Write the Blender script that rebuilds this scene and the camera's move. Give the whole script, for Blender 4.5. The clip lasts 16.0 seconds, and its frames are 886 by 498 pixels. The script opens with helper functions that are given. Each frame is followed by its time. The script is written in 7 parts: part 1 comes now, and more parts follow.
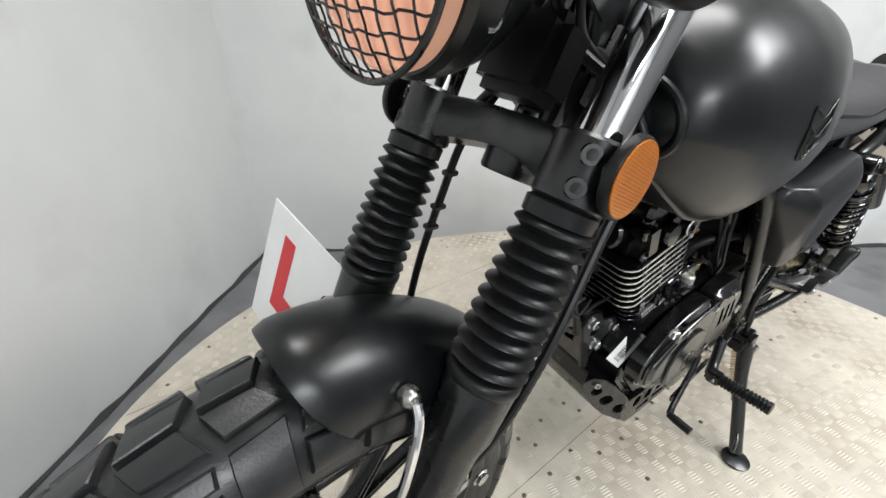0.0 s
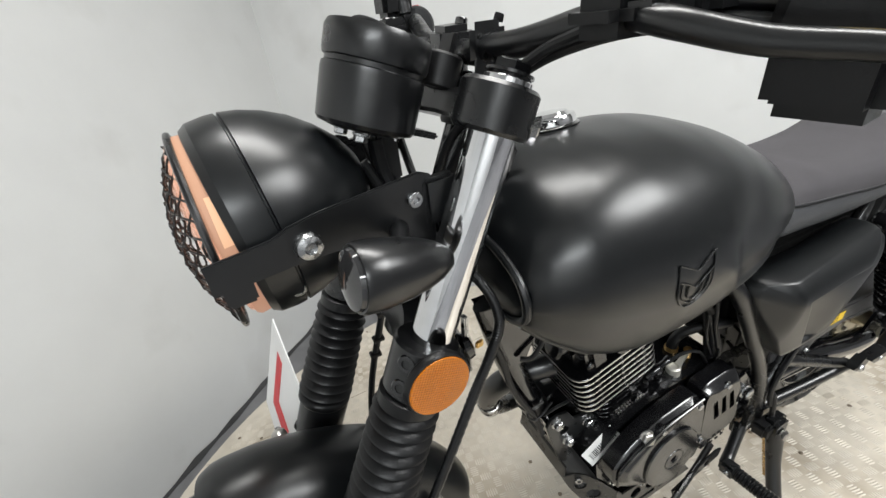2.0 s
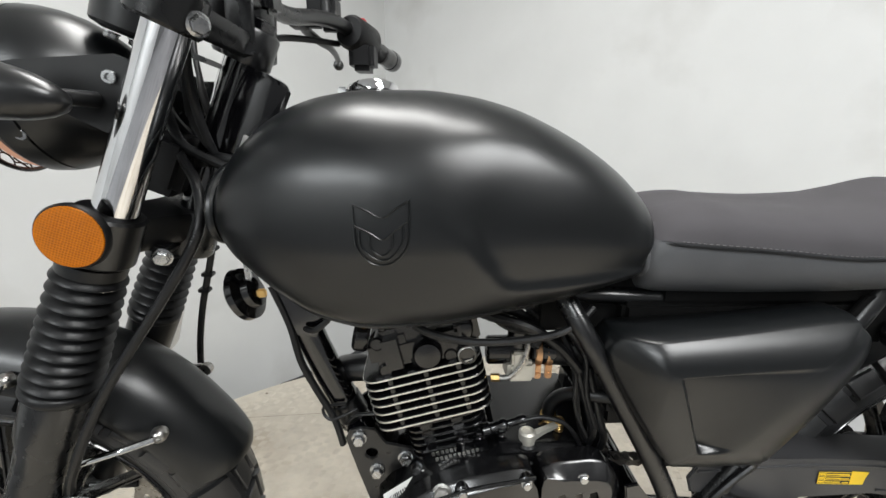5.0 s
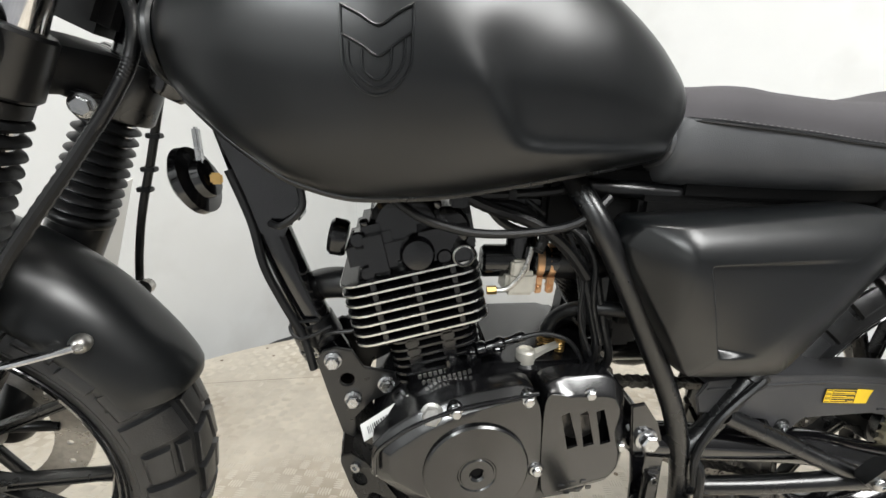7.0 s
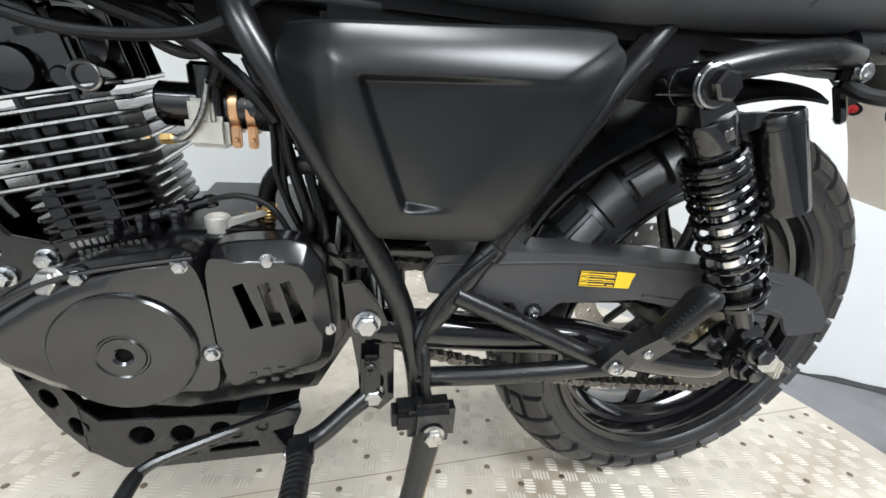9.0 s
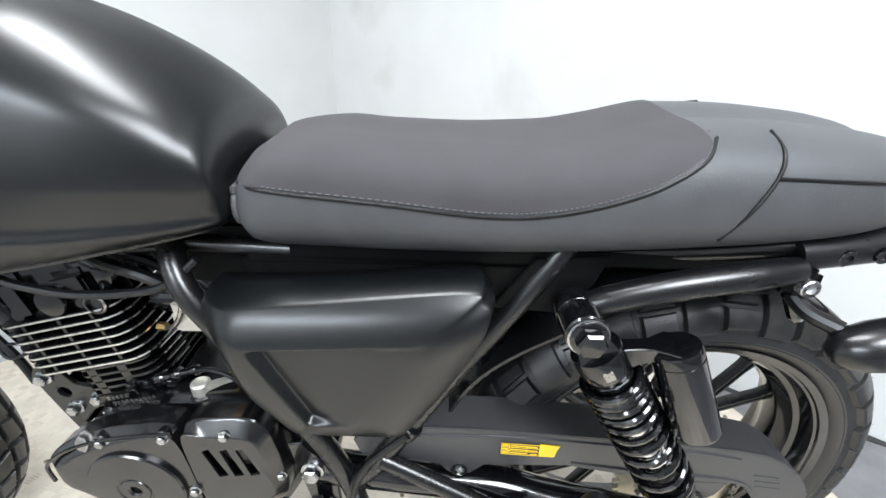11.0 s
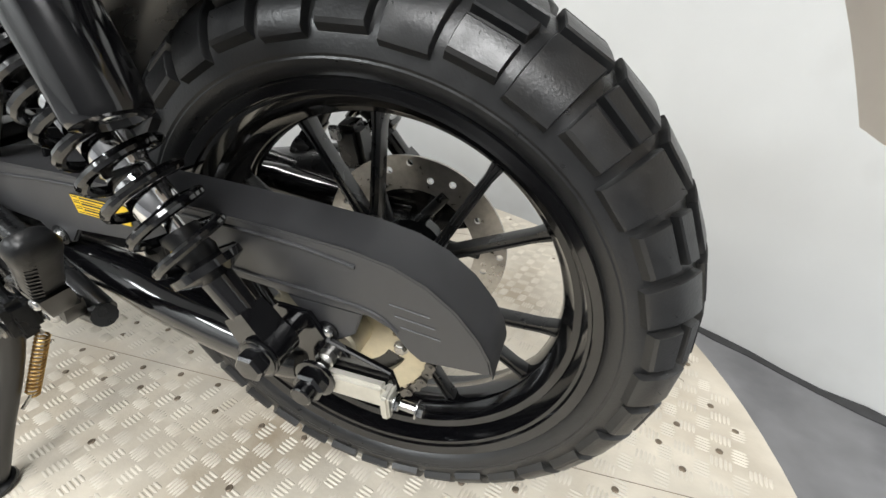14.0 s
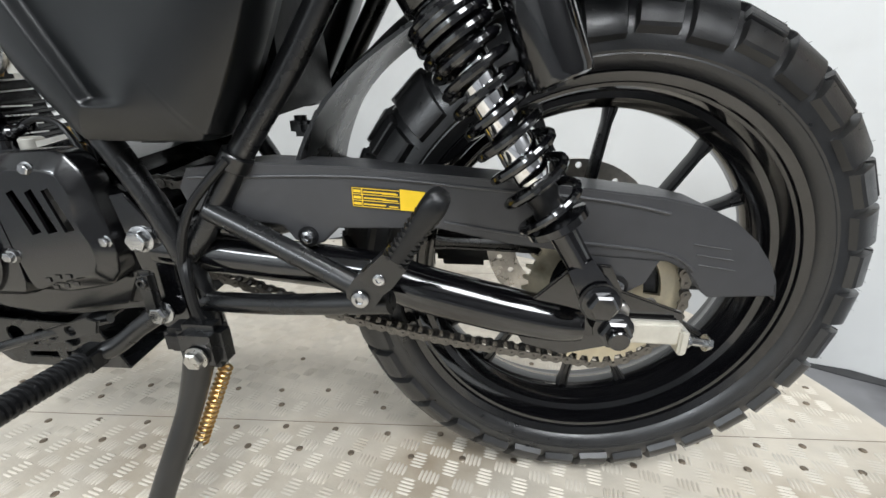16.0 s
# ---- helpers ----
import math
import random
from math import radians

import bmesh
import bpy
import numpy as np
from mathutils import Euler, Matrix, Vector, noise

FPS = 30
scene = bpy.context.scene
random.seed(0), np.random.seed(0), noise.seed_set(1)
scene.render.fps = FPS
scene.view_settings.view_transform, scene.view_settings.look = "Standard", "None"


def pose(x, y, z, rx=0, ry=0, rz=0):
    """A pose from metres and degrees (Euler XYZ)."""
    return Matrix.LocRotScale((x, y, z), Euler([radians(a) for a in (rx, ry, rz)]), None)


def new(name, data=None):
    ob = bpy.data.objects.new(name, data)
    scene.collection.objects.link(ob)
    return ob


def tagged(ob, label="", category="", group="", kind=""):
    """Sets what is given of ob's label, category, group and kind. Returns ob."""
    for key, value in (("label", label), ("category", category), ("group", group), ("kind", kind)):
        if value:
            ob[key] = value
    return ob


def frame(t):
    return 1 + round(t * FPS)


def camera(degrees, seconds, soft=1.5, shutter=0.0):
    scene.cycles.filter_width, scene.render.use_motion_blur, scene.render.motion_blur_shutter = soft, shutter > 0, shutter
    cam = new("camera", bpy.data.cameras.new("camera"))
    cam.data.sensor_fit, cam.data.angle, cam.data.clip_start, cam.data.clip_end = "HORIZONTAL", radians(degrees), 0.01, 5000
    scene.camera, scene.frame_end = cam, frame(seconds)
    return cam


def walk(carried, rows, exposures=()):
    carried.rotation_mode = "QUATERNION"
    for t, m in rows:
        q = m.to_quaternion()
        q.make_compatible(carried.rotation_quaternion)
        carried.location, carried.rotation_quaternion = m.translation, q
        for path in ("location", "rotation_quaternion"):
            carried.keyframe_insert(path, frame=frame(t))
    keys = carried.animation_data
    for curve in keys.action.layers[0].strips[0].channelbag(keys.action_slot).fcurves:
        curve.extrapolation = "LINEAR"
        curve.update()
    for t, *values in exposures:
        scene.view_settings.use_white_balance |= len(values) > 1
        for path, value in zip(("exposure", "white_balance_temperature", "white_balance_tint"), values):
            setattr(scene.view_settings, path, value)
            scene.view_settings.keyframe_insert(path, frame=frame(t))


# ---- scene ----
cam = camera(94.97, 16.0)
PATH = [
    (0, -0.6643, -0.3314, 0.8050, 64.844, 1.463, -34.757),
    (0.5, -0.6081, -0.3276, 0.9024, 64.632, 4.088, -35.002),
    (1, -0.5772, -0.3619, 0.9543, 65.491, 6.940, -33.056),
    (1.5, -0.5212, -0.3959, 0.9574, 66.355, 8.865, -29.591),
    (2, -0.4845, -0.4420, 0.9492, 68.317, 9.442, -24.768),
    (2.5, -0.4194, -0.5300, 0.9421, 70.568, 8.491, -18.440),
    (3, -0.3234, -0.6080, 0.9452, 72.805, 7.120, -12.040),
    (3.5, -0.1808, -0.6531, 0.9264, 74.303, 5.499, -6.282),
    (3.7, -0.1225, -0.6497, 0.9244, 73.561, 4.149, -4.588),
    (4.23, -0.0410, -0.6251, 0.8859, 74.619, 1.565, -1.939),
    (4.75, -0.0647, -0.5810, 0.8080, 79.303, 0.399, -2.127),
    (5.28, -0.1364, -0.5350, 0.7317, 84.034, -0.106, -4.020),
    (5.8, -0.1990, -0.5045, 0.6979, 85.234, -0.703, -6.481),
    (6, -0.2139, -0.4981, 0.6983, 84.564, -1.044, -7.383),
    (6.5, -0.1802, -0.5110, 0.6782, 83.917, -1.533, -7.880),
    (7, -0.1253, -0.4997, 0.6411, 80.945, -1.846, -7.590),
    (7.5, -0.0537, -0.4879, 0.5584, 79.332, -2.381, -7.656),
    (8, 0.0107, -0.4957, 0.5346, 76.827, -3.192, -8.884),
    (8.5, 0.0898, -0.4894, 0.5287, 75.967, -3.787, -10.398),
    (9, 0.1691, -0.4816, 0.5353, 74.878, -3.821, -11.836),
    (9.5, 0.2462, -0.4780, 0.5600, 73.827, -3.284, -11.751),
    (10, 0.3136, -0.4380, 0.6454, 71.023, -1.978, -8.567),
    (10.2, 0.3133, -0.4311, 0.6798, 70.526, -1.706, -7.188),
    (10.72, 0.3271, -0.4485, 0.7555, 69.978, -1.098, -2.205),
    (11.25, 0.3727, -0.5034, 0.7986, 70.208, -0.664, 4.382),
    (11.78, 0.4541, -0.5457, 0.8037, 70.116, -0.341, 10.887),
    (12.3, 0.5752, -0.5253, 0.7656, 68.599, -0.070, 15.626),
    (12.5, 0.6294, -0.4992, 0.7422, 67.610, 0.031, 16.881),
    (13, 0.7409, -0.4290, 0.6649, 65.377, -0.034, 19.313),
    (13.5, 0.8144, -0.3706, 0.5829, 64.130, -0.618, 20.226),
    (14, 0.8417, -0.3218, 0.5277, 64.326, -1.354, 19.067),
    (14.5, 0.8175, -0.3327, 0.4987, 66.401, -2.237, 15.570),
    (15, 0.7323, -0.4051, 0.4483, 69.791, -2.533, 10.770),
    (15.5, 0.6398, -0.4421, 0.4293, 72.683, -1.517, 7.238),
    (16, 0.5390, -0.4680, 0.4529, 74.379, -0.124, 6.174),
]
EXPOSURES = [(0, 0.06, 6450, 10), (2.0, 0.02, 6550, 10), (3.5, 0.0, 6600, 10), (6.5, 0.10, 6500, 10), (7.5, 0.46, 6800, 10), (8.5, 0.44, 6350, 10), (9.5, 0.44, 6100, 10), (10, 0.68, 6000, 10), (12.5, 0.30, 6500, 10), (13.5, 0.22, 6600, 10), (16, 0.16, 6300, 10)]
walk(cam, [(r[0], pose(*r[1:])) for r in PATH], EXPOSURES)

# ---- room light ----
world = bpy.data.worlds.new("world")
scene.world = world
world.use_nodes = True
world.node_tree.nodes["Background"].inputs[0].default_value = (0.9, 0.95, 1.0, 1)
world.node_tree.nodes["Background"].inputs[1].default_value = 0.05

CORNER = Vector((-0.31, 2.0, 0))
U = Vector((0.8, -0.6, 0))
V = Vector((-0.6, -0.8, 0))
FLOOR_Z = -0.17
CEIL_Z = 2.55


def room(u, v, z=0.0):
    """A place in the room, from the corner along the two walls."""
    p = CORNER + U * u + V * v
    return Vector((p.x, p.y, z))


ROOM_TURN = math.atan2(U.y, U.x)
LAMPS = [(1.47, 1.50, 1.5, 0.35, 32, (1.0, 1.0, 0.985)), (2.35, 5.05, 1.8, 0.7, 112, (0.92, 0.97, 1.0)), (3.75, 2.15, 1.7, 1.0, 100, (0.97, 0.99, 1.0))]
for lu, lv, lx, ly, power, tint in LAMPS:
    lamp = bpy.data.lights.new("panel_light", "AREA")
    lamp.shape, lamp.size, lamp.size_y, lamp.energy, lamp.color = "RECTANGLE", lx, ly, power, tint
    ob = new("panel_light", lamp)
    ob.matrix_world = Matrix.Translation(room(lu, lv, CEIL_Z - 0.035)) @ Matrix.Rotation(ROOM_TURN, 4, "Z")


# ---- materials ----
def mat(name, base, rough=0.5, metal=0.0, grain=40.0, vary=0.12, bump=0.0, bump_scale=300.0, rough_vary=0.08, coat=0.0, spec=0.5, stain=None, stain_scale=4.0, stain_low=0.55, stain_high=0.75):
    m = bpy.data.materials.new(name)
    m.use_nodes = True
    nt = m.node_tree
    p = nt.nodes["Principled BSDF"]
    tc = nt.nodes.new("ShaderNodeTexCoord")
    n1 = nt.nodes.new("ShaderNodeTexNoise")
    n1.inputs["Scale"].default_value, n1.inputs["Detail"].default_value = grain, 4
    n2 = nt.nodes.new("ShaderNodeTexNoise")
    n2.inputs["Scale"].default_value, n2.inputs["Detail"].default_value = grain * 0.13, 3
    nt.links.new(tc.outputs["Object"], n1.inputs["Vector"])
    nt.links.new(tc.outputs["Object"], n2.inputs["Vector"])
    add = nt.nodes.new("ShaderNodeMath")
    add.operation = "ADD"
    nt.links.new(n1.outputs["Fac"], add.inputs[0])
    nt.links.new(n2.outputs["Fac"], add.inputs[1])
    ramp = nt.nodes.new("ShaderNodeMapRange")
    ramp.inputs["From Min"].default_value, ramp.inputs["From Max"].default_value = 0.7, 1.3
    ramp.inputs["To Min"].default_value, ramp.inputs["To Max"].default_value = 1 - vary, 1 + vary
    nt.links.new(add.outputs[0], ramp.inputs["Value"])
    mul = nt.nodes.new("ShaderNodeVectorMath")
    mul.operation = "SCALE"
    mul.inputs[0].default_value = base
    nt.links.new(ramp.outputs[0], mul.inputs["Scale"])
    colour = mul.outputs[0]
    if stain:
        n3 = nt.nodes.new("ShaderNodeTexNoise")
        n3.inputs["Scale"].default_value, n3.inputs["Detail"].default_value = stain_scale, 6
        nt.links.new(tc.outputs["Object"], n3.inputs["Vector"])
        mr = nt.nodes.new("ShaderNodeMapRange")
        mr.inputs["From Min"].default_value, mr.inputs["From Max"].default_value = stain_low, stain_high
        nt.links.new(n3.outputs["Fac"], mr.inputs["Value"])
        mix = nt.nodes.new("ShaderNodeMix")
        mix.data_type = "RGBA"
        nt.links.new(mr.outputs[0], mix.inputs["Factor"])
        nt.links.new(colour, mix.inputs["A"])
        mix.inputs["B"].default_value = (*stain, 1)
        colour = mix.outputs["Result"]
    nt.links.new(colour, p.inputs["Base Color"])
    rr = nt.nodes.new("ShaderNodeMapRange")
    rr.inputs["From Min"].default_value, rr.inputs["From Max"].default_value = 0.7, 1.3
    rr.inputs["To Min"].default_value, rr.inputs["To Max"].default_value = max(0.02, rough - rough_vary), rough + rough_vary
    nt.links.new(add.outputs[0], rr.inputs["Value"])
    nt.links.new(rr.outputs[0], p.inputs["Roughness"])
    p.inputs["Metallic"].default_value = metal
    p.inputs["Coat Weight"].default_value = coat
    p.inputs["Specular IOR Level"].default_value = spec
    if bump:
        nb = nt.nodes.new("ShaderNodeTexNoise")
        nb.inputs["Scale"].default_value, nb.inputs["Detail"].default_value = bump_scale, 3
        nt.links.new(tc.outputs["Object"], nb.inputs["Vector"])
        bp = nt.nodes.new("ShaderNodeBump")
        bp.inputs["Strength"].default_value, bp.inputs["Distance"].default_value = bump, 0.001
        nt.links.new(nb.outputs["Fac"], bp.inputs["Height"])
        nt.links.new(bp.outputs[0], p.inputs["Normal"])
    return m


M_TANK = mat("satin_black_paint", (0.0040, 0.0048, 0.0054), 0.31, 0, 60, 0.1, 0.015, 1500, 0.012, 0, 0.54)
M_SATIN = mat("satin_black_metal", (0.0050, 0.0053, 0.0058), 0.28, 0, 30, 0.12, 0.02, 700, 0.02, 0, 0.64)
M_GLOSS = mat("gloss_black_paint", (0.003, 0.003, 0.0036), 0.13, 0, 40, 0.12, 0.02, 300, 0.03, 0.4, 0.6)
M_CASE = mat("black_engine_enamel", (0.0050, 0.0050, 0.0056), 0.20, 0, 25, 0.08, 0.02, 1200, 0.012, 0, 0.85)
M_HEAD = mat("cast_black_engine", (0.0028, 0.0028, 0.0032), 0.18, 0, 90, 0.25, 0.06, 500, 0.05, 0, 0.65)
M_PLASTIC = mat("black_plastic", (0.0055, 0.0055, 0.006), 0.4, 0, 120, 0.15, 0.15, 900, 0.07, 0, 0.35)
M_MOULDED = mat("grained_black_plastic", (0.038, 0.038, 0.040), 0.36, 0, 60, 0.1, 0.2, 1200, 0.05, 0, 0.6)
M_RUBBER = mat("black_rubber", (0.007, 0.0072, 0.0078), 0.38, 0, 120, 0.2, 0.1, 600, 0.08, 0, 0.36)
M_TYRE = mat("tyre_rubber", (0.0125, 0.0128, 0.0134), 0.34, 0, 70, 0.25, 0.2, 450, 0.08, 0, 0.62, (0.019, 0.018, 0.017), 9, 0.58, 0.8)
M_SEAT = mat("seat_vinyl", (0.064, 0.066, 0.070), 0.50, 0, 30, 0.12, 0.35, 1100, 0.05)
M_SEAT_TOP = mat("seat_suede", (0.045, 0.042, 0.046), 0.85, 0, 25, 0.18, 0.4, 1500, 0.05)
M_STITCH = mat("grey_thread", (0.13, 0.13, 0.13), 0.7, 0, 100)
M_CHROME = mat("chrome", (0.72, 0.72, 0.73), 0.07, 1, 60, 0.08, 0, 300, 0.04)
M_ZINC = mat("zinc_bolt", (0.45, 0.455, 0.46), 0.24, 1, 120, 0.2, 0.2, 600, 0.1)
M_STEEL = mat("worn_steel", (0.42, 0.41, 0.39), 0.32, 1, 150, 0.25, 0.2, 500, 0.1)
M_ALU = mat("machined_aluminium", (0.78, 0.77, 0.75), 0.3, 1, 120, 0.1, 0.1, 600, 0.08)
M_DISC = mat("brushed_disc_steel", (0.45, 0.43, 0.4), 0.35, 1, 150, 0.2, 0.1, 600, 0.1)
M_SPROCKET = mat("zinc_plated_sprocket", (0.62, 0.56, 0.42), 0.42, 0.7, 60, 0.2, 0.1, 400, 0.1, 0, 0.5, (0.2, 0.16, 0.1), 20, 0.6, 0.75)
M_CAST = mat("cast_zinc_block", (0.60, 0.58, 0.52), 0.42, 0.55, 70, 0.15, 0.2, 500, 0.08, 0, 0.5, (0.35, 0.32, 0.26), 30, 0.6, 0.8)
M_CHAIN = mat("oiled_chain", (0.135, 0.128, 0.118), 0.36, 0.85, 200, 0.35, 0.2, 500, 0.1)
M_BRASS = mat("brass", (0.6, 0.4, 0.16), 0.35, 1, 80, 0.2)
M_COPPER = mat("copper_clamp", (0.6, 0.36, 0.2), 0.35, 1, 80, 0.2)
M_AMBER = mat("amber_reflector", (0.45, 0.125, 0.002), 0.2, 0, 40, 0.1, 0, 300, 0.03, 0.15, 0.3)
nt = M_AMBER.node_tree
cells = nt.nodes.new("ShaderNodeTexVoronoi")
cells.inputs["Scale"].default_value, cells.inputs["Randomness"].default_value = 420, 0.12
tone = nt.nodes.new("ShaderNodeMapRange")
tone.inputs["From Max"].default_value, tone.inputs["To Min"].default_value, tone.inputs["To Max"].default_value = 0.7, 0.45, 1.25
tint = nt.nodes.new("ShaderNodeVectorMath")
tint.operation = "SCALE"
rise = nt.nodes.new("ShaderNodeBump")
rise.inputs["Strength"].default_value, rise.inputs["Distance"].default_value = 0.6, 0.001
skin = nt.nodes["Principled BSDF"].inputs["Base Color"]
nt.links.new(nt.nodes["Texture Coordinate"].outputs["Object"], cells.inputs["Vector"])
nt.links.new(cells.outputs["Distance"], tone.inputs["Value"])
nt.links.new(skin.links[0].from_socket, tint.inputs[0])
nt.links.new(tone.outputs[0], tint.inputs["Scale"])
nt.links.new(tint.outputs[0], skin)
nt.links.new(cells.outputs["Distance"], rise.inputs["Height"])
nt.links.new(rise.outputs[0], nt.nodes["Principled BSDF"].inputs["Normal"])
M_YELLOW = mat("yellow_label", (0.78, 0.52, 0.02), 0.45, 0, 60, 0.08)
M_WHITE_LABEL = mat("white_label", (0.78, 0.78, 0.76), 0.5, 0, 60, 0.05)
M_INK = mat("black_ink", (0.02, 0.02, 0.02), 0.6, 0, 60, 0.1)
M_WHITE_SHEET = mat("white_plastic_sheet", (0.8, 0.8, 0.79), 0.4, 0, 20, 0.04)
M_RED = mat("red_vinyl", (0.6, 0.022, 0.03), 0.45, 0, 30, 0.08)
M_BEIGE = mat("plate_backing", (0.72, 0.66, 0.60), 0.5, 0, 12, 0.12)
M_SMOKE = mat("smoked_lens", (0.02, 0.02, 0.021), 0.08, 0, 60, 0.1, 0, 300, 0.03, 0.5)
M_WALL = mat("white_wall_paint", (0.60, 0.606, 0.60), 0.45, 0, 5, 0.035, 0.12, 60, 0.1, 0, 0.4, (0.46, 0.455, 0.44), 2.4, 0.57, 0.88)
# dark tone for the unseen wall, set to darken reflections
M_FARWALL = mat("unseen_wall_grey", (0.12, 0.12, 0.122), 0.5, 0, 5, 0.05, 0.1, 60, 0.1)
M_CEIL = mat("ceiling_paint", (0.75, 0.75, 0.74), 0.8, 0, 8, 0.04)
M_CONCRETE = mat("grey_floor_paint", (0.16, 0.16, 0.165), 0.5, 0, 14, 0.2, 0.25, 90, 0.1, 0, 0.5, (0.09, 0.09, 0.095), 5, 0.5, 0.75)
M_PLATE = mat("worn_tread_plate", (0.555, 0.505, 0.425), 0.42, 0.1, 14, 0.18, 0.3, 160, 0.12, 0, 0.5, (0.26, 0.20, 0.13), 3.2, 0.50, 0.80)
M_TREAD = mat("tread_plate_bar", (0.56, 0.515, 0.44), 0.58, 0.0, 18, 0.14, 0.2, 200, 0.1, 0, 0.5, (0.4, 0.34, 0.26), 4, 0.58, 0.8)
M_SCREW = mat("rusty_screw", (0.2, 0.16, 0.12), 0.5, 0.7, 90, 0.4, 0.3, 600, 0.15)
M_GAP = mat("dark_joint", (0.03, 0.03, 0.031), 0.8, 0, 30, 0.4, 0.5, 80)
# near-black with hardly any gloss: shade put into the colour
M_SHADE = mat("shade_black", (0.003, 0.003, 0.003), 0.6, 0, 60, 0.2, 0.2, 700, 0.08, 0, 0.12)


def glow(name, colour, strength):
    m = bpy.data.materials.new(name)
    m.use_nodes = True
    p = m.node_tree.nodes["Principled BSDF"]
    p.inputs["Base Color"].default_value = (*colour, 1)
    p.inputs["Emission Color"].default_value = (*colour, 1)
    p.inputs["Emission Strength"].default_value = strength
    return m


M_PANEL = glow("lit_panel", (1.0, 0.985, 0.95), 3.0)
M_LENS = glow("glow_painted_lens", (1.0, 0.66, 0.50), 0.42)
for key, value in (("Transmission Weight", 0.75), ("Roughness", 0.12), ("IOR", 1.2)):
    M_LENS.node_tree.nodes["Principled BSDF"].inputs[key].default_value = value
# bulb's glow put into the glass as uneven emission, in soft upright flutes
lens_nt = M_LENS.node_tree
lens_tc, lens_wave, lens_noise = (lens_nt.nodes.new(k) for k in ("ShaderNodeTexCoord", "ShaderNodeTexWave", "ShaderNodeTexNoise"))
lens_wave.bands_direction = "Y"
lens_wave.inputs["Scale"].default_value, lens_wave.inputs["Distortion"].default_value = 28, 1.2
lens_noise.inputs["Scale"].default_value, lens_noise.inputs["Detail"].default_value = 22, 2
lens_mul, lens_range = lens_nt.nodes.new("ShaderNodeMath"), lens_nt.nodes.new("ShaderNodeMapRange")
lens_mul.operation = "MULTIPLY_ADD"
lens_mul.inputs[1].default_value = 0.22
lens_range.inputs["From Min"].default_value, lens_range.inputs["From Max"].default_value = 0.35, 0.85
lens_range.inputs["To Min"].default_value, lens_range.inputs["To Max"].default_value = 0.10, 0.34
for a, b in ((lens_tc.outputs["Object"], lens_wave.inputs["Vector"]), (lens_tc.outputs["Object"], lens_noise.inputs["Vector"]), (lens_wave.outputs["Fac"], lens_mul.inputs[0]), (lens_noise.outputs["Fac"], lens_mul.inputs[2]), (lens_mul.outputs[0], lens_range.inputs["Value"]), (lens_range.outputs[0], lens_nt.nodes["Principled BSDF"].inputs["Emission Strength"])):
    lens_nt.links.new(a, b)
# edge glass also emits, standing in for the bulb's light passing through
M_FLUTE = glow("glow_painted_edge", (1.0, 0.52, 0.36), 0.34)
M_GLARE = glow("painted_lamp_glare", (1.0, 0.60, 0.36), 0.62)
for glass in (M_FLUTE, M_GLARE):
    glass.node_tree.nodes["Principled BSDF"].inputs["Base Color"].default_value = (0.30, 0.17, 0.10, 1)
M_BULB = glow("lit_bulb", (1.0, 0.66, 0.40), 9.0)
M_BOWL = mat("reflector_bowl", (0.92, 0.80, 0.72), 0.22, 1, 30, 0.1)


# ---- shape tools ----
def frame_of(p0, p1):
    """A turn and place that carries +z onto the way from p0 to p1."""
    d = Vector(p1) - Vector(p0)
    return Matrix.Translation(p0) @ d.to_track_quat("Z", "Y").to_matrix().to_4x4(), d.length


def tf(geo, m):
    return [m @ Vector(v) for v in geo[0]], geo[1]


def join(*geos):
    vs, fs = [], []
    for g in geos:
        k = len(vs)
        vs += [Vector(v) for v in g[0]]
        fs += [[i + k for i in f] for f in g[1]]
    return vs, fs


def lathe(profile, p0, p1, n=24, caps=True):
    """Profile of (radius, height along the axis), turned about the way from p0 to p1."""
    m, _ = frame_of(p0, p1)
    vs, fs = [], []
    for r, h in profile:
        for k in range(n):
            a = 2 * math.pi * k / n
            vs.append(m @ Vector((r * math.cos(a), r * math.sin(a), h)))
    for i in range(len(profile) - 1):
        for k in range(n):
            a, b = i * n + k, i * n + (k + 1) % n
            fs.append([a, b, b + n, a + n])
    if caps:
        fs.append(list(range(n))[::-1])
        fs.append(list(range((len(profile) - 1) * n, len(profile) * n)))
    return vs, fs


def rod(p0, p1, r0, r1=None, n=14, soft=0.0):
    r1 = r0 if r1 is None else r1
    d = (Vector(p1) - Vector(p0)).length
    s = soft or min(r0, r1, d * 0.4) * 0.18
    return lathe([(r0 - s, 0), (r0, s), (r1, d - s), (r1 - s, d)], p0, p1, n)


def smooth_path(pts, k=5):
    pts = [Vector(p) for p in pts]
    out = []
    for i in range(len(pts) - 1):
        a, b, c, d = pts[max(i - 1, 0)], pts[i], pts[i + 1], pts[min(i + 2, len(pts) - 1)]
        for j in range(k):
            t = j / k
            out.append(0.5 * ((2 * b) + (c - a) * t + (2 * a - 5 * b + 4 * c - d) * t * t + (3 * b - a - 3 * c + d) * t ** 3))
    out.append(pts[-1])
    return out


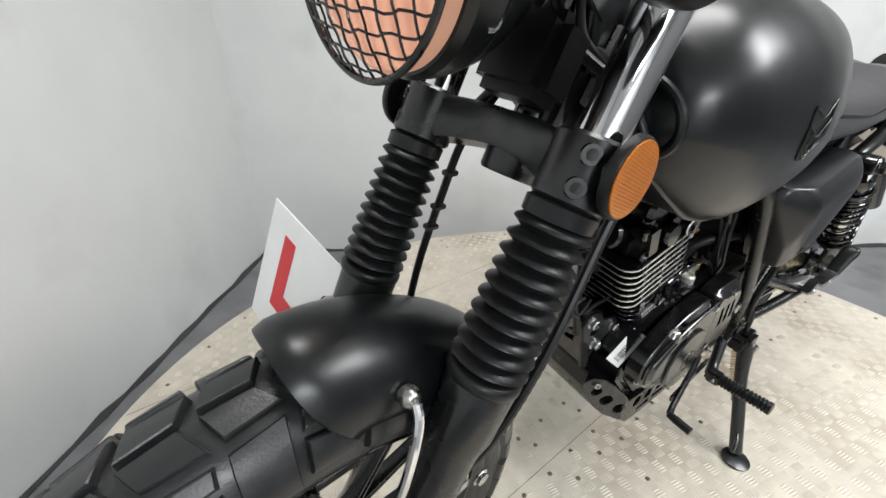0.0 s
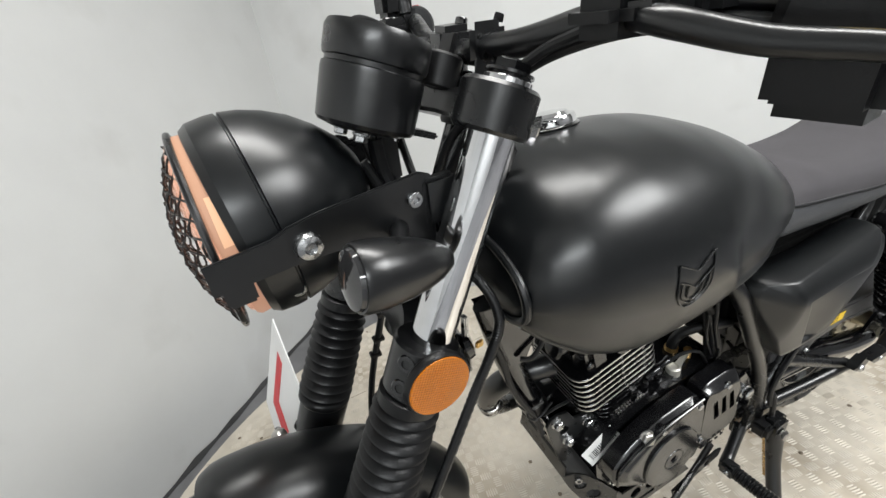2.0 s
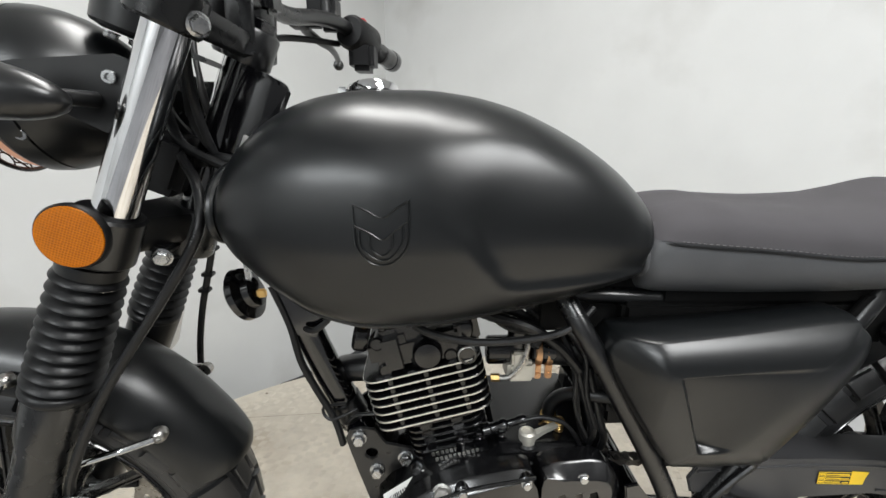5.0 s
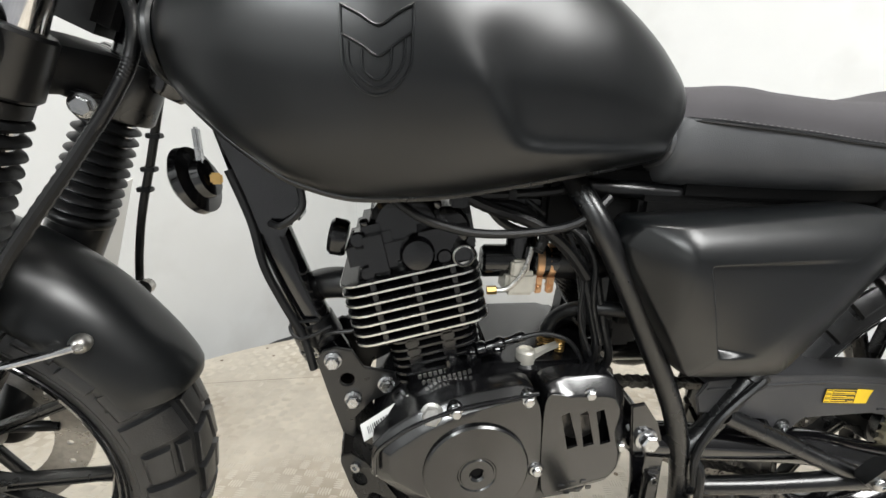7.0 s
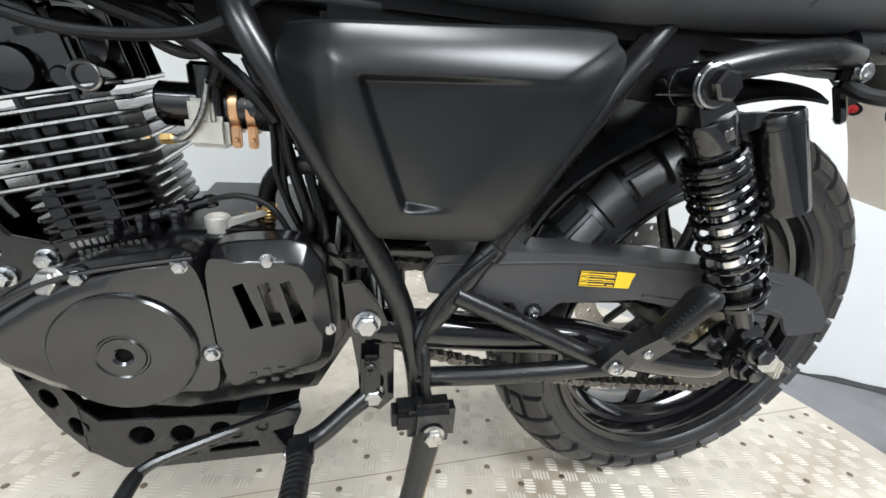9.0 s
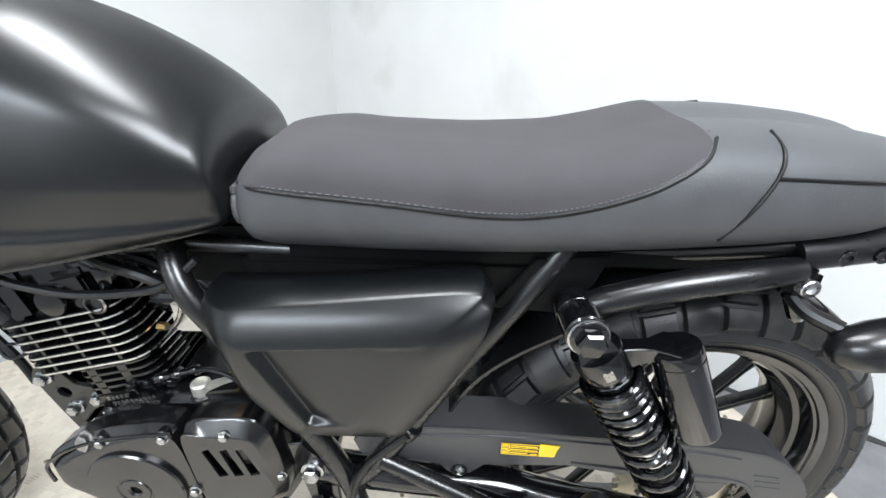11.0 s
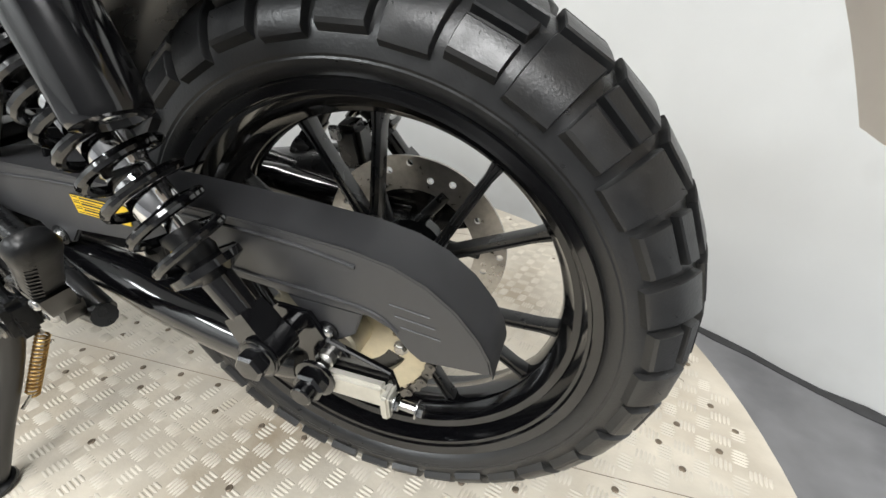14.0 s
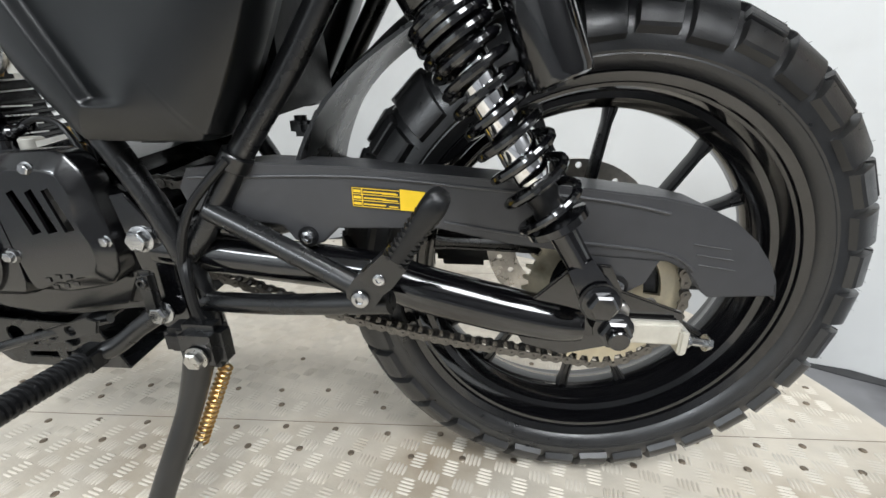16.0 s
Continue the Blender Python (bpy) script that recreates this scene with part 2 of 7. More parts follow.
def tube(pts, r, n=12, k=5, ridges=0.0):
    """A round tube along a smooth path; r is one radius or one for each given point."""
    path = smooth_path(pts, k) if k else [Vector(p) for p in pts]
    m = len(path)
    if isinstance(r, (list, tuple)):
        rad = [float(np.interp(i / (m - 1), np.linspace(0, 1, len(r)), r)) for i in range(m)]
    else:
        rad = [r] * m
    if ridges:
        rad = [q * (1 + (ridges if i % 2 else 0)) for i, q in enumerate(rad)]
    vs, fs = [], []
    t0 = (path[1] - path[0]).normalized()
    nrm = t0.orthogonal().normalized()
    for i, p in enumerate(path):
        t = (path[min(i + 1, m - 1)] - path[max(i - 1, 0)]).normalized()
        nrm = (nrm - t * nrm.dot(t)).normalized()
        b = t.cross(nrm)
        for j in range(n):
            a = 2 * math.pi * j / n
            vs.append(p + (nrm * math.cos(a) + b * math.sin(a)) * rad[i])
    for i in range(m - 1):
        for j in range(n):
            a, c = i * n + j, i * n + (j + 1) % n
            fs.append([a, c, c + n, a + n])
    fs.append(list(range(n))[::-1])
    fs.append(list(range((m - 1) * n, m * n)))
    return vs, fs


def coil(p0, p1, radius, wire, turns, n=8, per=18, grow=1.0):
    m, d = frame_of(p0, p1)
    pts = [m @ Vector((radius * math.cos(2 * math.pi * i / per), radius * math.sin(2 * math.pi * i / per), d * (i / (per * turns)) ** grow)) for i in range(int(per * turns) + 1)]
    return tube(pts, wire, n, 0)


def from_bm(bm):
    bm.verts.index_update()
    g = [v.co.copy() for v in bm.verts], [[v.index for v in f.verts] for f in bm.faces]
    bm.free()
    return g


def plate(poly, lo, hi, bevel=0.002, holes=(), axis="y", seg=2):
    """A flat plate of an outline (two other axes in order) between lo and hi on the axis; holes are outlines or (x, z, r)."""
    bm = bmesh.new()

    def at(a, b, c):
        return {"y": (a, c, b), "x": (c, a, b), "z": (a, b, c)}[axis]

    loops = [list(poly)]
    for h in holes:
        if len(h) == 3 and not isinstance(h[0], (tuple, list)):
            loops.append([(h[0] + h[2] * math.cos(2 * math.pi * k / 16), h[1] + h[2] * math.sin(2 * math.pi * k / 16)) for k in range(16)])
        else:
            loops.append(list(h))
    edges = []
    for loop in loops:
        vs = [bm.verts.new(at(a, b, lo)) for a, b in loop]
        edges += [bm.edges.new((vs[i], vs[(i + 1) % len(vs)])) for i in range(len(vs))]
    if len(loops) == 1:
        bm.faces.new(list(bm.verts))
    else:
        bmesh.ops.triangle_fill(bm, use_beauty=True, use_dissolve=False, edges=edges)
    got = bmesh.ops.extrude_face_region(bm, geom=list(bm.faces))
    move = Vector(at(0, 0, hi - lo))
    bmesh.ops.translate(bm, verts=[v for v in got["geom"] if isinstance(v, bmesh.types.BMVert)], vec=move)
    bmesh.ops.recalc_face_normals(bm, faces=list(bm.faces))
    if bevel:
        sharp = [e for e in bm.edges if len(e.link_faces) == 2 and e.calc_face_angle() > 0.9 and abs((e.verts[0].co - e.verts[1].co).dot(move)) < 1e-9]
        bmesh.ops.bevel(bm, geom=sharp, offset=bevel, segments=seg, affect="EDGES", clamp_overlap=True)
    return from_bm(bm)


def rbox(c, size, bevel=0.003, m=None, seg=2):
    bm = bmesh.new()
    bmesh.ops.create_cube(bm, size=1, matrix=Matrix.Diagonal((*size, 1)))
    if bevel:
        bmesh.ops.bevel(bm, geom=list(bm.edges), offset=bevel, segments=seg, affect="EDGES", clamp_overlap=True)
    g = from_bm(bm)
    return tf(g, Matrix.Translation(c) @ (m or Matrix()))


def loft(sections, closed=True, caps=True):
    n = len(sections[0])
    vs = [Vector(p) for s in sections for p in s]
    fs = []
    for i in range(len(sections) - 1):
        for k in range(n if closed else n - 1):
            a, b = i * n + k, i * n + (k + 1) % n
            fs.append([a, b, b + n, a + n])
    if caps:
        fs.append(list(range(n))[::-1])
        fs.append(list(range(len(vs) - n, len(vs))))
    return vs, fs


def bolt(p, d=(0, -1, 0), r=0.007, h=0.006, kind="hex"):
    """A bolt head at p that stands out along d."""
    p, d = Vector(p), Vector(d).normalized()
    if kind == "hex":
        flange = lathe([(r * 1.25, 0), (r * 1.25, h * 0.2), (r, h * 0.3)], p, p + d, 16)
        head = lathe([(r, h * 0.25), (r, h * 0.85), (r * 0.82, h), (r * 0.45, h * 1.02)], p, p + d, 6)
        return join(flange, head)
    if kind == "dome":
        return lathe([(r, 0), (r, h * 0.35), (r * 0.85, h * 0.75), (r * 0.5, h * 0.97), (r * 0.42, h), (r * 0.4, h * 0.6)], p, p + d, 16)
    return lathe([(r, 0), (r, h * 0.8), (r * 0.88, h), (r * 0.5, h), (r * 0.48, h * 0.4)], p, p + d, 16)


def oriented(geo):
    bm = bmesh.new()
    vs = [bm.verts.new(v) for v in geo[0]]
    for f in geo[1]:
        if len(set(f)) == len(f):
            try:
                bm.faces.new([vs[i] for i in f])
            except ValueError:
                pass
    bmesh.ops.recalc_face_normals(bm, faces=list(bm.faces))
    return bm


TIP = radians(5.7)


def warp(p):
    """From the plan, drawn to a lean of 5.5 degrees, to the machine's own upright plan, the same on both sides."""
    x, y, z = p
    w = abs(y)
    k = min(1.0, w / 0.05)
    return Vector((x, math.copysign(w * math.cos(TIP) - (z * math.sin(TIP) - 0.0503) * k, y), z * math.cos(TIP) + w * math.sin(TIP) + 0.010))


def stand_off(p):
    """The same without the symmetry, for what is centred on the plan's own line."""
    x, y, z = p
    return Vector((x, y * math.cos(TIP) + z * math.sin(TIP) - 0.0503, z * math.cos(TIP) - y * math.sin(TIP) + 0.010))


def bar_way(p):
    """For the handlebar: the near half as the rest, the far half as it stands."""
    if p[1] <= 0:
        return warp(p)
    x, y, z = p
    k = min(1.0, y / 0.06)
    far = Vector((x, y * math.cos(TIP) + (z * math.sin(TIP) - 0.0503) * k, z * math.cos(TIP) - y * math.sin(TIP) + 0.010))
    far.x += 0.17 * far.y * k
    return far


def flow(x, xs, ys):
    """A smooth, unwavering curve through (xs, ys)."""
    n = len(xs)
    i = max(0, min(n - 2, int(np.searchsorted(xs, x)) - 1))
    h = [xs[k + 1] - xs[k] for k in range(n - 1)]
    d = [(ys[k + 1] - ys[k]) / h[k] for k in range(n - 1)]

    def slope(k):
        if k == 0:
            return d[0]
        if k == n - 1:
            return d[-1]
        if d[k - 1] * d[k] <= 0:
            return 0.0
        w1, w2 = 2 * h[k] + h[k - 1], h[k] + 2 * h[k - 1]
        return (w1 + w2) / (w1 / d[k - 1] + w2 / d[k])

    t = min(1.0, max(0.0, (x - xs[i]) / h[i]))
    a, b = slope(i) * h[i], slope(i + 1) * h[i]
    return float((2 * t ** 3 - 3 * t ** 2 + 1) * ys[i] + (t ** 3 - 2 * t ** 2 + t) * a + (3 * t ** 2 - 2 * t ** 3) * ys[i + 1] + (t ** 3 - t ** 2) * b)


PLAN = {"way": warp}


def part(name, geo, material, parent=None, label="", m=None, angle=35, raw=False):
    """Links a shape as ONE mesh object under a thing or a part."""
    root = parent
    while root is not None and root.parent is not None:
        root = root.parent
    if root is not None and root.name == "motorcycle" and not raw:
        geo = [PLAN["way"](v) for v in geo[0]], geo[1]
    bm = oriented(geo)
    me = bpy.data.meshes.new(name)
    bm.to_mesh(me)
    bm.free()
    me.materials.append(material)
    me.shade_smooth()
    if angle < 180:
        me.set_sharp_from_angle(angle=radians(angle))
    ob = new(name, me)
    if parent:
        ob.parent = parent
    if m is not None:
        ob.matrix_basis = m
    if label:
        tagged(ob, label)
    return ob


def thing(name, label, category, m=None, group="", kind=""):
    ob = new(name)
    ob.empty_display_size = 0.1
    if m is not None:
        ob.matrix_basis = m
    return tagged(ob, label, category, group, kind)


# ---- the room ----
def wall(name, a, b, z0, z1, thick, label):
    """A wall whose inner face runs from a to b; it grows outward to the left of that way."""
    a, b = Vector(a), Vector(b)
    d = (b - a).normalized()
    out = Vector((-d.y, d.x, 0))
    vs = []
    for z in (z0, z1):
        vs += [Vector((q.x, q.y, z)) for q in (a, b, b + out * thick, a + out * thick)]
    fs = [[0, 1, 2, 3], [4, 5, 6, 7], [0, 1, 5, 4], [1, 2, 6, 5], [2, 3, 7, 6], [3, 0, 4, 7]]
    ob = part(name, (vs, fs), M_FARWALL if "grey" in label else M_WALL, None, label)
    return tagged(ob, "", "wall", "", "structure")


SIZE_U, SIZE_V = 4.6, 6.0
wall("wall_right", room(0, 0), room(SIZE_U, 0), FLOOR_Z, CEIL_Z, 0.12, "white painted wall with faint scuffs behind the motorcycle")
wall("wall_left", room(0, SIZE_V), room(0, 0), FLOOR_Z, CEIL_Z, 0.12, "white painted wall meeting the corner of the bay")
# closing walls are unseen additions; their tone brightens or darkens the bike's reflections
wall("unseen_bright_wall", room(SIZE_U, SIZE_V), room(0, SIZE_V), FLOOR_Z, CEIL_Z, 0.12, "white painted wall added out of view to brighten reflections")
wall("unseen_dark_wall", room(SIZE_U, 0), room(SIZE_U, SIZE_V), FLOOR_Z, CEIL_Z, 0.12, "plain dark grey painted wall added out of view to darken reflections")
corners = [room(-0.12, -0.12), room(SIZE_U + 0.12, -0.12), room(SIZE_U + 0.12, SIZE_V + 0.12), room(-0.12, SIZE_V + 0.12)]
for nm, z, thick, mm, lab in (("floor", FLOOR_Z - 0.1, 0.1, M_CONCRETE, "grey painted concrete floor round the platform"), ("ceiling", CEIL_Z, 0.1, M_CEIL, "plain white ceiling of the bay")):
    vs = [Vector((c.x, c.y, z + q)) for q in (0, thick) for c in corners]
    fs = [[0, 1, 2, 3], [4, 5, 6, 7], [0, 1, 5, 4], [1, 2, 6, 5], [2, 3, 7, 6], [3, 0, 4, 7]]
    tagged(part(nm, (vs, fs), mm, None, lab), "", nm, "", "structure")

for nm, a, b in (("trim_right", room(0.006, 0.006), room(SIZE_U, 0.006)), ("trim_left", room(0.006, SIZE_V), room(0.006, 0.006))):
    rng = random.Random(5)
    rows_j = []
    for k in range(61):
        p = Vector(a).lerp(Vector(b), k / 60)
        inn = (room(1.5, 1.5) - p)
        inn = (U if nm == "trim_left" else V) * (0.010 + 0.012 * rng.random())
        hi = 0.004 + 0.014 * rng.random()
        rows_j.append([(p.x, p.y, FLOOR_Z - 0.002), (p.x + inn.x, p.y + inn.y, FLOOR_Z - 0.002), (p.x + inn.x, p.y + inn.y, FLOOR_Z + 0.003), (p.x, p.y, FLOOR_Z + hi)])
    tagged(part(nm, loft(rows_j), M_GAP, None, "dark chipped joint between wall and floor"), "", "floor joint", "", "structure")

for lu, lv, lx, ly, power, tint in LAMPS:
    base = Matrix.Translation(room(lu, lv, CEIL_Z)) @ Matrix.Rotation(ROOM_TURN, 4, "Z")
    panel = thing("ceiling_light", "white framed flat light panel on the ceiling", "ceiling light", base, "ceiling lights")
    rim = join(*[rbox(((lx / 2 + 0.012) * sx, (ly / 2 + 0.012) * sy, -0.015), (0.024 if sx else lx + 0.048, 0.024 if sy else ly, 0.03), 0.003) for sx, sy in ((1, 0), (-1, 0), (0, 1), (0, -1))])
    part("frame", rim, M_WHITE_SHEET, panel)
    part("diffuser", rbox((0, 0, -0.008), (lx, ly, 0.006), 0.001), M_PANEL, panel, "glowing white diffuser")

# ---- turntable ----
TABLE_C, TABLE_R = Vector((0.03, 0.10, 0)), 1.165
table = thing("turntable", "round raised turntable of worn cream tread plate", "turntable", Matrix.Translation(TABLE_C))
part("deck", lathe([(TABLE_R - 0.05, FLOOR_Z), (TABLE_R - 0.04, FLOOR_Z + 0.005), (TABLE_R - 0.04, -0.03), (TABLE_R, -0.028), (TABLE_R, -0.002), (TABLE_R - 0.002, 0.0)], (0, 0, 0), (0, 0, 1), 128), M_PLATE, table, "worn cream tread plate deck", angle=25)

# raised five-bar tread, laid in alternating groups
rng = random.Random(4)
PITCH = 0.034
vs, fs = [], []
TURN = radians(33)
nmax = int(TABLE_R / PITCH) + 2
seams = [(Vector((math.cos(a), math.sin(a))), o) for a, o in ((radians(93.4), -0.043), (radians(93.4), 0.72))]
for i in range(-nmax, nmax + 1):
    for j in range(-nmax, nmax + 1):
        g = Vector((i * PITCH, j * PITCH))
        c = Vector((g.x * math.cos(TURN) - g.y * math.sin(TURN), g.x * math.sin(TURN) + g.y * math.cos(TURN)))
        if c.length > TABLE_R - 0.03 or any(abs(c.dot(n) - o) < 0.014 for n, o in seams):
            continue
        a = TURN + (radians(45) if (i + j) % 2 else radians(-45))
        d, s = Vector((math.cos(a), math.sin(a))), Vector((-math.sin(a), math.cos(a)))
        worn = 0.0005 + 0.0017 * rng.random()
        for b in range(5):
            off = (b - 2) * 0.0058
            half = 0.0125 - abs(b - 2) * 0.0012
            q = c + s * off
            k = len(vs)
            w = 0.0021
            for x, y, z in ((-half, -0.0004, 0), (-half * 0.6, -w, 0), (half * 0.6, -w, 0), (half, 0.0004, 0), (half * 0.6, w, 0), (-half * 0.6, w, 0)):
                p = q + d * x + s * y
                vs.append((p.x, p.y, z))
            for x, y in ((-half * 0.55, -w * 0.4), (half * 0.55, -w * 0.4), (half * 0.55, w * 0.4), (-half * 0.55, w * 0.4)):
                p = q + d * x + s * y
                vs.append((p.x, p.y, worn))
            fs += [[k + 6, k + 7, k + 8, k + 9], [k + 1, k + 2, k + 7, k + 6], [k + 4, k + 5, k + 9, k + 8], [k, k + 1, k + 6], [k, k + 6, k + 9], [k, k + 9, k + 5], [k + 3, k + 8, k + 7], [k + 3, k + 7, k + 2], [k + 3, k + 4, k + 8]]
me = bpy.data.meshes.new("tread_relief")
me.from_pydata(vs, [], fs)
me.materials.append(M_TREAD)
me.shade_smooth()
bars = new("tread_relief", me)
bars.parent = table
tagged(bars, "raised worn tread bars of the plate", kind="stuff")
for n, o in seams:
    half = math.sqrt(max(0.0, (TABLE_R - 0.01) ** 2 - o * o))
    t = Vector((-n.y, n.x))
    a, b = n * o - t * half, n * o + t * half
    part("seam", tube([(a.x, a.y, 0.0), ((a.x + b.x) / 2, (a.y + b.y) / 2, 0.0), (b.x, b.y, 0.0)], 0.0007, 6, 0), M_SCREW, table, "dark joint between deck sheets")

# ---- motorcycle frame of reference ----
LEAN, FOOT_Y = 11.2, 0.0963
bike = thing("motorcycle", "matt black retro motorcycle leaning on its side stand on the turntable", "motorcycle", pose(0, FOOT_Y, 0, LEAN))
here = bike.matrix_basis.inverted()
RAKE = radians(26)
HEAD = Vector((-0.27, 0, 0.90))
STEER_X = .0045
STEER_AXIS = Vector((math.sin(RAKE), 0, math.cos(RAKE)))
PIVOT = warp(HEAD)
STEER = Matrix.Translation((STEER_X, 0, 0)) @ Matrix.Translation(PIVOT) @ Matrix.Rotation(radians(8), 4, STEER_AXIS) @ Matrix.Translation(-PIVOT)


# ---- wheels ----
def tyre_shape(cx, cz, R, half, bead, pitches, depth):
    """A tyre about an axle along y: a carcass with knobs standing on it."""
    prof = [(0.0, R - depth), (0.20, R - depth - 0.001), (0.40, R - depth - 0.0042), (0.58, R - depth - 0.0098), (0.74, R - depth - 0.0178), (0.87, R - depth - 0.0275), (0.96, R - depth - 0.0385), (1.0, R - depth - 0.0490), (1.008, bead + 0.0215), (0.992, bead + 0.0195), (1.0, bead + 0.0180), (0.975, bead + 0.0145), (0.94, bead + 0.0105), (0.89, bead + 0.0075), (0.82, bead + 0.0035), (0.77, bead - 0.006)]
    full = [(-y * half, r) for y, r in prof[::-1]] + [(y * half, r) for y, r in prof[1:]]
    n = 96
    vs, fs = [], []
    for y, r in full:
        for k in range(n):
            a = 2 * math.pi * k / n
            vs.append((cx + r * math.cos(a), y, cz + r * math.sin(a)))
    for i in range(len(full) - 1):
        for k in range(n):
            a, b = i * n + k, i * n + (k + 1) % n
            fs.append([a, b, b + n, a + n])
    ys = [p[0] for p in prof[:8]]
    rs = [p[1] for p in prof[:8]]

    def on(s, th, up):
        y = abs(s)
        r = float(np.interp(y, ys, rs))
        lo, hi = max(0.0, y - 0.06), min(1.0, y + 0.06)
        slope = (float(np.interp(hi, ys, rs)) - float(np.interp(lo, ys, rs))) / ((hi - lo) * half)
        ln = math.hypot(1, slope)
        rr, yy = r + up / ln, y * half - slope * up / ln
        return (cx + rr * math.cos(th), math.copysign(yy, s) if s else 0.0, cz + rr * math.sin(th))

    def block(corners, rows=5):
        """Corners (s, theta) in ring order, the first two at the inner side."""
        bv, bf = [], []
        (s0, a0), (s0b, a1), (s1b, a2), (s1, a3) = corners
        ms = sum(c[0] for c in corners) / 4
        ma = sum(c[1] for c in corners) / 4
        wide, long = abs(s1 - s0) * half, abs(a1 - a0) * R
        w = 2 * rows
        for lift, inset in ((-0.001, -0.0006), (depth * 0.84, 0.0004), (depth, 0.0013)):
            ks, ka = 1 - 2 * inset / wide, 1 - 2 * inset / long
            for q in range(rows):
                f = q / (rows - 1)
                for (sa, aa), (sb, ab) in (((s0, a0), (s1, a3)), ((s0b, a1), (s1b, a2))):
                    s = sa + (sb - sa) * f
                    a = aa + (ab - aa) * f
                    bv.append(on(ms + (s - ms) * ks, ma + (a - ma) * ka, lift))
        ring = list(range(0, w, 2)) + list(range(w - 1, 0, -2))
        for lv in range(2):
            for q in range(w):
                a, b = ring[q] + w * lv, ring[(q + 1) % w] + w * lv
                bf.append([a, b, b + w, a + w])
        for q in range(rows - 1):
            bf.append([2 * w + 2 * q, 2 * w + 1 + 2 * q, 2 * w + 3 + 2 * q, 2 * w + 2 + 2 * q])
        return bv, bf

    # shoulder: whole knobs and split knobs by turns; crown: slanted knobs in two staggered rows
    p = 2 * math.pi / pitches
    blocks = []
    for sg in (1, -1):
        o = 0 if sg > 0 else p
        even, odd = [i * p for i in range(0, pitches, 2)], [i * p for i in range(1, pitches, 2)]
        blocks.append((block([(sg * 0.500, o + 0.10 * p), (sg * 0.555, o + 0.90 * p), (sg * 0.995, o + 1.03 * p), (sg * 0.995, o + 0.23 * p)], 7), even))
        blocks.append((block([(sg * 0.575, o + 0.10 * p), (sg * 0.520, o + 0.90 * p), (sg * 0.715, o + 0.97 * p), (sg * 0.735, o + 0.16 * p)], 4), odd))
        blocks.append((block([(sg * 0.795, o + 0.17 * p), (sg * 0.775, o + 0.98 * p), (sg * 0.975, o + 1.04 * p), (sg * 0.975, o + 0.22 * p)], 4), odd))
        blocks.append((block([(sg * 0.045, o + 0.28 * p), (sg * 0.045, o + 1.02 * p), (sg * 0.430, o + 0.86 * p), (sg * 0.365, o + 0.05 * p)], 5), even))
        blocks.append((block([(sg * 0.045, o + 0.28 * p), (sg * 0.045, o + 1.02 * p), (sg * 0.385, o + 0.86 * p), (sg * 0.450, o + 0.05 * p)], 5), odd))
    return (vs, fs), blocks


def ring_shape(cx, cz, prof, n=72, closed=False):
    """Profile of (y, r) turned about an axle along y."""
    vs, fs = [], []
    for y, r in prof:
        for k in range(n):
            a = 2 * math.pi * k / n
            vs.append((cx + r * math.cos(a), y, cz + r * math.sin(a)))
    m = len(prof)
    for i in range(m if closed else m - 1):
        for k in range(n):
            a, b = i * n + k, i * n + (k + 1) % n
            c, d = ((i + 1) % m) * n + (k + 1) % n, ((i + 1) % m) * n + k
            fs.append([a, b, c, d])
    return vs, fs


def spoke_shape(cx, cz, a0, r0, a1, r1, w, dep):
    """A cast spoke with a groove on both faces, from one polar place to another."""
    p0 = Vector((cx + r0 * math.cos(a0), 0, cz + r0 * math.sin(a0)))
    p1 = Vector((cx + r1 * math.cos(a1), 0, cz + r1 * math.sin(a1)))
    t = (p1 - p0).normalized()
    s = Vector((-t.z, 0, t.x))
    secs = []
    for f, k in ((0, 1.15), (0.12, 1.0), (0.85, 0.9), (1.0, 1.35)):
        c = p0.lerp(p1, f)
        ww, dd = w * k, dep * (1.1 - 0.15 * f)
        out = []
        for x, y in ((-1, -0.7), (-0.9, -1), (-0.45, -1), (-0.3, -0.7), (0.3, -0.7), (0.45, -1), (0.9, -1), (1, -0.7), (1, 0.7), (0.9, 1), (0.45, 1), (0.3, 0.7), (-0.3, 0.7), (-0.45, 1), (-0.9, 1), (-1, 0.7)):
            out.append(c + s * (x * ww) + Vector((0, y * dd, 0)))
        secs.append(out)
    return loft(secs)


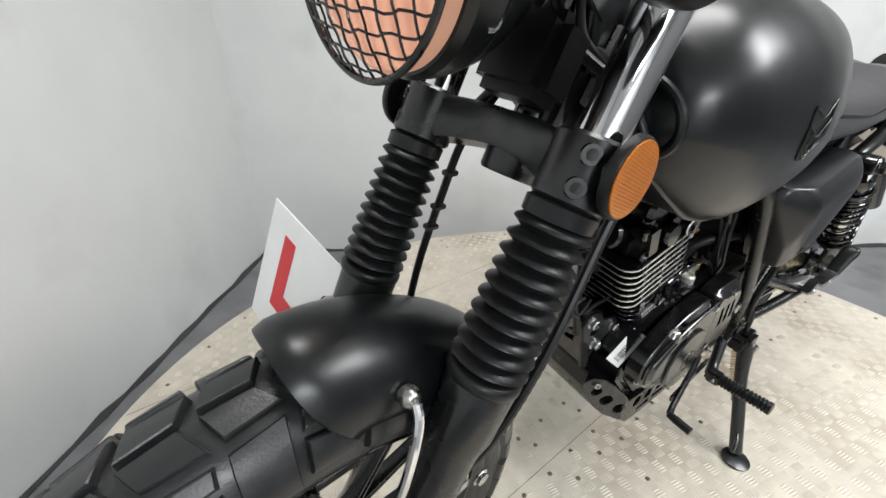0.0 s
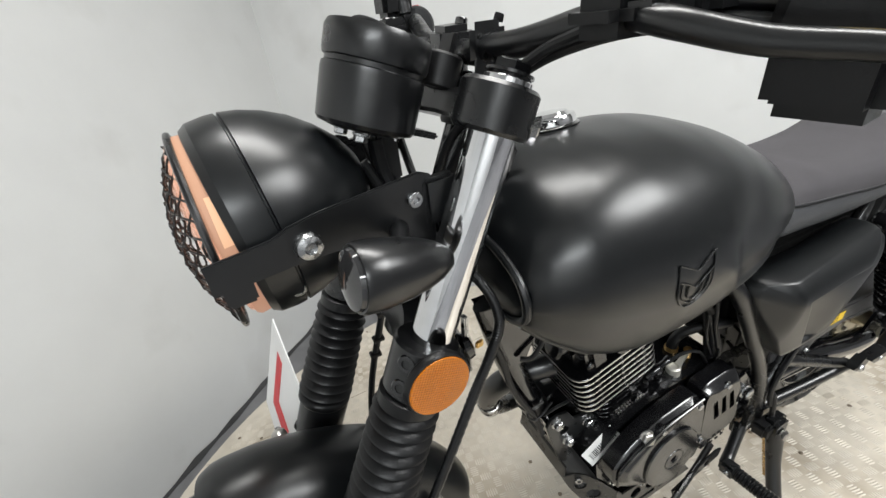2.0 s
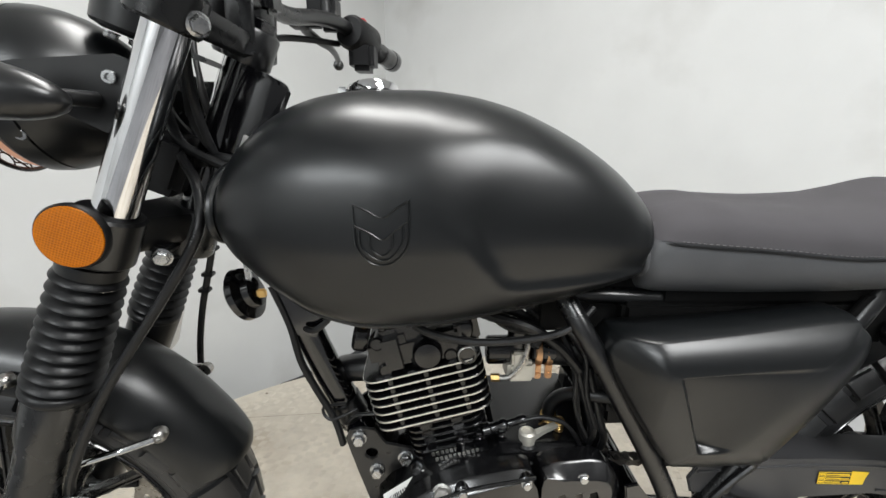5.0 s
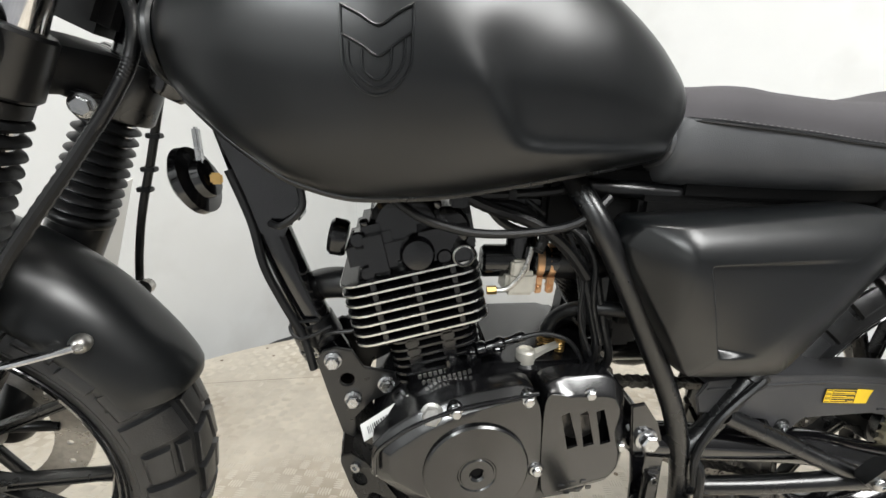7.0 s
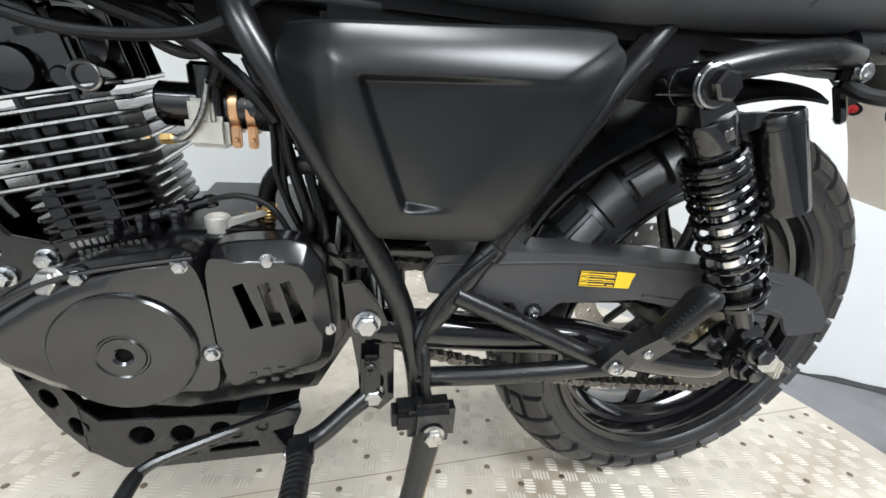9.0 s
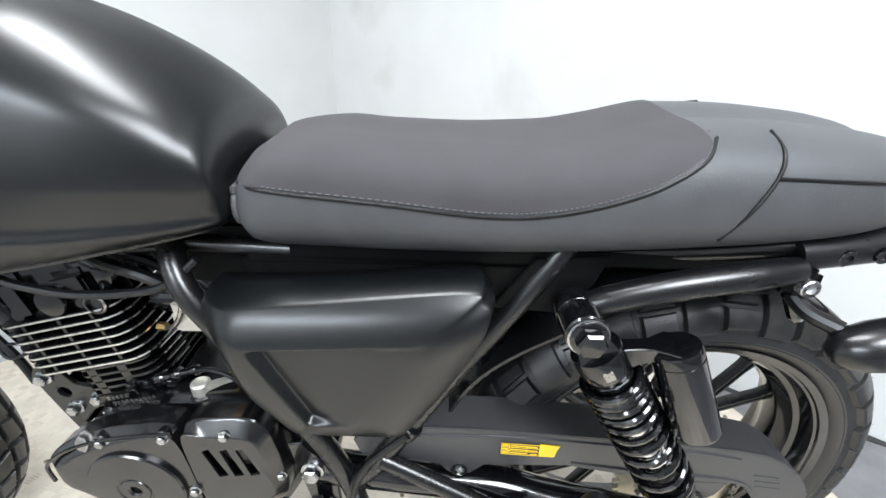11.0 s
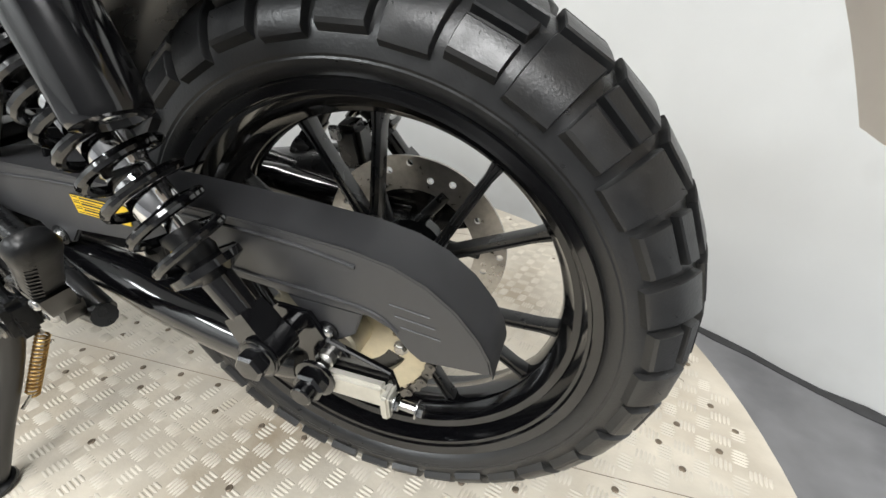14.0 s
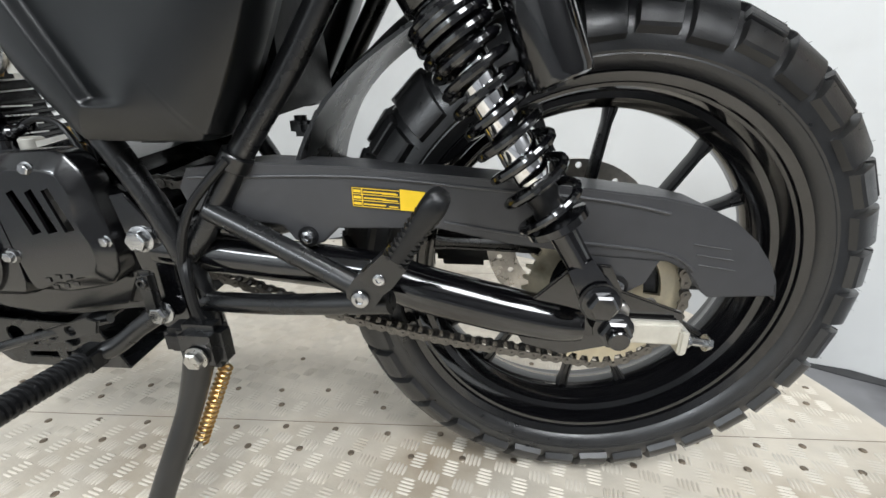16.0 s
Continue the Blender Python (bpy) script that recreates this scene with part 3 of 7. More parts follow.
def wheel(name, cx, cz, R, half, rim_r, phase, pitches, m, label, hub_r, disc_y, disc_r):
    w = part(name, join(ring_shape(cx, cz, [(-0.055, 0.018), (-0.055, hub_r * 0.8), (-0.045, hub_r), (-0.02, hub_r * 1.05), (0.02, hub_r * 1.05), (0.045, hub_r), (0.055, hub_r * 0.8), (0.055, 0.018)], 32, True)), M_SATIN, bike, label, m, raw=True)
    carcass, blocks = tyre_shape(cx, cz, R, half, rim_r, pitches, 0.0072)
    part("tyre", carcass, M_TYRE, w, "chunky dual-sport tyre with moulding hairs", angle=28, raw=True)
    axle, back = Matrix.Translation((cx, 0, cz)), Matrix.Translation((-cx, 0, -cz))
    for geo, turns in blocks:
        first = part("tread_block", geo, M_TYRE, w, angle=28, raw=True)
        first.matrix_basis = axle @ Matrix.Rotation(-turns[0], 4, "Y") @ back
        for a in turns[1:]:
            ob = new("tread_block", first.data)
            ob.parent = w
            ob.matrix_basis = axle @ Matrix.Rotation(-a, 4, "Y") @ back
    f = half * 0.90
    prof = [(-f, rim_r + 0.004), (-f + 0.0025, rim_r + 0.006), (-f + 0.0045, rim_r + 0.0042), (-f + 0.0062, rim_r - 0.003), (-f + 0.0085, rim_r - 0.0085), (-f + 0.014, rim_r - 0.0105), (-f + 0.026, rim_r - 0.0135), (-f + 0.0295, rim_r - 0.0200), (-0.0185, rim_r - 0.0250), (-0.0150, rim_r - 0.0285), (-0.011, rim_r - 0.0305)]
    prof = prof + [(-y, r) for y, r in prof[::-1]]
    outer = [(f - 0.004, rim_r - 0.004), (0.02, rim_r - 0.02), (-0.02, rim_r - 0.02), (-f + 0.004, rim_r - 0.004)]
    part("rim", ring_shape(cx, cz, prof + outer, 96, True), M_GLOSS, w, "black cast alloy rim", angle=40, raw=True)
    for k in range(6):
        mid = phase + k * math.pi / 3
        part("spoke", join(spoke_shape(cx, cz, mid, hub_r * 0.9, mid, 0.084, 0.0095, 0.011), *[spoke_shape(cx, cz, mid + sg * 0.05, 0.074, mid + sg * 0.213, rim_r - 0.029, 0.0054, 0.0082) for sg in (1, -1)]), M_SATIN, w, raw=True)
    holes = []
    for k in range(24):
        a = 2 * math.pi * k / 24
        rr = disc_r * (0.93, 0.86, 0.79)[k % 3]
        holes.append((rr * math.cos(a), rr * math.sin(a), 0.0042))
    inner = [(disc_r * 0.66 * math.cos(-2 * math.pi * k / 40), disc_r * 0.66 * math.sin(-2 * math.pi * k / 40)) for k in range(40)]
    d = plate([(disc_r * math.cos(2 * math.pi * k / 64), disc_r * math.sin(2 * math.pi * k / 64)) for k in range(64)], disc_y - 0.002, disc_y + 0.002, 0, [inner] + holes)
    part("brake_disc", tf(d, Matrix.Translation((cx, 0, cz))), M_DISC, w, "drilled steel brake disc", raw=True)
    arms = [rod((cx + disc_r * 0.72 * math.cos(a), disc_y, cz + disc_r * 0.72 * math.sin(a)), (cx + hub_r * 0.9 * math.cos(a + 0.3), disc_y - 0.006, cz + hub_r * 0.9 * math.sin(a + 0.3)), 0.007) for a in [2 * math.pi * k / 6 for k in range(6)]]
    for arm in arms:
        part("carrier_arm", arm, M_SATIN, w, raw=True)
    part("disc_carrier", join(ring_shape(cx, cz, [(disc_y - 0.012, 0.02), (disc_y - 0.012, hub_r), (disc_y + 0.004, hub_r), (disc_y + 0.004, 0.02)], 24, True)), M_SATIN, w, raw=True)
    return w


REAR = (0.66, 0.298)
REAR_C, FRONT_C = (0.66, 0.3045), (-0.641, 0.306)
def wheel_frame(c, lean, yaw, plan):
    """Sets a wheel drawn round its plan place into the leaning, slightly turned machine."""
    return bike.matrix_basis.inverted() @ Matrix.Translation(c) @ Matrix.Rotation(radians(yaw), 4, "Z") @ Matrix.Rotation(radians(lean), 4, "X") @ Matrix.Translation((-plan[0], 0, -plan[1]))


REAR_SET = wheel_frame((0.6616, 0.0365, 0.2975), 6.95, 2.2, REAR_C)
FRONT_SET = wheel_frame((-0.643, -0.0156, 0.298), 9.0, 5.5, FRONT_C)
rear_wheel = wheel("rear_wheel", *REAR_C, 0.3035, 0.068, 0.2175, radians(40.1), 36, REAR_SET, "black cast rear wheel with twelve slim spokes", 0.042, 0.078, 0.118)
front_wheel = wheel("front_wheel", *FRONT_C, 0.302, 0.059, 0.2195, radians(40), 36, FRONT_SET, "black cast front wheel with slim spokes", 0.036, 0.066, 0.135)

# moulded size marking and plain bars on the rear sidewall
def on_sidewall(u, v, h, theta, r):
    up = Vector((math.cos(theta), 0, math.sin(theta)))
    along = Vector((math.sin(theta), 0, -math.cos(theta)))
    p = up * (r + v) + along * u
    return Vector((REAR_C[0] + p.x, -0.0672 - h, REAR_C[1] + p.z))


marks = []
theta = radians(160)
for ch in "130/70-17":
    cu = bpy.data.curves.new("mark", "FONT")
    cu.body, cu.size, cu.extrude = ch, 0.017, 0.0008
    holder = bpy.data.objects.new("mark", cu)
    scene.collection.objects.link(holder)
    bpy.context.view_layer.update()
    flat = holder.to_mesh()
    vs2 = [tuple(v.co) for v in flat.vertices]
    fs2 = [list(p.vertices) for p in flat.polygons]
    wide = max(v[0] for v in vs2) if vs2 else 0.006
    holder.to_mesh_clear()
    bpy.data.objects.remove(holder)
    bpy.data.curves.remove(cu)
    marks.append(([on_sidewall(x, y, z, theta, 0.2385) for x, y, z in vs2], fs2))
    theta -= (wide + 0.0035) / 0.243
part("size_marking", join(*marks), M_TYRE, rear_wheel, "moulded tyre size marking", raw=True, angle=30)
for t0 in (-62, -108, 12, 75):
    for k in range(6):
        a = radians(t0 - 3.2 * k)
        part("sidewall_bar", loft([[on_sidewall(u, v, h, a, 0.2405) for u, v in ((-0.0035, -0.003), (0.0035, -0.003), (0.0035, 0.004), (-0.0035, 0.004))] for h in (-0.0012, 0.0003)]), M_TYRE, rear_wheel, raw=True)

# moulding hairs on the rear tyre
hair = []
rng = random.Random(9)
for k in range(60):
    a = 2 * math.pi * k / 60 + rng.random() * 0.05
    for yy, rr in ((-0.0625, 0.2715), (-0.0415, 0.2915), (0.0415, 0.2915)):
        p = Vector((REAR_C[0] + rr * math.cos(a), yy, REAR_C[1] + rr * math.sin(a)))
        q = p + Vector((math.cos(a) * 0.003, math.copysign(0.004, yy), math.sin(a) * 0.003)) + Vector((rng.uniform(-.002, .002), 0, rng.uniform(-.002, .002)))
        hair.append(rod(p, q, 0.0003, 0.00015, 4))
tagged(part("tyre_hair", join(*hair), M_RUBBER, rear_wheel, "thin rubber moulding hairs", raw=True), kind="stuff")

# ---- tank ----
TOP_X = [-0.305, -0.297, -0.27, -0.235, -0.20, -0.15, -0.10, -0.05, 0.0, 0.05, 0.10, 0.13, 0.145, 0.150]
TOP_Z = [0.788, 0.823, 0.857, 0.880, 0.891, 0.897, 0.897, 0.892, 0.880, 0.859, 0.830, 0.806, 0.789, 0.775]
BOT_X = [-0.305, -0.297, -0.27, -0.24, -0.205, -0.15, -0.09, -0.02, 0.05, 0.115, 0.135, 0.145, 0.150]
BOT_Z = [0.757, 0.738, 0.712, 0.689, 0.668, 0.656, 0.659, 0.670, 0.683, 0.694, 0.698, 0.704, 0.714]
WID_X = [-0.305, -0.297, -0.27, -0.235, -0.19, -0.13, -0.06, 0.0, 0.05, 0.10, 0.13, 0.145, 0.150]
WID_Y = [0.086, 0.105, 0.126, 0.140, 0.148, 0.153, 0.152, 0.147, 0.139, 0.124, 0.111, 0.102, 0.092]


def tank_half(x, z):
    """Half width of the tank's skin, before the knee hollow."""
    zt, zb, w = (flow(x, a, b) for a, b in ((TOP_X, TOP_Z), (BOT_X, BOT_Z), (WID_X, WID_Y)))
    zm = zb + (zt - zb) * 0.42
    if z >= zm:
        s = min(1.0, max(0.0, (z - zm) / (zt - zm))) ** (1 / 0.90)
        return w * math.sqrt(max(0.0, 1 - s * s)) ** 0.80
    s = min(1.0, (zm - z) / (zm - zb)) ** (1 / 0.9)
    low = w * 0.84
    return math.sqrt(max(0.0, 1 - s ** 4)) ** 0.22 * (low + (w - low) * (1 - s) ** 0.8)


def soft(v):
    return 1 / (1 + math.exp(-max(-30.0, min(30.0, v))))


def step01(v):
    v = max(0.0, min(1.0, v))
    return v * v * (3 - 2 * v)


CREASE_Z = [0.690, 0.706, 0.711, 0.722, 0.735, 0.757, 0.790, 0.830, 0.857, 0.877, 0.895]
CREASE_X = [0.16, 0.06, -0.008, -0.028, -0.037, -0.053, -0.067, -0.071, -0.067, -0.052, 0.0]
secs = []
NS = 112
for x in np.concatenate([np.linspace(-0.305, -0.26, 12), np.linspace(-0.254, -0.09, 30), np.linspace(-0.0875, 0.02, 44), np.linspace(0.024, 0.13, 26), np.linspace(0.134, 0.150, 7)]):
    zt, zb, w = (flow(x, a, b) for a, b in ((TOP_X, TOP_Z), (BOT_X, BOT_Z), (WID_X, WID_Y)))
    zm = zb + (zt - zb) * 0.42
    sec = []
    for k in range(NS):
        a = 2 * math.pi * k / NS
        c, s = math.cos(a), math.sin(a)
        if s >= 0:
            z = zm + (zt - zm) * abs(s) ** 0.90
            y = w * abs(c) ** 0.80
        else:
            q = abs(s)
            z = zm - (zm - zb) * q ** 0.9
            low = w * 0.84
            y = math.sqrt(max(0.0, 1 - q ** 4)) ** 0.22 * (low + (w - low) * (1 - q) ** 0.8)
        edge = flow(z, CREASE_Z, CREASE_X)
        cut = soft((x - edge - 0.004 - 0.02 * step01((z - 0.77) / 0.09)) / (0.0038 + 0.020 * step01((z - 0.755) / 0.085)))
        under = soft((z - 0.7135) / 0.0022)
        over = soft((zt - 0.040 - z) / 0.014)
        back = max(0.0, min(1.0, (x - edge) / 0.20))
        rise = max(0.0, min(1.0, (z - 0.7135) / 0.12))
        y -= cut * under * over * (0.0055 + 0.0060 * back * (1 - 0.6 * back) + 0.0085 * rise) if y > 0.04 else 0
        sec.append((x, math.copysign(y, c), z))
    secs.append(sec)
tank = part("fuel_tank", loft(secs), M_TANK, bike, "matt black teardrop fuel tank with knee hollows", angle=70, raw=True)
for sg in (1, -1):
    part("tank_lip", tube([(float(x), sg * 0.70 * flow(x, WID_X, WID_Y), flow(x, BOT_X, BOT_Z) + 0.0045) for x in np.linspace(-0.29, 0.13, 26)], 0.0045, 8, 2), M_SATIN, tank, raw=True)
front_rim = []
for k in range(49):
    a = radians(-62 + 304 * k / 48)
    c, q = math.cos(a), math.sin(a)
    zt, zb, w = (flow(-0.298, f, g) for f, g in ((TOP_X, TOP_Z), (BOT_X, BOT_Z), (WID_X, WID_Y)))
    zm = zb + (zt - zb) * 0.42
    front_rim.append((-0.3015, math.copysign(w * abs(c) ** 0.7, c), zm + (zt - zm) * abs(q) ** 0.9 if q >= 0 else zm - (zm - zb) * abs(q) ** 0.9))
part("front_flange", tube(front_rim, 0.0048, 10, 2), M_TANK, tank, "rolled front edge of the tank", raw=True)
# raised shield badge: an outline and three strokes, as plain shapes
def badge_strip(pts, r=0.0009):
    return tube([(x, -tank_half(x, z) - 0.0011, z) for x, z in pts], r, 6, 4)


bx, bz = -0.134, 0.773
SHIELD = [(-.024, .027), (-.023, .0), (-.021, -.012), (-.012, -.024), (0.0, -.028), (.012, -.023), (.022, -.010), (.024, .005), (.0245, .031)]
for pts in ([SHIELD[0], (-.012, .022), (.001, .016), (.013, .024), SHIELD[-1]], SHIELD, [(-.023, .009), (-.010, .003), (.001, -.003), (.012, .005), (.023, .013)], [(-.019, .005), (-.018, -.009), (-.009, -.019), (0.001, -.023), (.010, -.018), (.018, -.006), (.019, .009)], [(-.010, .001), (-.009, -.012), (.001, -.018), (.009, -.010), (.010, .003)]):
    part("badge_line", badge_strip([(bx + a, bz + b) for a, b in pts]), M_TANK, tank, "embossed shield badge line", raw=True)
CAP = Matrix.Translation((-0.158, 0.055, 0.887)) @ Matrix.Rotation(radians(-12), 4, "X") @ Matrix.Rotation(radians(-3), 4, "Y")
cap = part("fuel_cap", tf(lathe([(0.033, 0.004), (0.033, 0.012), (0.031, 0.016), (0.025, 0.0165), (0.023, 0.020), (0.008, 0.0215)], (0, 0, 0), (0, 0, 1), 36), CAP), M_CHROME, tank, "chrome hinged fuel cap", raw=True)
part("cap_ring", tf(lathe([(0.036, -0.008), (0.037, 0.004), (0.034, 0.006)], (0, 0, 0), (0, 0, 1), 36), CAP), M_GLOSS, tank, raw=True)
part("cap_hinge", tf(rbox((-0.036, 0, 0.010), (0.012, 0.024, 0.010), 0.002), CAP), M_CHROME, tank, raw=True)

# ---- seat ----
ST_X = [0.152, 0.160, 0.185, 0.24, 0.278, 0.371, 0.443, 0.497, 0.564, 0.615, 0.69, 0.742, 0.766, 0.779, 0.785]
ST_Z = [0.722, 0.744, 0.759, 0.765, 0.761, 0.757, 0.759, 0.768, 0.781, 0.781, 0.776, 0.769, 0.757, 0.738, 0.722]
SB_Z = [0.682, 0.660, 0.656, 0.655, 0.655, 0.656, 0.659, 0.662, 0.667, 0.671, 0.679, 0.686, 0.692, 0.698, 0.704]
SW_Y = [0.095, 0.103, 0.108, 0.112, 0.115, 0.12, 0.124, 0.127, 0.130, 0.130, 0.124, 0.108, 0.09, 0.066, 0.045]
secs = []
for x in np.concatenate([np.linspace(0.152, 0.185, 8), np.linspace(0.194, 0.73, 44), np.linspace(0.737, 0.785, 10)]):
    zt, zb, w = (flow(x, ST_X, q) for q in (ST_Z, SB_Z, SW_Y))
    sec = []
    for k in range(40):
        a = 2 * math.pi * k / 40
        c, s = math.cos(a), math.sin(a)
        zm = zb + (zt - zb) * 0.42
        if s >= 0:
            y, z = w * math.copysign(abs(c) ** 0.55, c), zm + (zt - zm) * abs(s) ** 0.62
        else:
            y, z = w * math.copysign(abs(c) ** 0.3, c) * (1 - 0.09 * abs(s)), zm - (zm - zb) * abs(s) ** 0.8
        sec.append((x, y, z))
    secs.append(sec)
seat = part("seat", loft(secs), M_SEAT, bike, "dark grey vinyl bench seat with stitched seams", angle=70)


def on_seat(x, z, side=-1, up=0.0006):
    zt, zb, w = (flow(x, ST_X, q) for q in (ST_Z, SB_Z, SW_Y))
    zm = zb + (zt - zb) * 0.42
    if z >= zm:
        s = min(1.0, max(0.0, (z - zm) / (zt - zm))) ** (1 / 0.62)
        y = w * math.sqrt(max(0.0, 1 - s * s)) ** 0.55
    else:
        s = min(1.0, (zm - z) / (zm - zb)) ** (1 / 0.8)
        y = w * math.sqrt(max(0.0, 1 - s * s)) ** 0.3 * (1 - 0.09 * s)
    return Vector((x, side * (y + up), z))


SEAM = [(0.156, 0.724), (0.185, 0.722), (0.284, 0.715), (0.378, 0.707), (0.441, 0.712), (0.504, 0.731), (0.545, 0.755), (0.562, 0.772)]
SEAM2 = [(0.575, 0.69), (0.588, 0.72), (0.602, 0.748), (0.609, 0.765), (0.613, 0.776)]
SEAM3 = [(0.602, 0.746), (0.66, 0.744), (0.71, 0.742), (0.74, 0.745), (0.752, 0.751)]
for side in (-1, 1):
    for pts in (SEAM, SEAM2, SEAM3):
        part("piping", tube([on_seat(x, z, side) for x, z in pts], 0.0016, 7, 6), M_PLASTIC, seat, "raised seam welt")
        st = smooth_path([on_seat(x, z + 0.004, side, 0.0008) for x, z in pts], 30)
        dashes = [tube([st[i], st[i + 1]], 0.0005, 5, 0) for i in range(0, len(st) - 2, 2)]
        if pts is SEAM:
            part("stitching", join(*dashes), M_STITCH, seat, "pale stitching")
rim_s = [on_seat(0.1535, z, 1, 0.001) for z in np.linspace(0.672, 0.7215, 8)]
rim_s += [Vector((0.1535, -p.y, p.z)) for p in rim_s[::-1]]
part("front_welt", tube(rim_s, 0.0032, 8, 3), M_SEAT, seat, "rolled welt where the seat meets the tank")
# suede top panel lies a little proud of the vinyl
rows_top = []
for x in np.linspace(0.158, 0.556, 44):
    zs = float(np.interp(x, [p[0] for p in SEAM], [p[1] for p in SEAM])) + 0.002
    zt = flow(x, ST_X, ST_Z)
    line = []
    for side in (-1, 1):
        zz = [zs + (zt - 0.0004 - zs) * (1 - (1 - q / 9) ** 2.2) for q in range(10)]
        pts = [on_seat(x, z, side, 0.0008) + Vector((0, 0, 0.0010)) for z in zz]
        line += pts if side < 0 else pts[::-1]
    rows_top.append(line)
part("seat_top", loft(rows_top, closed=False, caps=False), M_SEAT_TOP, seat, "dark suede-like top panel", angle=70)
# base coloured near-black for the shade under the seat
part("seat_base", plate([(0.19, -0.082), (0.56, -0.092), (0.74, -0.080), (0.77, -0.04), (0.77, 0.04), (0.74, 0.080), (0.56, 0.092), (0.19, 0.082)], 0.645, 0.664, 0.003, axis="z"), M_SHADE, seat, m=pose(0, 0, 0))

# ---- side covers ----
COVER = [(0.107, 0.622), (0.113, 0.638), (0.132, 0.6465), (0.238, 0.656), (0.364, 0.666), (0.382, 0.659), (0.3875, 0.640), (0.354, 0.566), (0.312, 0.496), (0.303, 0.486), (0.288, 0.481), (0.2, 0.482), (0.184, 0.487), (0.171, 0.506), (0.136, 0.560), (0.113, 0.602)]


for side in (-1, 1):
    cen = Vector((0.245, 0, 0.575))
    dense = smooth_path([(x, 0, z) for x, z in COVER + COVER[:1]], 10)[:-1]
    rings = []
    for sc, y in [(0.985, 0.085), (1.0, 0.100), (1.003, 0.110), (1.0, 0.120), (0.992, 0.129), (0.978, 0.137)] + [(f, 0.1545 - 0.0140 * (f / 0.98) ** 4.5) for f in np.linspace(0.966, 0.02, 110)]:
        ring = []
        for p in dense:
            q = cen + (p - cen) * sc
            roll = max(0.0, (q.z - 0.606) / 0.054)
            left = (q.x - (0.167 + (0.616 - q.z) * 0.385)) / 0.0085
            top = ((0.617 + (q.x - 0.167) * 0.062) - q.z) / 0.0065
            low = (q.z - 0.513) / 0.0075
            run = (q.x - (0.167 + (0.616 - q.z) * 0.385)) / (0.045 + 1.28 * max(0.0, q.z - 0.515))
            dip = 0.0120 * step01(left) * step01(top) * step01(low) * (1 - step01(run))
            taper = 1 - 0.24 * step01((0.158 - q.x) / 0.060)
            ring.append((q.x, side * taper * (y - 0.015 * min(roll, 1.2) ** 2.2 * (0.3 + 0.7 * step01((y - 0.100) / 0.045)) - dip), q.z))
        rings.append(ring)
    cv = part("side_cover", loft(rings), M_TANK, bike, "matt black triangular side cover with a recessed panel", angle=100, raw=True)

# ---- frame ----
chassis = part("chassis", tube([(-0.285, 0, 0.70), (-0.261, 0, 0.611), (-0.235, 0, 0.53), (-0.210, 0, 0.465), (-0.188, 0, 0.42)], 0.0205, 18, 5), M_GLOSS, bike, "gloss black tubular steel chassis")
part("head_tube", rod(HEAD - STEER_AXIS * 0.19, HEAD + STEER_AXIS * 0.005, 0.03, None, 24), M_GLOSS, chassis)
part("backbone", tube([(-0.29, 0, 0.80), (-0.15, 0, 0.79), (0.05, 0, 0.74), (0.16, 0, 0.68)], 0.026, 14), M_GLOSS, chassis)
part("collar", rod((-0.214, 0, 0.474), (-0.200, 0, 0.444), 0.0225, None, 18), M_SATIN, chassis)
for s in (-1, 1):
    part("gusset", plate([(-0.300, 0.70), (-0.275, 0.632), (-0.262, 0.588), (-0.238, 0.584), (-0.224, 0.618), (-0.203, 0.665), (-0.188, 0.70)], s * 0.0215 - 0.0025, s * 0.0215 + 0.0025, 0.001), M_GLOSS, chassis, "pressed steel gusset below the steering head")
part("gusset_web", rbox((-0.222, 0, 0.640), (0.004, 0.042, 0.075), 0.001), M_GLOSS, chassis)
part("frame_cable", tube([(-0.29, -0.016, 0.655), (-0.272, -0.018, 0.60), (-0.262, -0.022, 0.55), (-0.246, -0.024, 0.51), (-0.222, -0.028, 0.46), (-0.212, -0.03, 0.42)], 0.005, 9, 6), M_RUBBER, chassis, "black cable clipped along the down tube")
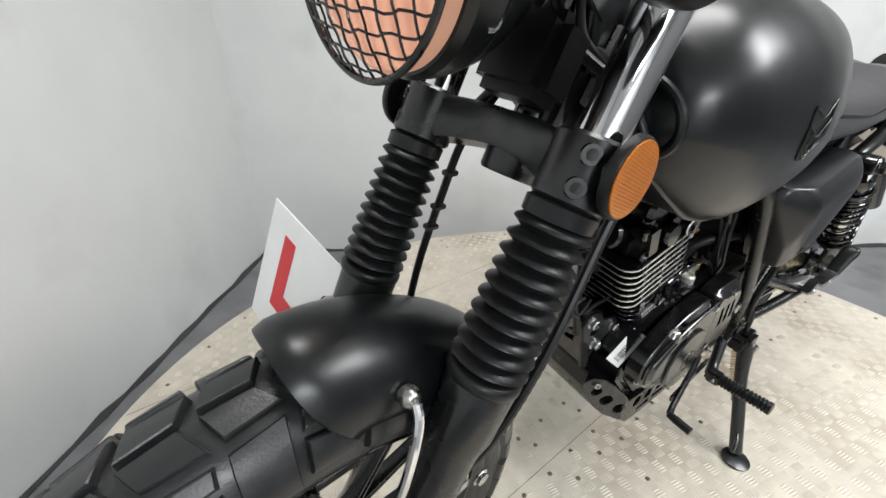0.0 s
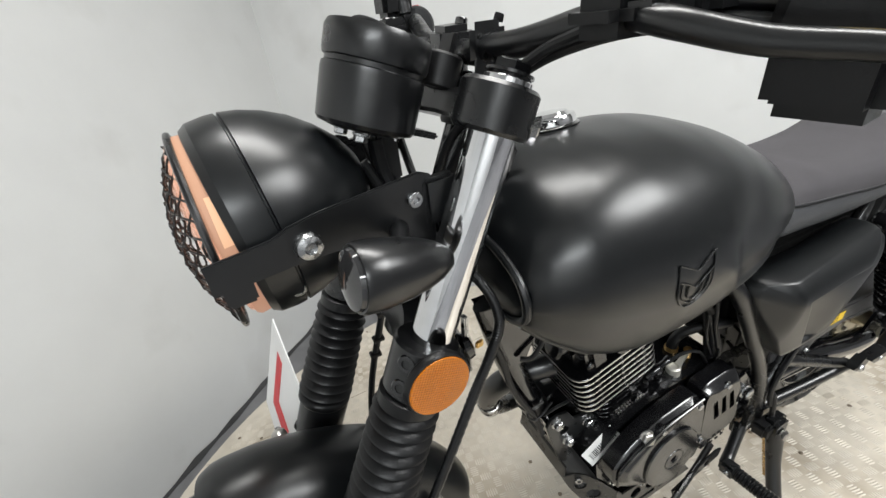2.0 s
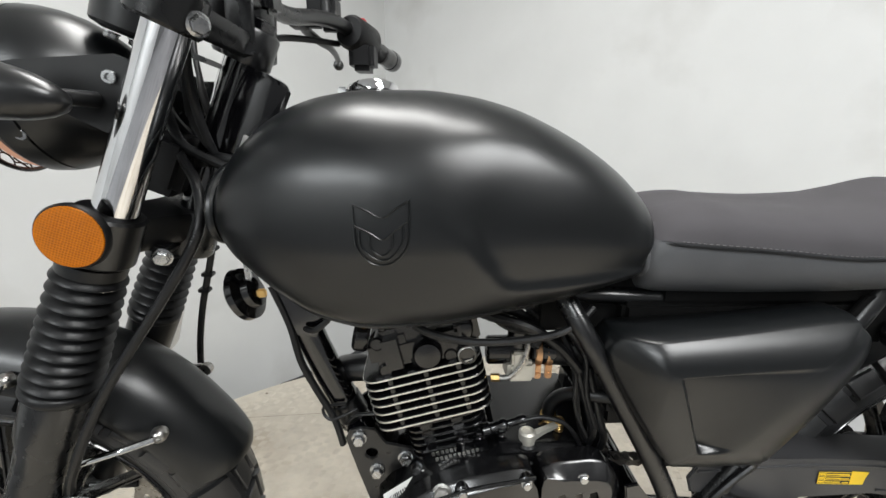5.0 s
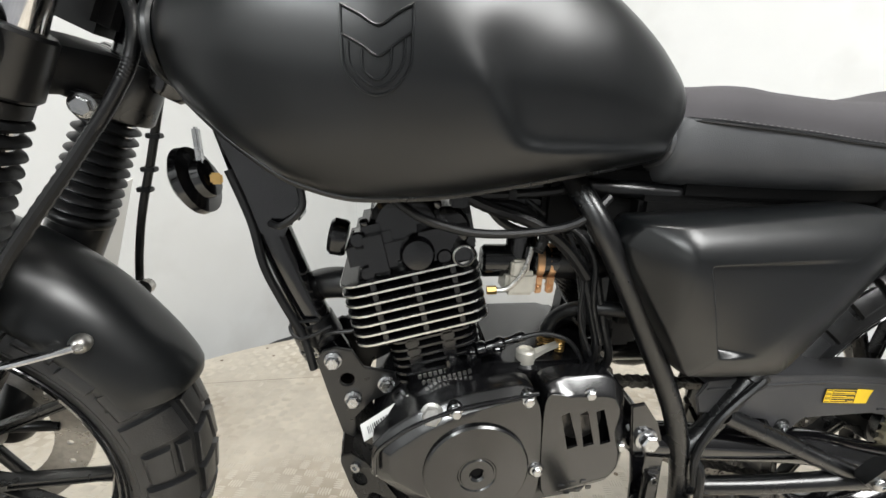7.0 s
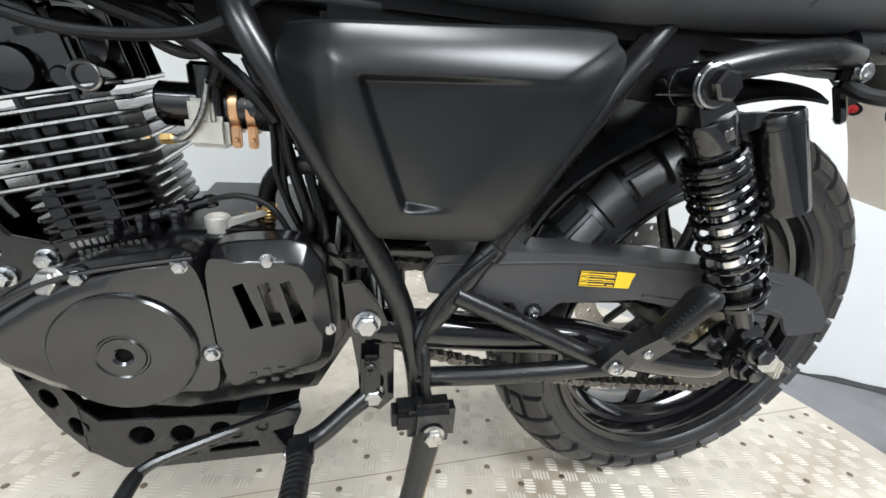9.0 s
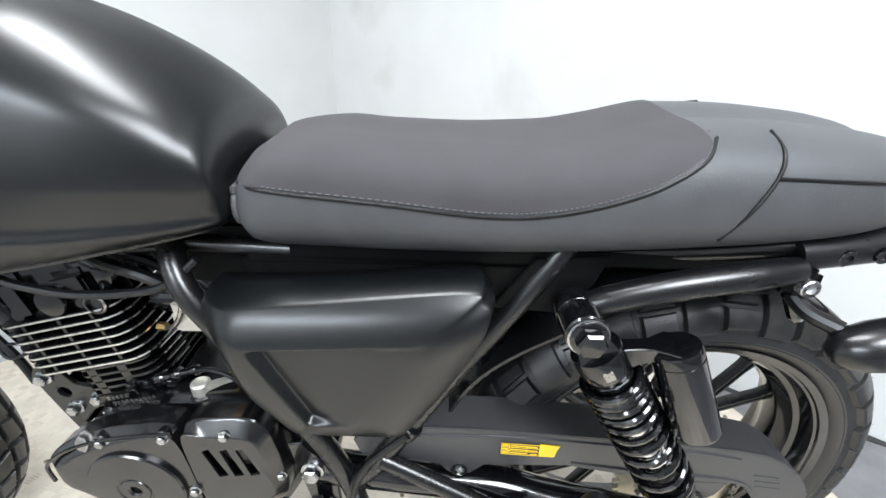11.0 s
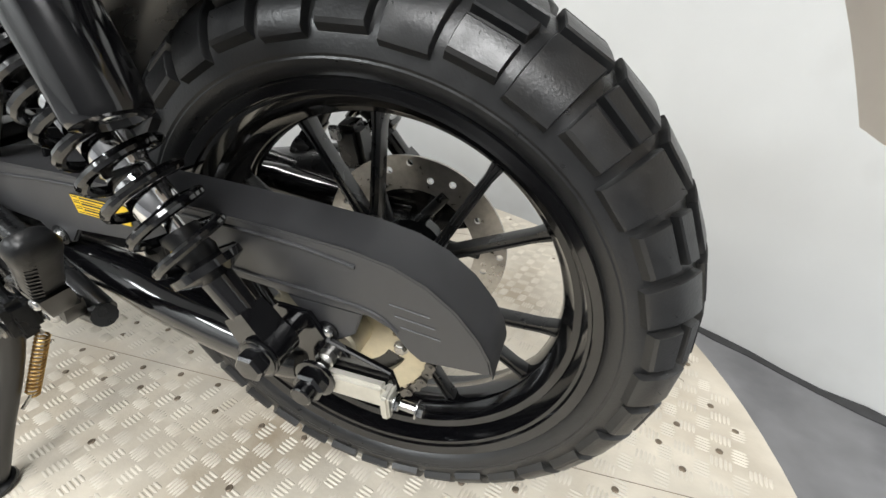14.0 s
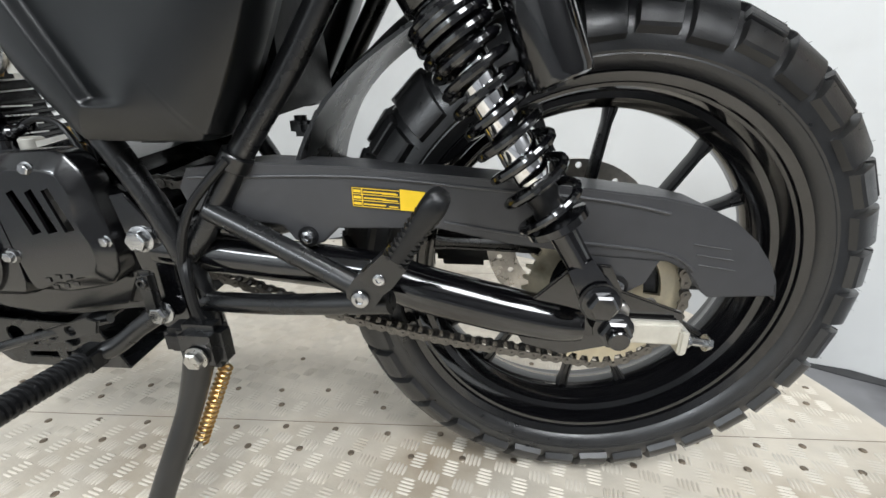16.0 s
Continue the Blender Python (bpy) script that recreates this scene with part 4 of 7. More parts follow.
for s in (-1, 1):
    part("main_tube", tube([(0.06, s * 0.06, 0.675), (0.083, s * 0.098, 0.626), (0.115, s * 0.105, 0.572), (0.167, s * 0.106, 0.480), (0.207, s * 0.106, 0.404), (0.228, s * 0.106, 0.345), (0.24, s * 0.106, 0.29), (0.245, s * 0.106, 0.235)], 0.0125, 14), M_SATIN, chassis)
    part("rear_tube", tube([(0.234, s * 0.106, 0.345), (0.264, s * 0.106, 0.380), (0.309, s * 0.103, 0.449), (0.36, s * 0.092, 0.52), (0.405, s * 0.09, 0.585), (0.448, s * 0.086, 0.648), (0.474, s * 0.076, 0.684)], 0.0125, 14), M_SATIN, chassis)
    part("rear_tube_collar", rod((0.300, s * 0.106, 0.436), (0.309, s * 0.106, 0.449), 0.0155, None, 14), M_SATIN, chassis)
    part("seat_rail", tube([(0.06, s * 0.066, 0.655), (0.2, s * 0.070, 0.649), (0.4, s * 0.074, 0.652), (0.58, s * 0.084, 0.662), (0.70, s * 0.090, 0.677)], 0.0095, 12), M_SATIN, chassis)
    part("peg_brace", tube([(0.272, s * 0.112, 0.395), (0.36, s * 0.125, 0.357), (0.447, s * 0.14, 0.320)], 0.011, 12), M_SATIN, chassis)
    part("peg_brace", tube([(0.238, s * 0.108, 0.292), (0.34, s * 0.125, 0.302), (0.455, s * 0.145, 0.321)], 0.011, 12), M_SATIN, chassis)
    part("grab_tube", tube([(0.452, s * 0.112, 0.606), (0.49, s * 0.118, 0.625), (0.55, s * 0.12, 0.643), (0.62, s * 0.117, 0.655), (0.665, s * 0.108, 0.657)], [0.011, 0.0135, 0.014, 0.014, 0.012], 14), M_SATIN, chassis, "curved black grab tube")
    tab = part("shock_mount", rod((0.468, s * 0.10, 0.612), (0.468, s * 0.125, 0.612), 0.02, None, 18), M_GLOSS, chassis)
    # gusset also takes the near-black that stands for shade
    part("gusset", plate([(0.39, 0.60), (0.43, 0.655), (0.50, 0.66), (0.49, 0.63), (0.46, 0.595)], -0.0945 if s < 0 else 0.0885, -0.0885 if s < 0 else 0.0945, 0.001), M_SHADE, chassis)
    sub = part("tail_bracket", tube([(0.665, s * 0.078, 0.683), (0.70, s * 0.076, 0.686), (0.757, s * 0.071, 0.692)], 0.0165, 18, 3), M_SATIN, chassis, "round black tail bracket with two socket bolts", raw=True)
    for bxx in (0.704, 0.735):
        part("bolt", bolt((bxx, s * 0.0895, 0.687 + (bxx - 0.704) * 0.1), (0, s, 0), 0.008, 0.004, "socket"), M_GLOSS, sub, raw=True)
pv = part("pivot_plate", plate([(0.158, 0.405), (0.175, 0.408), (0.196, 0.38), (0.212, 0.34), (0.215, 0.26), (0.20, 0.245), (0.178, 0.255), (0.175, 0.30), (0.165, 0.36)], -0.104, -0.098, 0.0015), M_GLOSS, chassis, "black steel pivot plate")
part("pivot_bolt", bolt((0.183, -0.104, 0.360), r=0.0115, h=0.012), M_ZINC, pv, "large zinc pivot bolt")
part("peg_bolt", bolt((0.191, -0.112, 0.278), r=0.0105, h=0.012), M_ZINC, pv, "large zinc bolt")

# engine front mount
mount = part("engine_mount", plate([(-0.207, 0.434), (-0.200, 0.447), (-0.186, 0.451), (-0.166, 0.447), (-0.152, 0.424), (-0.116, 0.415), (-0.107, 0.402), (-0.113, 0.390), (-0.144, 0.375), (-0.163, 0.353), (-0.163, 0.322), (-0.178, 0.330), (-0.192, 0.378)], -0.036, -0.031, 0.001, [(-0.172, 0.408, 0.009)]), M_SATIN, chassis, "drilled black engine mounting plate")
part("engine_mount_far", plate([(-0.207, 0.434), (-0.186, 0.451), (-0.166, 0.447), (-0.152, 0.424), (-0.112, 0.413), (-0.113, 0.393), (-0.144, 0.375), (-0.163, 0.322), (-0.178, 0.330)], 0.031, 0.036, 0.001), M_SATIN, chassis)
web_m = Matrix(((0.268, 0, -0.963, -0.204), (0, 1, 0, 0), (-0.963, 0, -0.268, 0.442), (0, 0, 0, 1)))
part("mount_front", tf(plate([(0.0, -0.031), (0.115, -0.031), (0.115, 0.031), (0.0, 0.031)], -0.002, 0.002, 0.001, [[(0.022, -0.020), (0.028, -0.006), (0.036, -0.004), (0.036, -0.018)], [(0.048, -0.020), (0.054, -0.006), (0.064, -0.004), (0.062, -0.018)]], axis="z"), web_m), M_GLOSS, mount, "slotted front web of the engine mount")
for p in ((-0.188, 0.435), (-0.125, 0.401), (-0.165, 0.381)):
    part("bolt", bolt((p[0], -0.036, p[1]), r=0.0085, h=0.009), M_ZINC, mount, "zinc hex bolt")

# ---- engine ----
engine = part("engine", plate([(-0.135, 0.31), (-0.14, 0.36), (-0.11, 0.395), (-0.06, 0.42), (0.045, 0.432), (0.13, 0.432), (0.165, 0.41), (0.17, 0.33), (0.13, 0.26), (0.0, 0.24), (-0.09, 0.255)], -0.085, 0.095, 0.012, seg=3), M_CASE, bike, "black air-cooled single-cylinder engine")
part("gearbox_top", plate([(-0.02, 0.42), (0.0, 0.445), (0.10, 0.447), (0.15, 0.432), (0.16, 0.40), (-0.02, 0.40)], -0.075, 0.075, 0.008), M_CASE, engine)
FR = [(-0.140, 0.360), (-0.139, 0.376), (-0.123, 0.393), (-0.093, 0.414), (-0.045, 0.432), (0.0395, 0.447), (0.0495, 0.290), (-0.026, 0.287), (-0.068, 0.290), (-0.098, 0.303), (-0.132, 0.330), (-0.139, 0.345)]
RE = [(0.0410, 0.4475), (0.110, 0.452), (0.128, 0.448), (0.143, 0.428), (0.153, 0.345), (0.149, 0.322), (0.136, 0.306), (0.0510, 0.290)]
SLOTS = [[(0.064, 0.410), (0.073, 0.414), (0.088, 0.370), (0.076, 0.366)], [(0.085, 0.411), (0.094, 0.415), (0.107, 0.371), (0.095, 0.368)], [(0.104, 0.413), (0.113, 0.416), (0.127, 0.373), (0.115, 0.370)]]


def shell_rings(outline, y_in, y_out, edge):
    """Rings of a cast cover: straight flank, rolled edge, then the flat face."""
    mid = Vector((sum(p[0] for p in outline) / len(outline), 0, sum(p[1] for p in outline) / len(outline)))
    dense = [Vector((x, 0, z)) for x, z in outline]
    for near in (0.12, 0.25, 0.25):
        cutp = []
        for i, p in enumerate(dense):
            q = dense[(i + 1) % len(dense)]
            cutp += [p.lerp(q, near), p.lerp(q, 1 - near)]
        dense = cutp
    rings = []
    for back, y in [(0.0, y_in), (0.0, y_out + edge)] + [(edge * b, y_out + edge * h) for b, h in ((0.06, 0.90), (0.20, 0.78), (1.05, 0.20), (1.20, 0.10), (1.32, 0.03), (1.42, 0.0))]:
        ring = []
        for p in dense:
            d = (p - mid)
            # no roll along the joint between the two covers
            keep = min(1.0, max(0.0, abs(p.x - (0.0405 + (0.4475 - p.z) * 0.0635)) - 0.002) / 0.014)
            ring.append((p.x - d.x / d.length * back * keep, y, p.z - d.z / d.length * back * keep))
        rings.append(ring)
    return rings, mid


rings, mid = shell_rings(FR, -0.083, -0.1205, 0.014)
face = [[(mid.x + (x - mid.x) * k, y - 0.0012 * (1 - k), mid.z + (z - mid.z) * k) for x, y, z in rings[-1]] for k in (0.8, 0.5, 0.2, 0.02)]
mag = part("magneto_cover", loft(rings + face), M_CASE, engine, "satin black left crankcase cover", angle=24)
rings, mid = shell_rings(RE, -0.083, -0.1203, 0.014)
spc = part("sprocket_cover", loft(rings, caps=False), M_CASE, engine, "black sprocket cover with three slanted slots", angle=24)
part("cover_face", plate([(x, z) for x, y, z in rings[-1]], -0.1203, -0.1170, 0.0, SLOTS), M_CASE, spc, angle=30)
# near-black sheet stands in for the shade behind the slots
part("slot_shade", rbox((0.095, -0.0855, 0.37), (0.09, 0.003, 0.13), 0.001), M_SHADE, spc)
part("drive_sprocket", lathe([(0.026, 0), (0.026, 0.006), (0.012, 0.007), (0.012, 0.014), (0.004, 0.014)], (0.098, -0.093, 0.388), (0.098, -0.2, 0.388), 20), M_CHAIN, spc)
part("round_boss", lathe([(0.0585, 0), (0.0585, 0.0045), (0.0565, 0.0065), (0.03, 0.0085), (0.022, 0.0088), (0.0205, 0.0075), (0.019, 0.0075), (0.018, 0.009), (0.009, 0.009), (0.0065, 0.007), (0.0062, 0.002)], (-0.027, -0.1195, 0.347), (-0.027, -0.3, 0.347), 48), M_CASE, mag, "round generator boss", angle=30)
# near-black floor of the boss hole, its shade put into the colour
part("inspection_plug", lathe([(0.006, 0), (0.006, 0.002)], (-0.027, -0.1215, 0.347), (-0.027, -0.3, 0.347), 12), M_SHADE, mag)
part("cover_rim", tube([(-0.136, -0.116, 0.345), (-0.135, -0.117, 0.372), (-0.119, -0.118, 0.389), (-0.09, -0.119, 0.408), (-0.043, -0.1195, 0.425), (0.036, -0.1195, 0.438)], 0.0022, 8, 5), M_CASE, mag)
for x, y, z, r in ((-0.052, -.115, .418, .0058), (0.025, -.117, .430, .0058), (-0.123, -.106, .366, .0058), (0.042, -.119, .342, .0056), (-0.133, -.10, .338, .005), (-0.072, -.105, .296, .005)):
    b = part("bolt_boss", lathe([(r * 1.7, -0.012), (r * 1.7, 0.0015), (r * 1.4, 0.003)], (x, y, z), (x, y - 1, z), 18), M_CASE, mag)
    part("bolt", bolt((x, y - 0.002, z), r=r, h=0.006), M_ZINC, b)
part("oil_plug", bolt((-0.076, -0.110, 0.411), (-0.25, -1, 0.3), r=0.0105, h=0.009), M_STEEL, mag, "worn steel oil plug")
for x, y, z, r in ((0.095, -.113, .434, .0058), (0.146, -.105, .358, .0055)):
    part("bolt", bolt((x, y - 0.004, z), r=r, h=0.006), M_ZINC, spc)
gear = []
for i, (gx, gz) in enumerate(((0.075, 0.316), (0.088, 0.320), (0.101, 0.321), (0.082, 0.308), (0.095, 0.310), (0.108, 0.313))):
    gear.append(rbox((gx, -0.1208, gz), (0.007, 0.0016, 0.005), 0.0005))
part("raised_marks", join(*gear), M_CASE, spc, "row of small raised cast marks")
mk = [rbox((-0.055 + 0.008 * i, -0.1212, 0.303 + 0.0012 * i), (0.006, 0.0016, 0.008), 0.0005) for i in range(6)]
part("raised_marks", join(*mk), M_CASE, mag, "row of small raised cast marks")
# code label on the slanted front shoulder
A, B, C, D = Vector((-0.1550, -0.0700, 0.3740)), Vector((-0.1490, -0.0905, 0.3690)), Vector((-0.0935, -0.0900, 0.4105)), Vector((-0.0990, -0.0695, 0.4155))
nrm = (B - A).cross(D - A).normalized()
if nrm.z < 0:
    nrm = -nrm
sheet = [A, B, C, D, A + nrm * 0.001, B + nrm * 0.001, C + nrm * 0.001, D + nrm * 0.001]
part("label_seat", loft([[q - nrm * 0.03 for q in (A, B, C, D)], [q - nrm * 0.0002 for q in (A, B, C, D)]]), M_CASE, mag, raw=True)
lab = part("barcode_label", (sheet, [[0, 1, 2, 3], [4, 5, 6, 7], [0, 1, 5, 4], [1, 2, 6, 5], [2, 3, 7, 6], [3, 0, 4, 7]]), M_WHITE_LABEL, mag, "white barcode label", raw=True)
bars_g = []
rng = random.Random(2)
f = 0.12
while f < 0.9:
    wd = rng.choice((0.012, 0.02, 0.03))
    q = [A.lerp(D, f).lerp(B.lerp(C, f), 0.35), A.lerp(D, f + wd).lerp(B.lerp(C, f + wd), 0.35), A.lerp(D, f + wd).lerp(B.lerp(C, f + wd), 0.78), A.lerp(D, f).lerp(B.lerp(C, f), 0.78)]
    bars_g.append(([p + nrm * 0.0013 for p in q], [[0, 1, 2, 3]]))
    f += wd + rng.choice((0.015, 0.025))
part("barcode", join(*bars_g), M_INK, lab, "black barcode bars", raw=True)
# cylinder, leaning forward
TILT = Matrix.Translation((-0.054, 0, 0.42)) @ Matrix.Rotation(radians(-13.5), 4, "Y")


def fin(h, x0, x1, w, t, material, edge):
    pts = []
    r = 0.022
    for cx, cy, a0 in ((x1 - r, w - r, 0), (x0 + r, w - r, 90), (x0 + r, -w + r, 180), (x1 - r, -w + r, 270)):
        for q in range(5):
            a = radians(a0 + q * 22.5)
            pts.append((cx + r * math.cos(a), cy + r * math.sin(a)))
    f1 = part("fin", tf(plate(pts, h, h + t, 0.0006, axis="z", seg=1), TILT), material, engine)
    if edge:
        part("fin_edge", tf(plate([(x * 1.006, y * 1.008) for x, y in pts], h + t * 0.3, h + t * 0.75, 0, axis="z"), TILT), M_ALU, f1, "bright machined fin edge")


for k in range(7):
    fin(0.068 + 0.0118 * k, -0.092, 0.064, 0.068, 0.0042, M_HEAD, True)
for k in range(6):
    fin(0.004 + 0.0105 * k, -0.060, 0.050, 0.056, 0.004, M_HEAD, False)
    if k > 1:
        part("fin_edge", tf(rbox((0.0504, -0.016, 0.006 + 0.0105 * k), (0.0012, 0.036, 0.0016), 0), TILT), M_ALU, engine, "bright machined fin edge")
# webs that tie the fins together
for x in (-0.056, -0.010, 0.032):
    part("fin_web", tf(rbox((x, -0.0625, 0.105), (0.006, 0.008, 0.078), 0.001), TILT), M_HEAD, engine)
for x in (-0.03, 0.012):
    part("fin_web", tf(rbox((x, -0.0530, 0.034), (0.016, 0.006, 0.058), 0.002), TILT), M_HEAD, engine)
part("barrel", tf(rbox((-0.008, 0, 0.06), (0.09, 0.09, 0.16), 0.02), TILT), M_HEAD, engine)
head = part("cylinder_head", tf(join(rbox((-0.012, 0, 0.167), (0.13, 0.115, 0.045), 0.012), rbox((-0.005, 0, 0.195), (0.10, 0.10, 0.04), 0.014), rbox((0.02, -0.045, 0.165), (0.05, 0.03, 0.05), 0.008), rbox((-0.045, -0.05, 0.17), (0.04, 0.03, 0.06), 0.01)), TILT), M_HEAD, engine, "black cast rocker cover")
part("tappet_cap", tf(lathe([(0.02, 0), (0.022, 0.004), (0.022, 0.016), (0.018, 0.02), (0.01, 0.021)], (-0.075, -0.02, 0.185), (-0.175, -0.02, 0.23), 12), TILT), M_HEAD, head)
part("cam_cover", tf(lathe([(0.019, 0), (0.019, 0.008), (0.016, 0.013), (0.006, 0.014)], (-0.002, -0.056, 0.160), (-0.002, -0.2, 0.160), 24), TILT), M_HEAD, head)
part("rocker_dome", tf(join(rod((-0.008, -0.052, 0.188), (-0.008, 0.052, 0.188), 0.040, None, 28), rod((0.036, -0.05, 0.176), (0.036, 0.05, 0.176), 0.026, None, 20)), TILT), M_HEAD, head, "rounded cast rocker housing", angle=40)
for k in range(4):
    part("rib", tf(rbox((0.056 + 0.004 * (k % 2), -0.03 + 0.02 * k, 0.172), (0.02, 0.004, 0.055), 0.0015), TILT), M_HEAD, head)
for x, z in ((-0.058, 0.150), (-0.060, 0.188), (0.026, 0.150)):
    part("stud_boss", tf(lathe([(0.009, -0.02), (0.009, 0.004), (0.007, 0.006)], (x, -0.056, z), (x, -1, z), 16), TILT), M_HEAD, head)
part("head_bolt", tf(join(lathe([(0.0125, -0.02), (0.0125, 0.003), (0.0105, 0.005), (0.0085, 0.005), (0.008, 0.002), (0.002, 0.002)], (0.046, -0.064, 0.148), (0.046, -1, 0.148), 24)), TILT), M_GLOSS, head, "round plug with a bright rim")
part("plug_rim", tf(lathe([(0.0125, 0.0032), (0.0116, 0.0046), (0.0108, 0.0050)], (0.046, -0.064, 0.148), (0.046, -1, 0.148), 24, False), TILT), M_STEEL, head)
for x, z in ((-0.05, 0.20), (0.03, 0.205)):
    part("cover_bolt", tf(bolt((x, -0.05, z), (0, -0.4, 1), r=0.005, h=0.006, kind="socket"), TILT), M_GLOSS, head)
num = [tf(rbox((-0.03 + 0.0062 * k + 0.003 * row, -0.0585, 0.012 - 0.009 * row), (0.004, 0.001, 0.0055), 0.0003), TILT) for row in range(2) for k in range(7 + 3 * row)]
part("stamped_pad", tf(rbox((0.0, -0.052, 0.008), (0.09, 0.012, 0.022), 0.002), TILT), M_HEAD, engine)
part("stamped_marks", join(*num), M_STEEL, engine, "stamped engine marks")
part("switch_stub", lathe([(0.006, 0), (0.0095, 0.003), (0.0095, 0.012), (0.0075, 0.014), (0.0075, 0.026), (0.0088, 0.028), (0.0088, 0.034), (0.0055, 0.037), (0.0055, 0.050), (0.0068, 0.052), (0.0068, 0.060), (0.004, 0.063)], (-0.020, -0.050, 0.452), (0.040, -0.052, 0.472), 16), M_GLOSS, engine, "black sensor plug")
for x, z in ((-0.026, 0.446), (0.004, 0.449), (-0.050, 0.440)):
    part("base_nut", join(rod((x, -0.058, z - 0.010), (x, -0.058, z + 0.006), 0.0065, None, 10), bolt((x, -0.058, z + 0.006), (0, 0, 1), 0.0055, 0.006)), M_GLOSS, engine)
arm = part("clutch_arm", join(lathe([(0.011, 0), (0.0115, 0.002), (0.0115, 0.016), (0.0095, 0.018), (0.0085, 0.0185), (0.0085, 0.015), (0.003, 0.015)], (0.040, -0.059, 0.440), (0.040, -0.059, 0.540), 20), loft([[(0.046, -0.066, 0.453), (0.046, -0.053, 0.453), (0.046, -0.053, 0.446), (0.046, -0.066, 0.446)], [(0.066, -0.058, 0.458), (0.066, -0.050, 0.458), (0.066, -0.050, 0.452), (0.066, -0.058, 0.452)], [(0.084, -0.054, 0.462), (0.084, -0.046, 0.462), (0.084, -0.046, 0.457), (0.084, -0.054, 0.457)]])), M_CAST, engine, "cast aluminium clutch arm")
part("arm_seal", lathe([(0.014, 0), (0.0145, 0.002), (0.012, 0.005)], (0.040, -0.059, 0.437), (0.040, -0.059, 0.5), 18), M_RUBBER, arm)
part("arm_spring", coil((0.086, -0.050, 0.450), (0.086, -0.050, 0.464), 0.0048, 0.0012, 4, 6, 10), M_BRASS, arm)
part("cable_nipple", bolt((0.086, -0.050, 0.464), (0, 0, 1), 0.006, 0.005), M_BRASS, arm)
# engine undertray with holes
SIDE_Y, BEND_X = 0.086, -0.100
SK = [(-0.100, 0.2625), (-0.0843, 0.2415), (0.066, 0.237), (0.097, 0.176), (-0.0527, 0.172), (-0.0724, 0.1762), (-0.094, 0.197), (-0.100, 0.2010)]
SK_HOLES = [(-0.0496, 0.2188, 0.0120), (-0.011, 0.2165, 0.0120), (0.028, 0.2175, 0.0115), [(-0.040, 0.193), (0.000, 0.195), (0.000, 0.187), (-0.040, 0.186)], [(0.014, 0.196), (0.064, 0.198), (0.066, 0.190), (0.014, 0.188)]]
CHEEK = [(-0.100, 0.2625), (-0.1091, 0.2742), (-0.1249, 0.2916), (-0.148, 0.312), (-0.166, 0.318), (-0.1803, 0.308), (-0.1803, 0.297), (-0.1699, 0.2731), (-0.1544, 0.2466), (-0.1345, 0.2237), (-0.1139, 0.2101), (-0.100, 0.2010)]
skid = part("skid_plate", plate(SK, -SIDE_Y, -SIDE_Y + 0.003, 0.0008, SK_HOLES), M_SATIN, bike, "drilled black bash plate under the engine")
part("far_side", plate(SK, SIDE_Y - 0.003, SIDE_Y, 0.0008, SK_HOLES), M_SATIN, skid)
for sg in (-1, 1):
    # the cheeks fold inward ahead of the engine
    fold = Matrix(((1, 0, 0, 0), (sg * 0.5, 1, 0, sg * (SIDE_Y - 0.5 * BEND_X - 0.0015)), (0, 0, 1, 0), (0, 0, 0, 1)))
    ck = part("cheek", tf(plate(CHEEK, -0.0015, 0.0015, 0.0006, [(-0.156, 0.2853, 0.0095), (-0.1348, 0.2599, 0.0115), (-0.1065, 0.2335, 0.0115)]), fold), M_SATIN, skid)
    part("bolt", bolt((-0.160, sg * 0.0565, 0.303), (-0.45, sg * 0.9, 0), r=0.0065, h=0.005, kind="socket"), M_ZINC, ck)
under = []
for x, z in ((-0.1780, 0.330), (-0.1803, 0.300), (-0.1699, 0.2731), (-0.1544, 0.2466), (-0.1345, 0.2237), (-0.1139, 0.2101), (-0.094, 0.197), (-0.0724, 0.1762), (-0.0527, 0.172), (0.097, 0.176)):
    w = SIDE_Y - max(0.0, 0.5 * (BEND_X - x)) - 0.0005
    under.append([(x, -w, z), (x, w, z), (x + 0.002, w, z + 0.0025), (x + 0.002, -w, z + 0.0025)])
part("belly", loft(under), M_SATIN, skid, angle=20)
part("crossbar", rbox((0.06, 0, 0.238), (0.03, 0.18, 0.006), 0.002), M_SATIN, skid)

# ---- intake, hoses, wiring ----
carb = part("carburettor", join(rod((-0.012, -0.01, 0.555), (0.03, -0.012, 0.556), 0.021, None, 18), rod((0.035, -0.015, 0.54), (0.035, -0.015, 0.595), 0.019, None, 16), rod((0.05, -0.015, 0.556), (0.085, -0.02, 0.558), 0.021, None, 18)), M_HEAD, bike, "small black carburettor with copper hose clamps")
part("float_bowl", join(rbox((0.033, -0.020, 0.533), (0.038, 0.042, 0.030), 0.005), rbox((0.030, -0.036, 0.552), (0.022, 0.012, 0.022), 0.003)), M_CAST, carb, "bare cast float bowl")
for x in (0.052, 0.067):
    part("hose_clamp", join(lathe([(0.0225, 0), (0.0238, 0.001), (0.0238, 0.0085), (0.0225, 0.0095)], (x, -0.015, 0.556), (x + 1, -0.02, 0.556), 24), rbox((x + 0.0048, -0.030, 0.530), (0.009, 0.008, 0.022), 0.0015), rod((x + 0.0048, -0.037, 0.527), (x + 0.0048, -0.020, 0.527), 0.0028, None, 8)), M_COPPER, carb, "copper hose clamp")
part("inlet_hose", tube([(0.08, -0.018, 0.557), (0.12, -0.03, 0.56), (0.16, -0.03, 0.565)], 0.022, 14), M_RUBBER, carb)
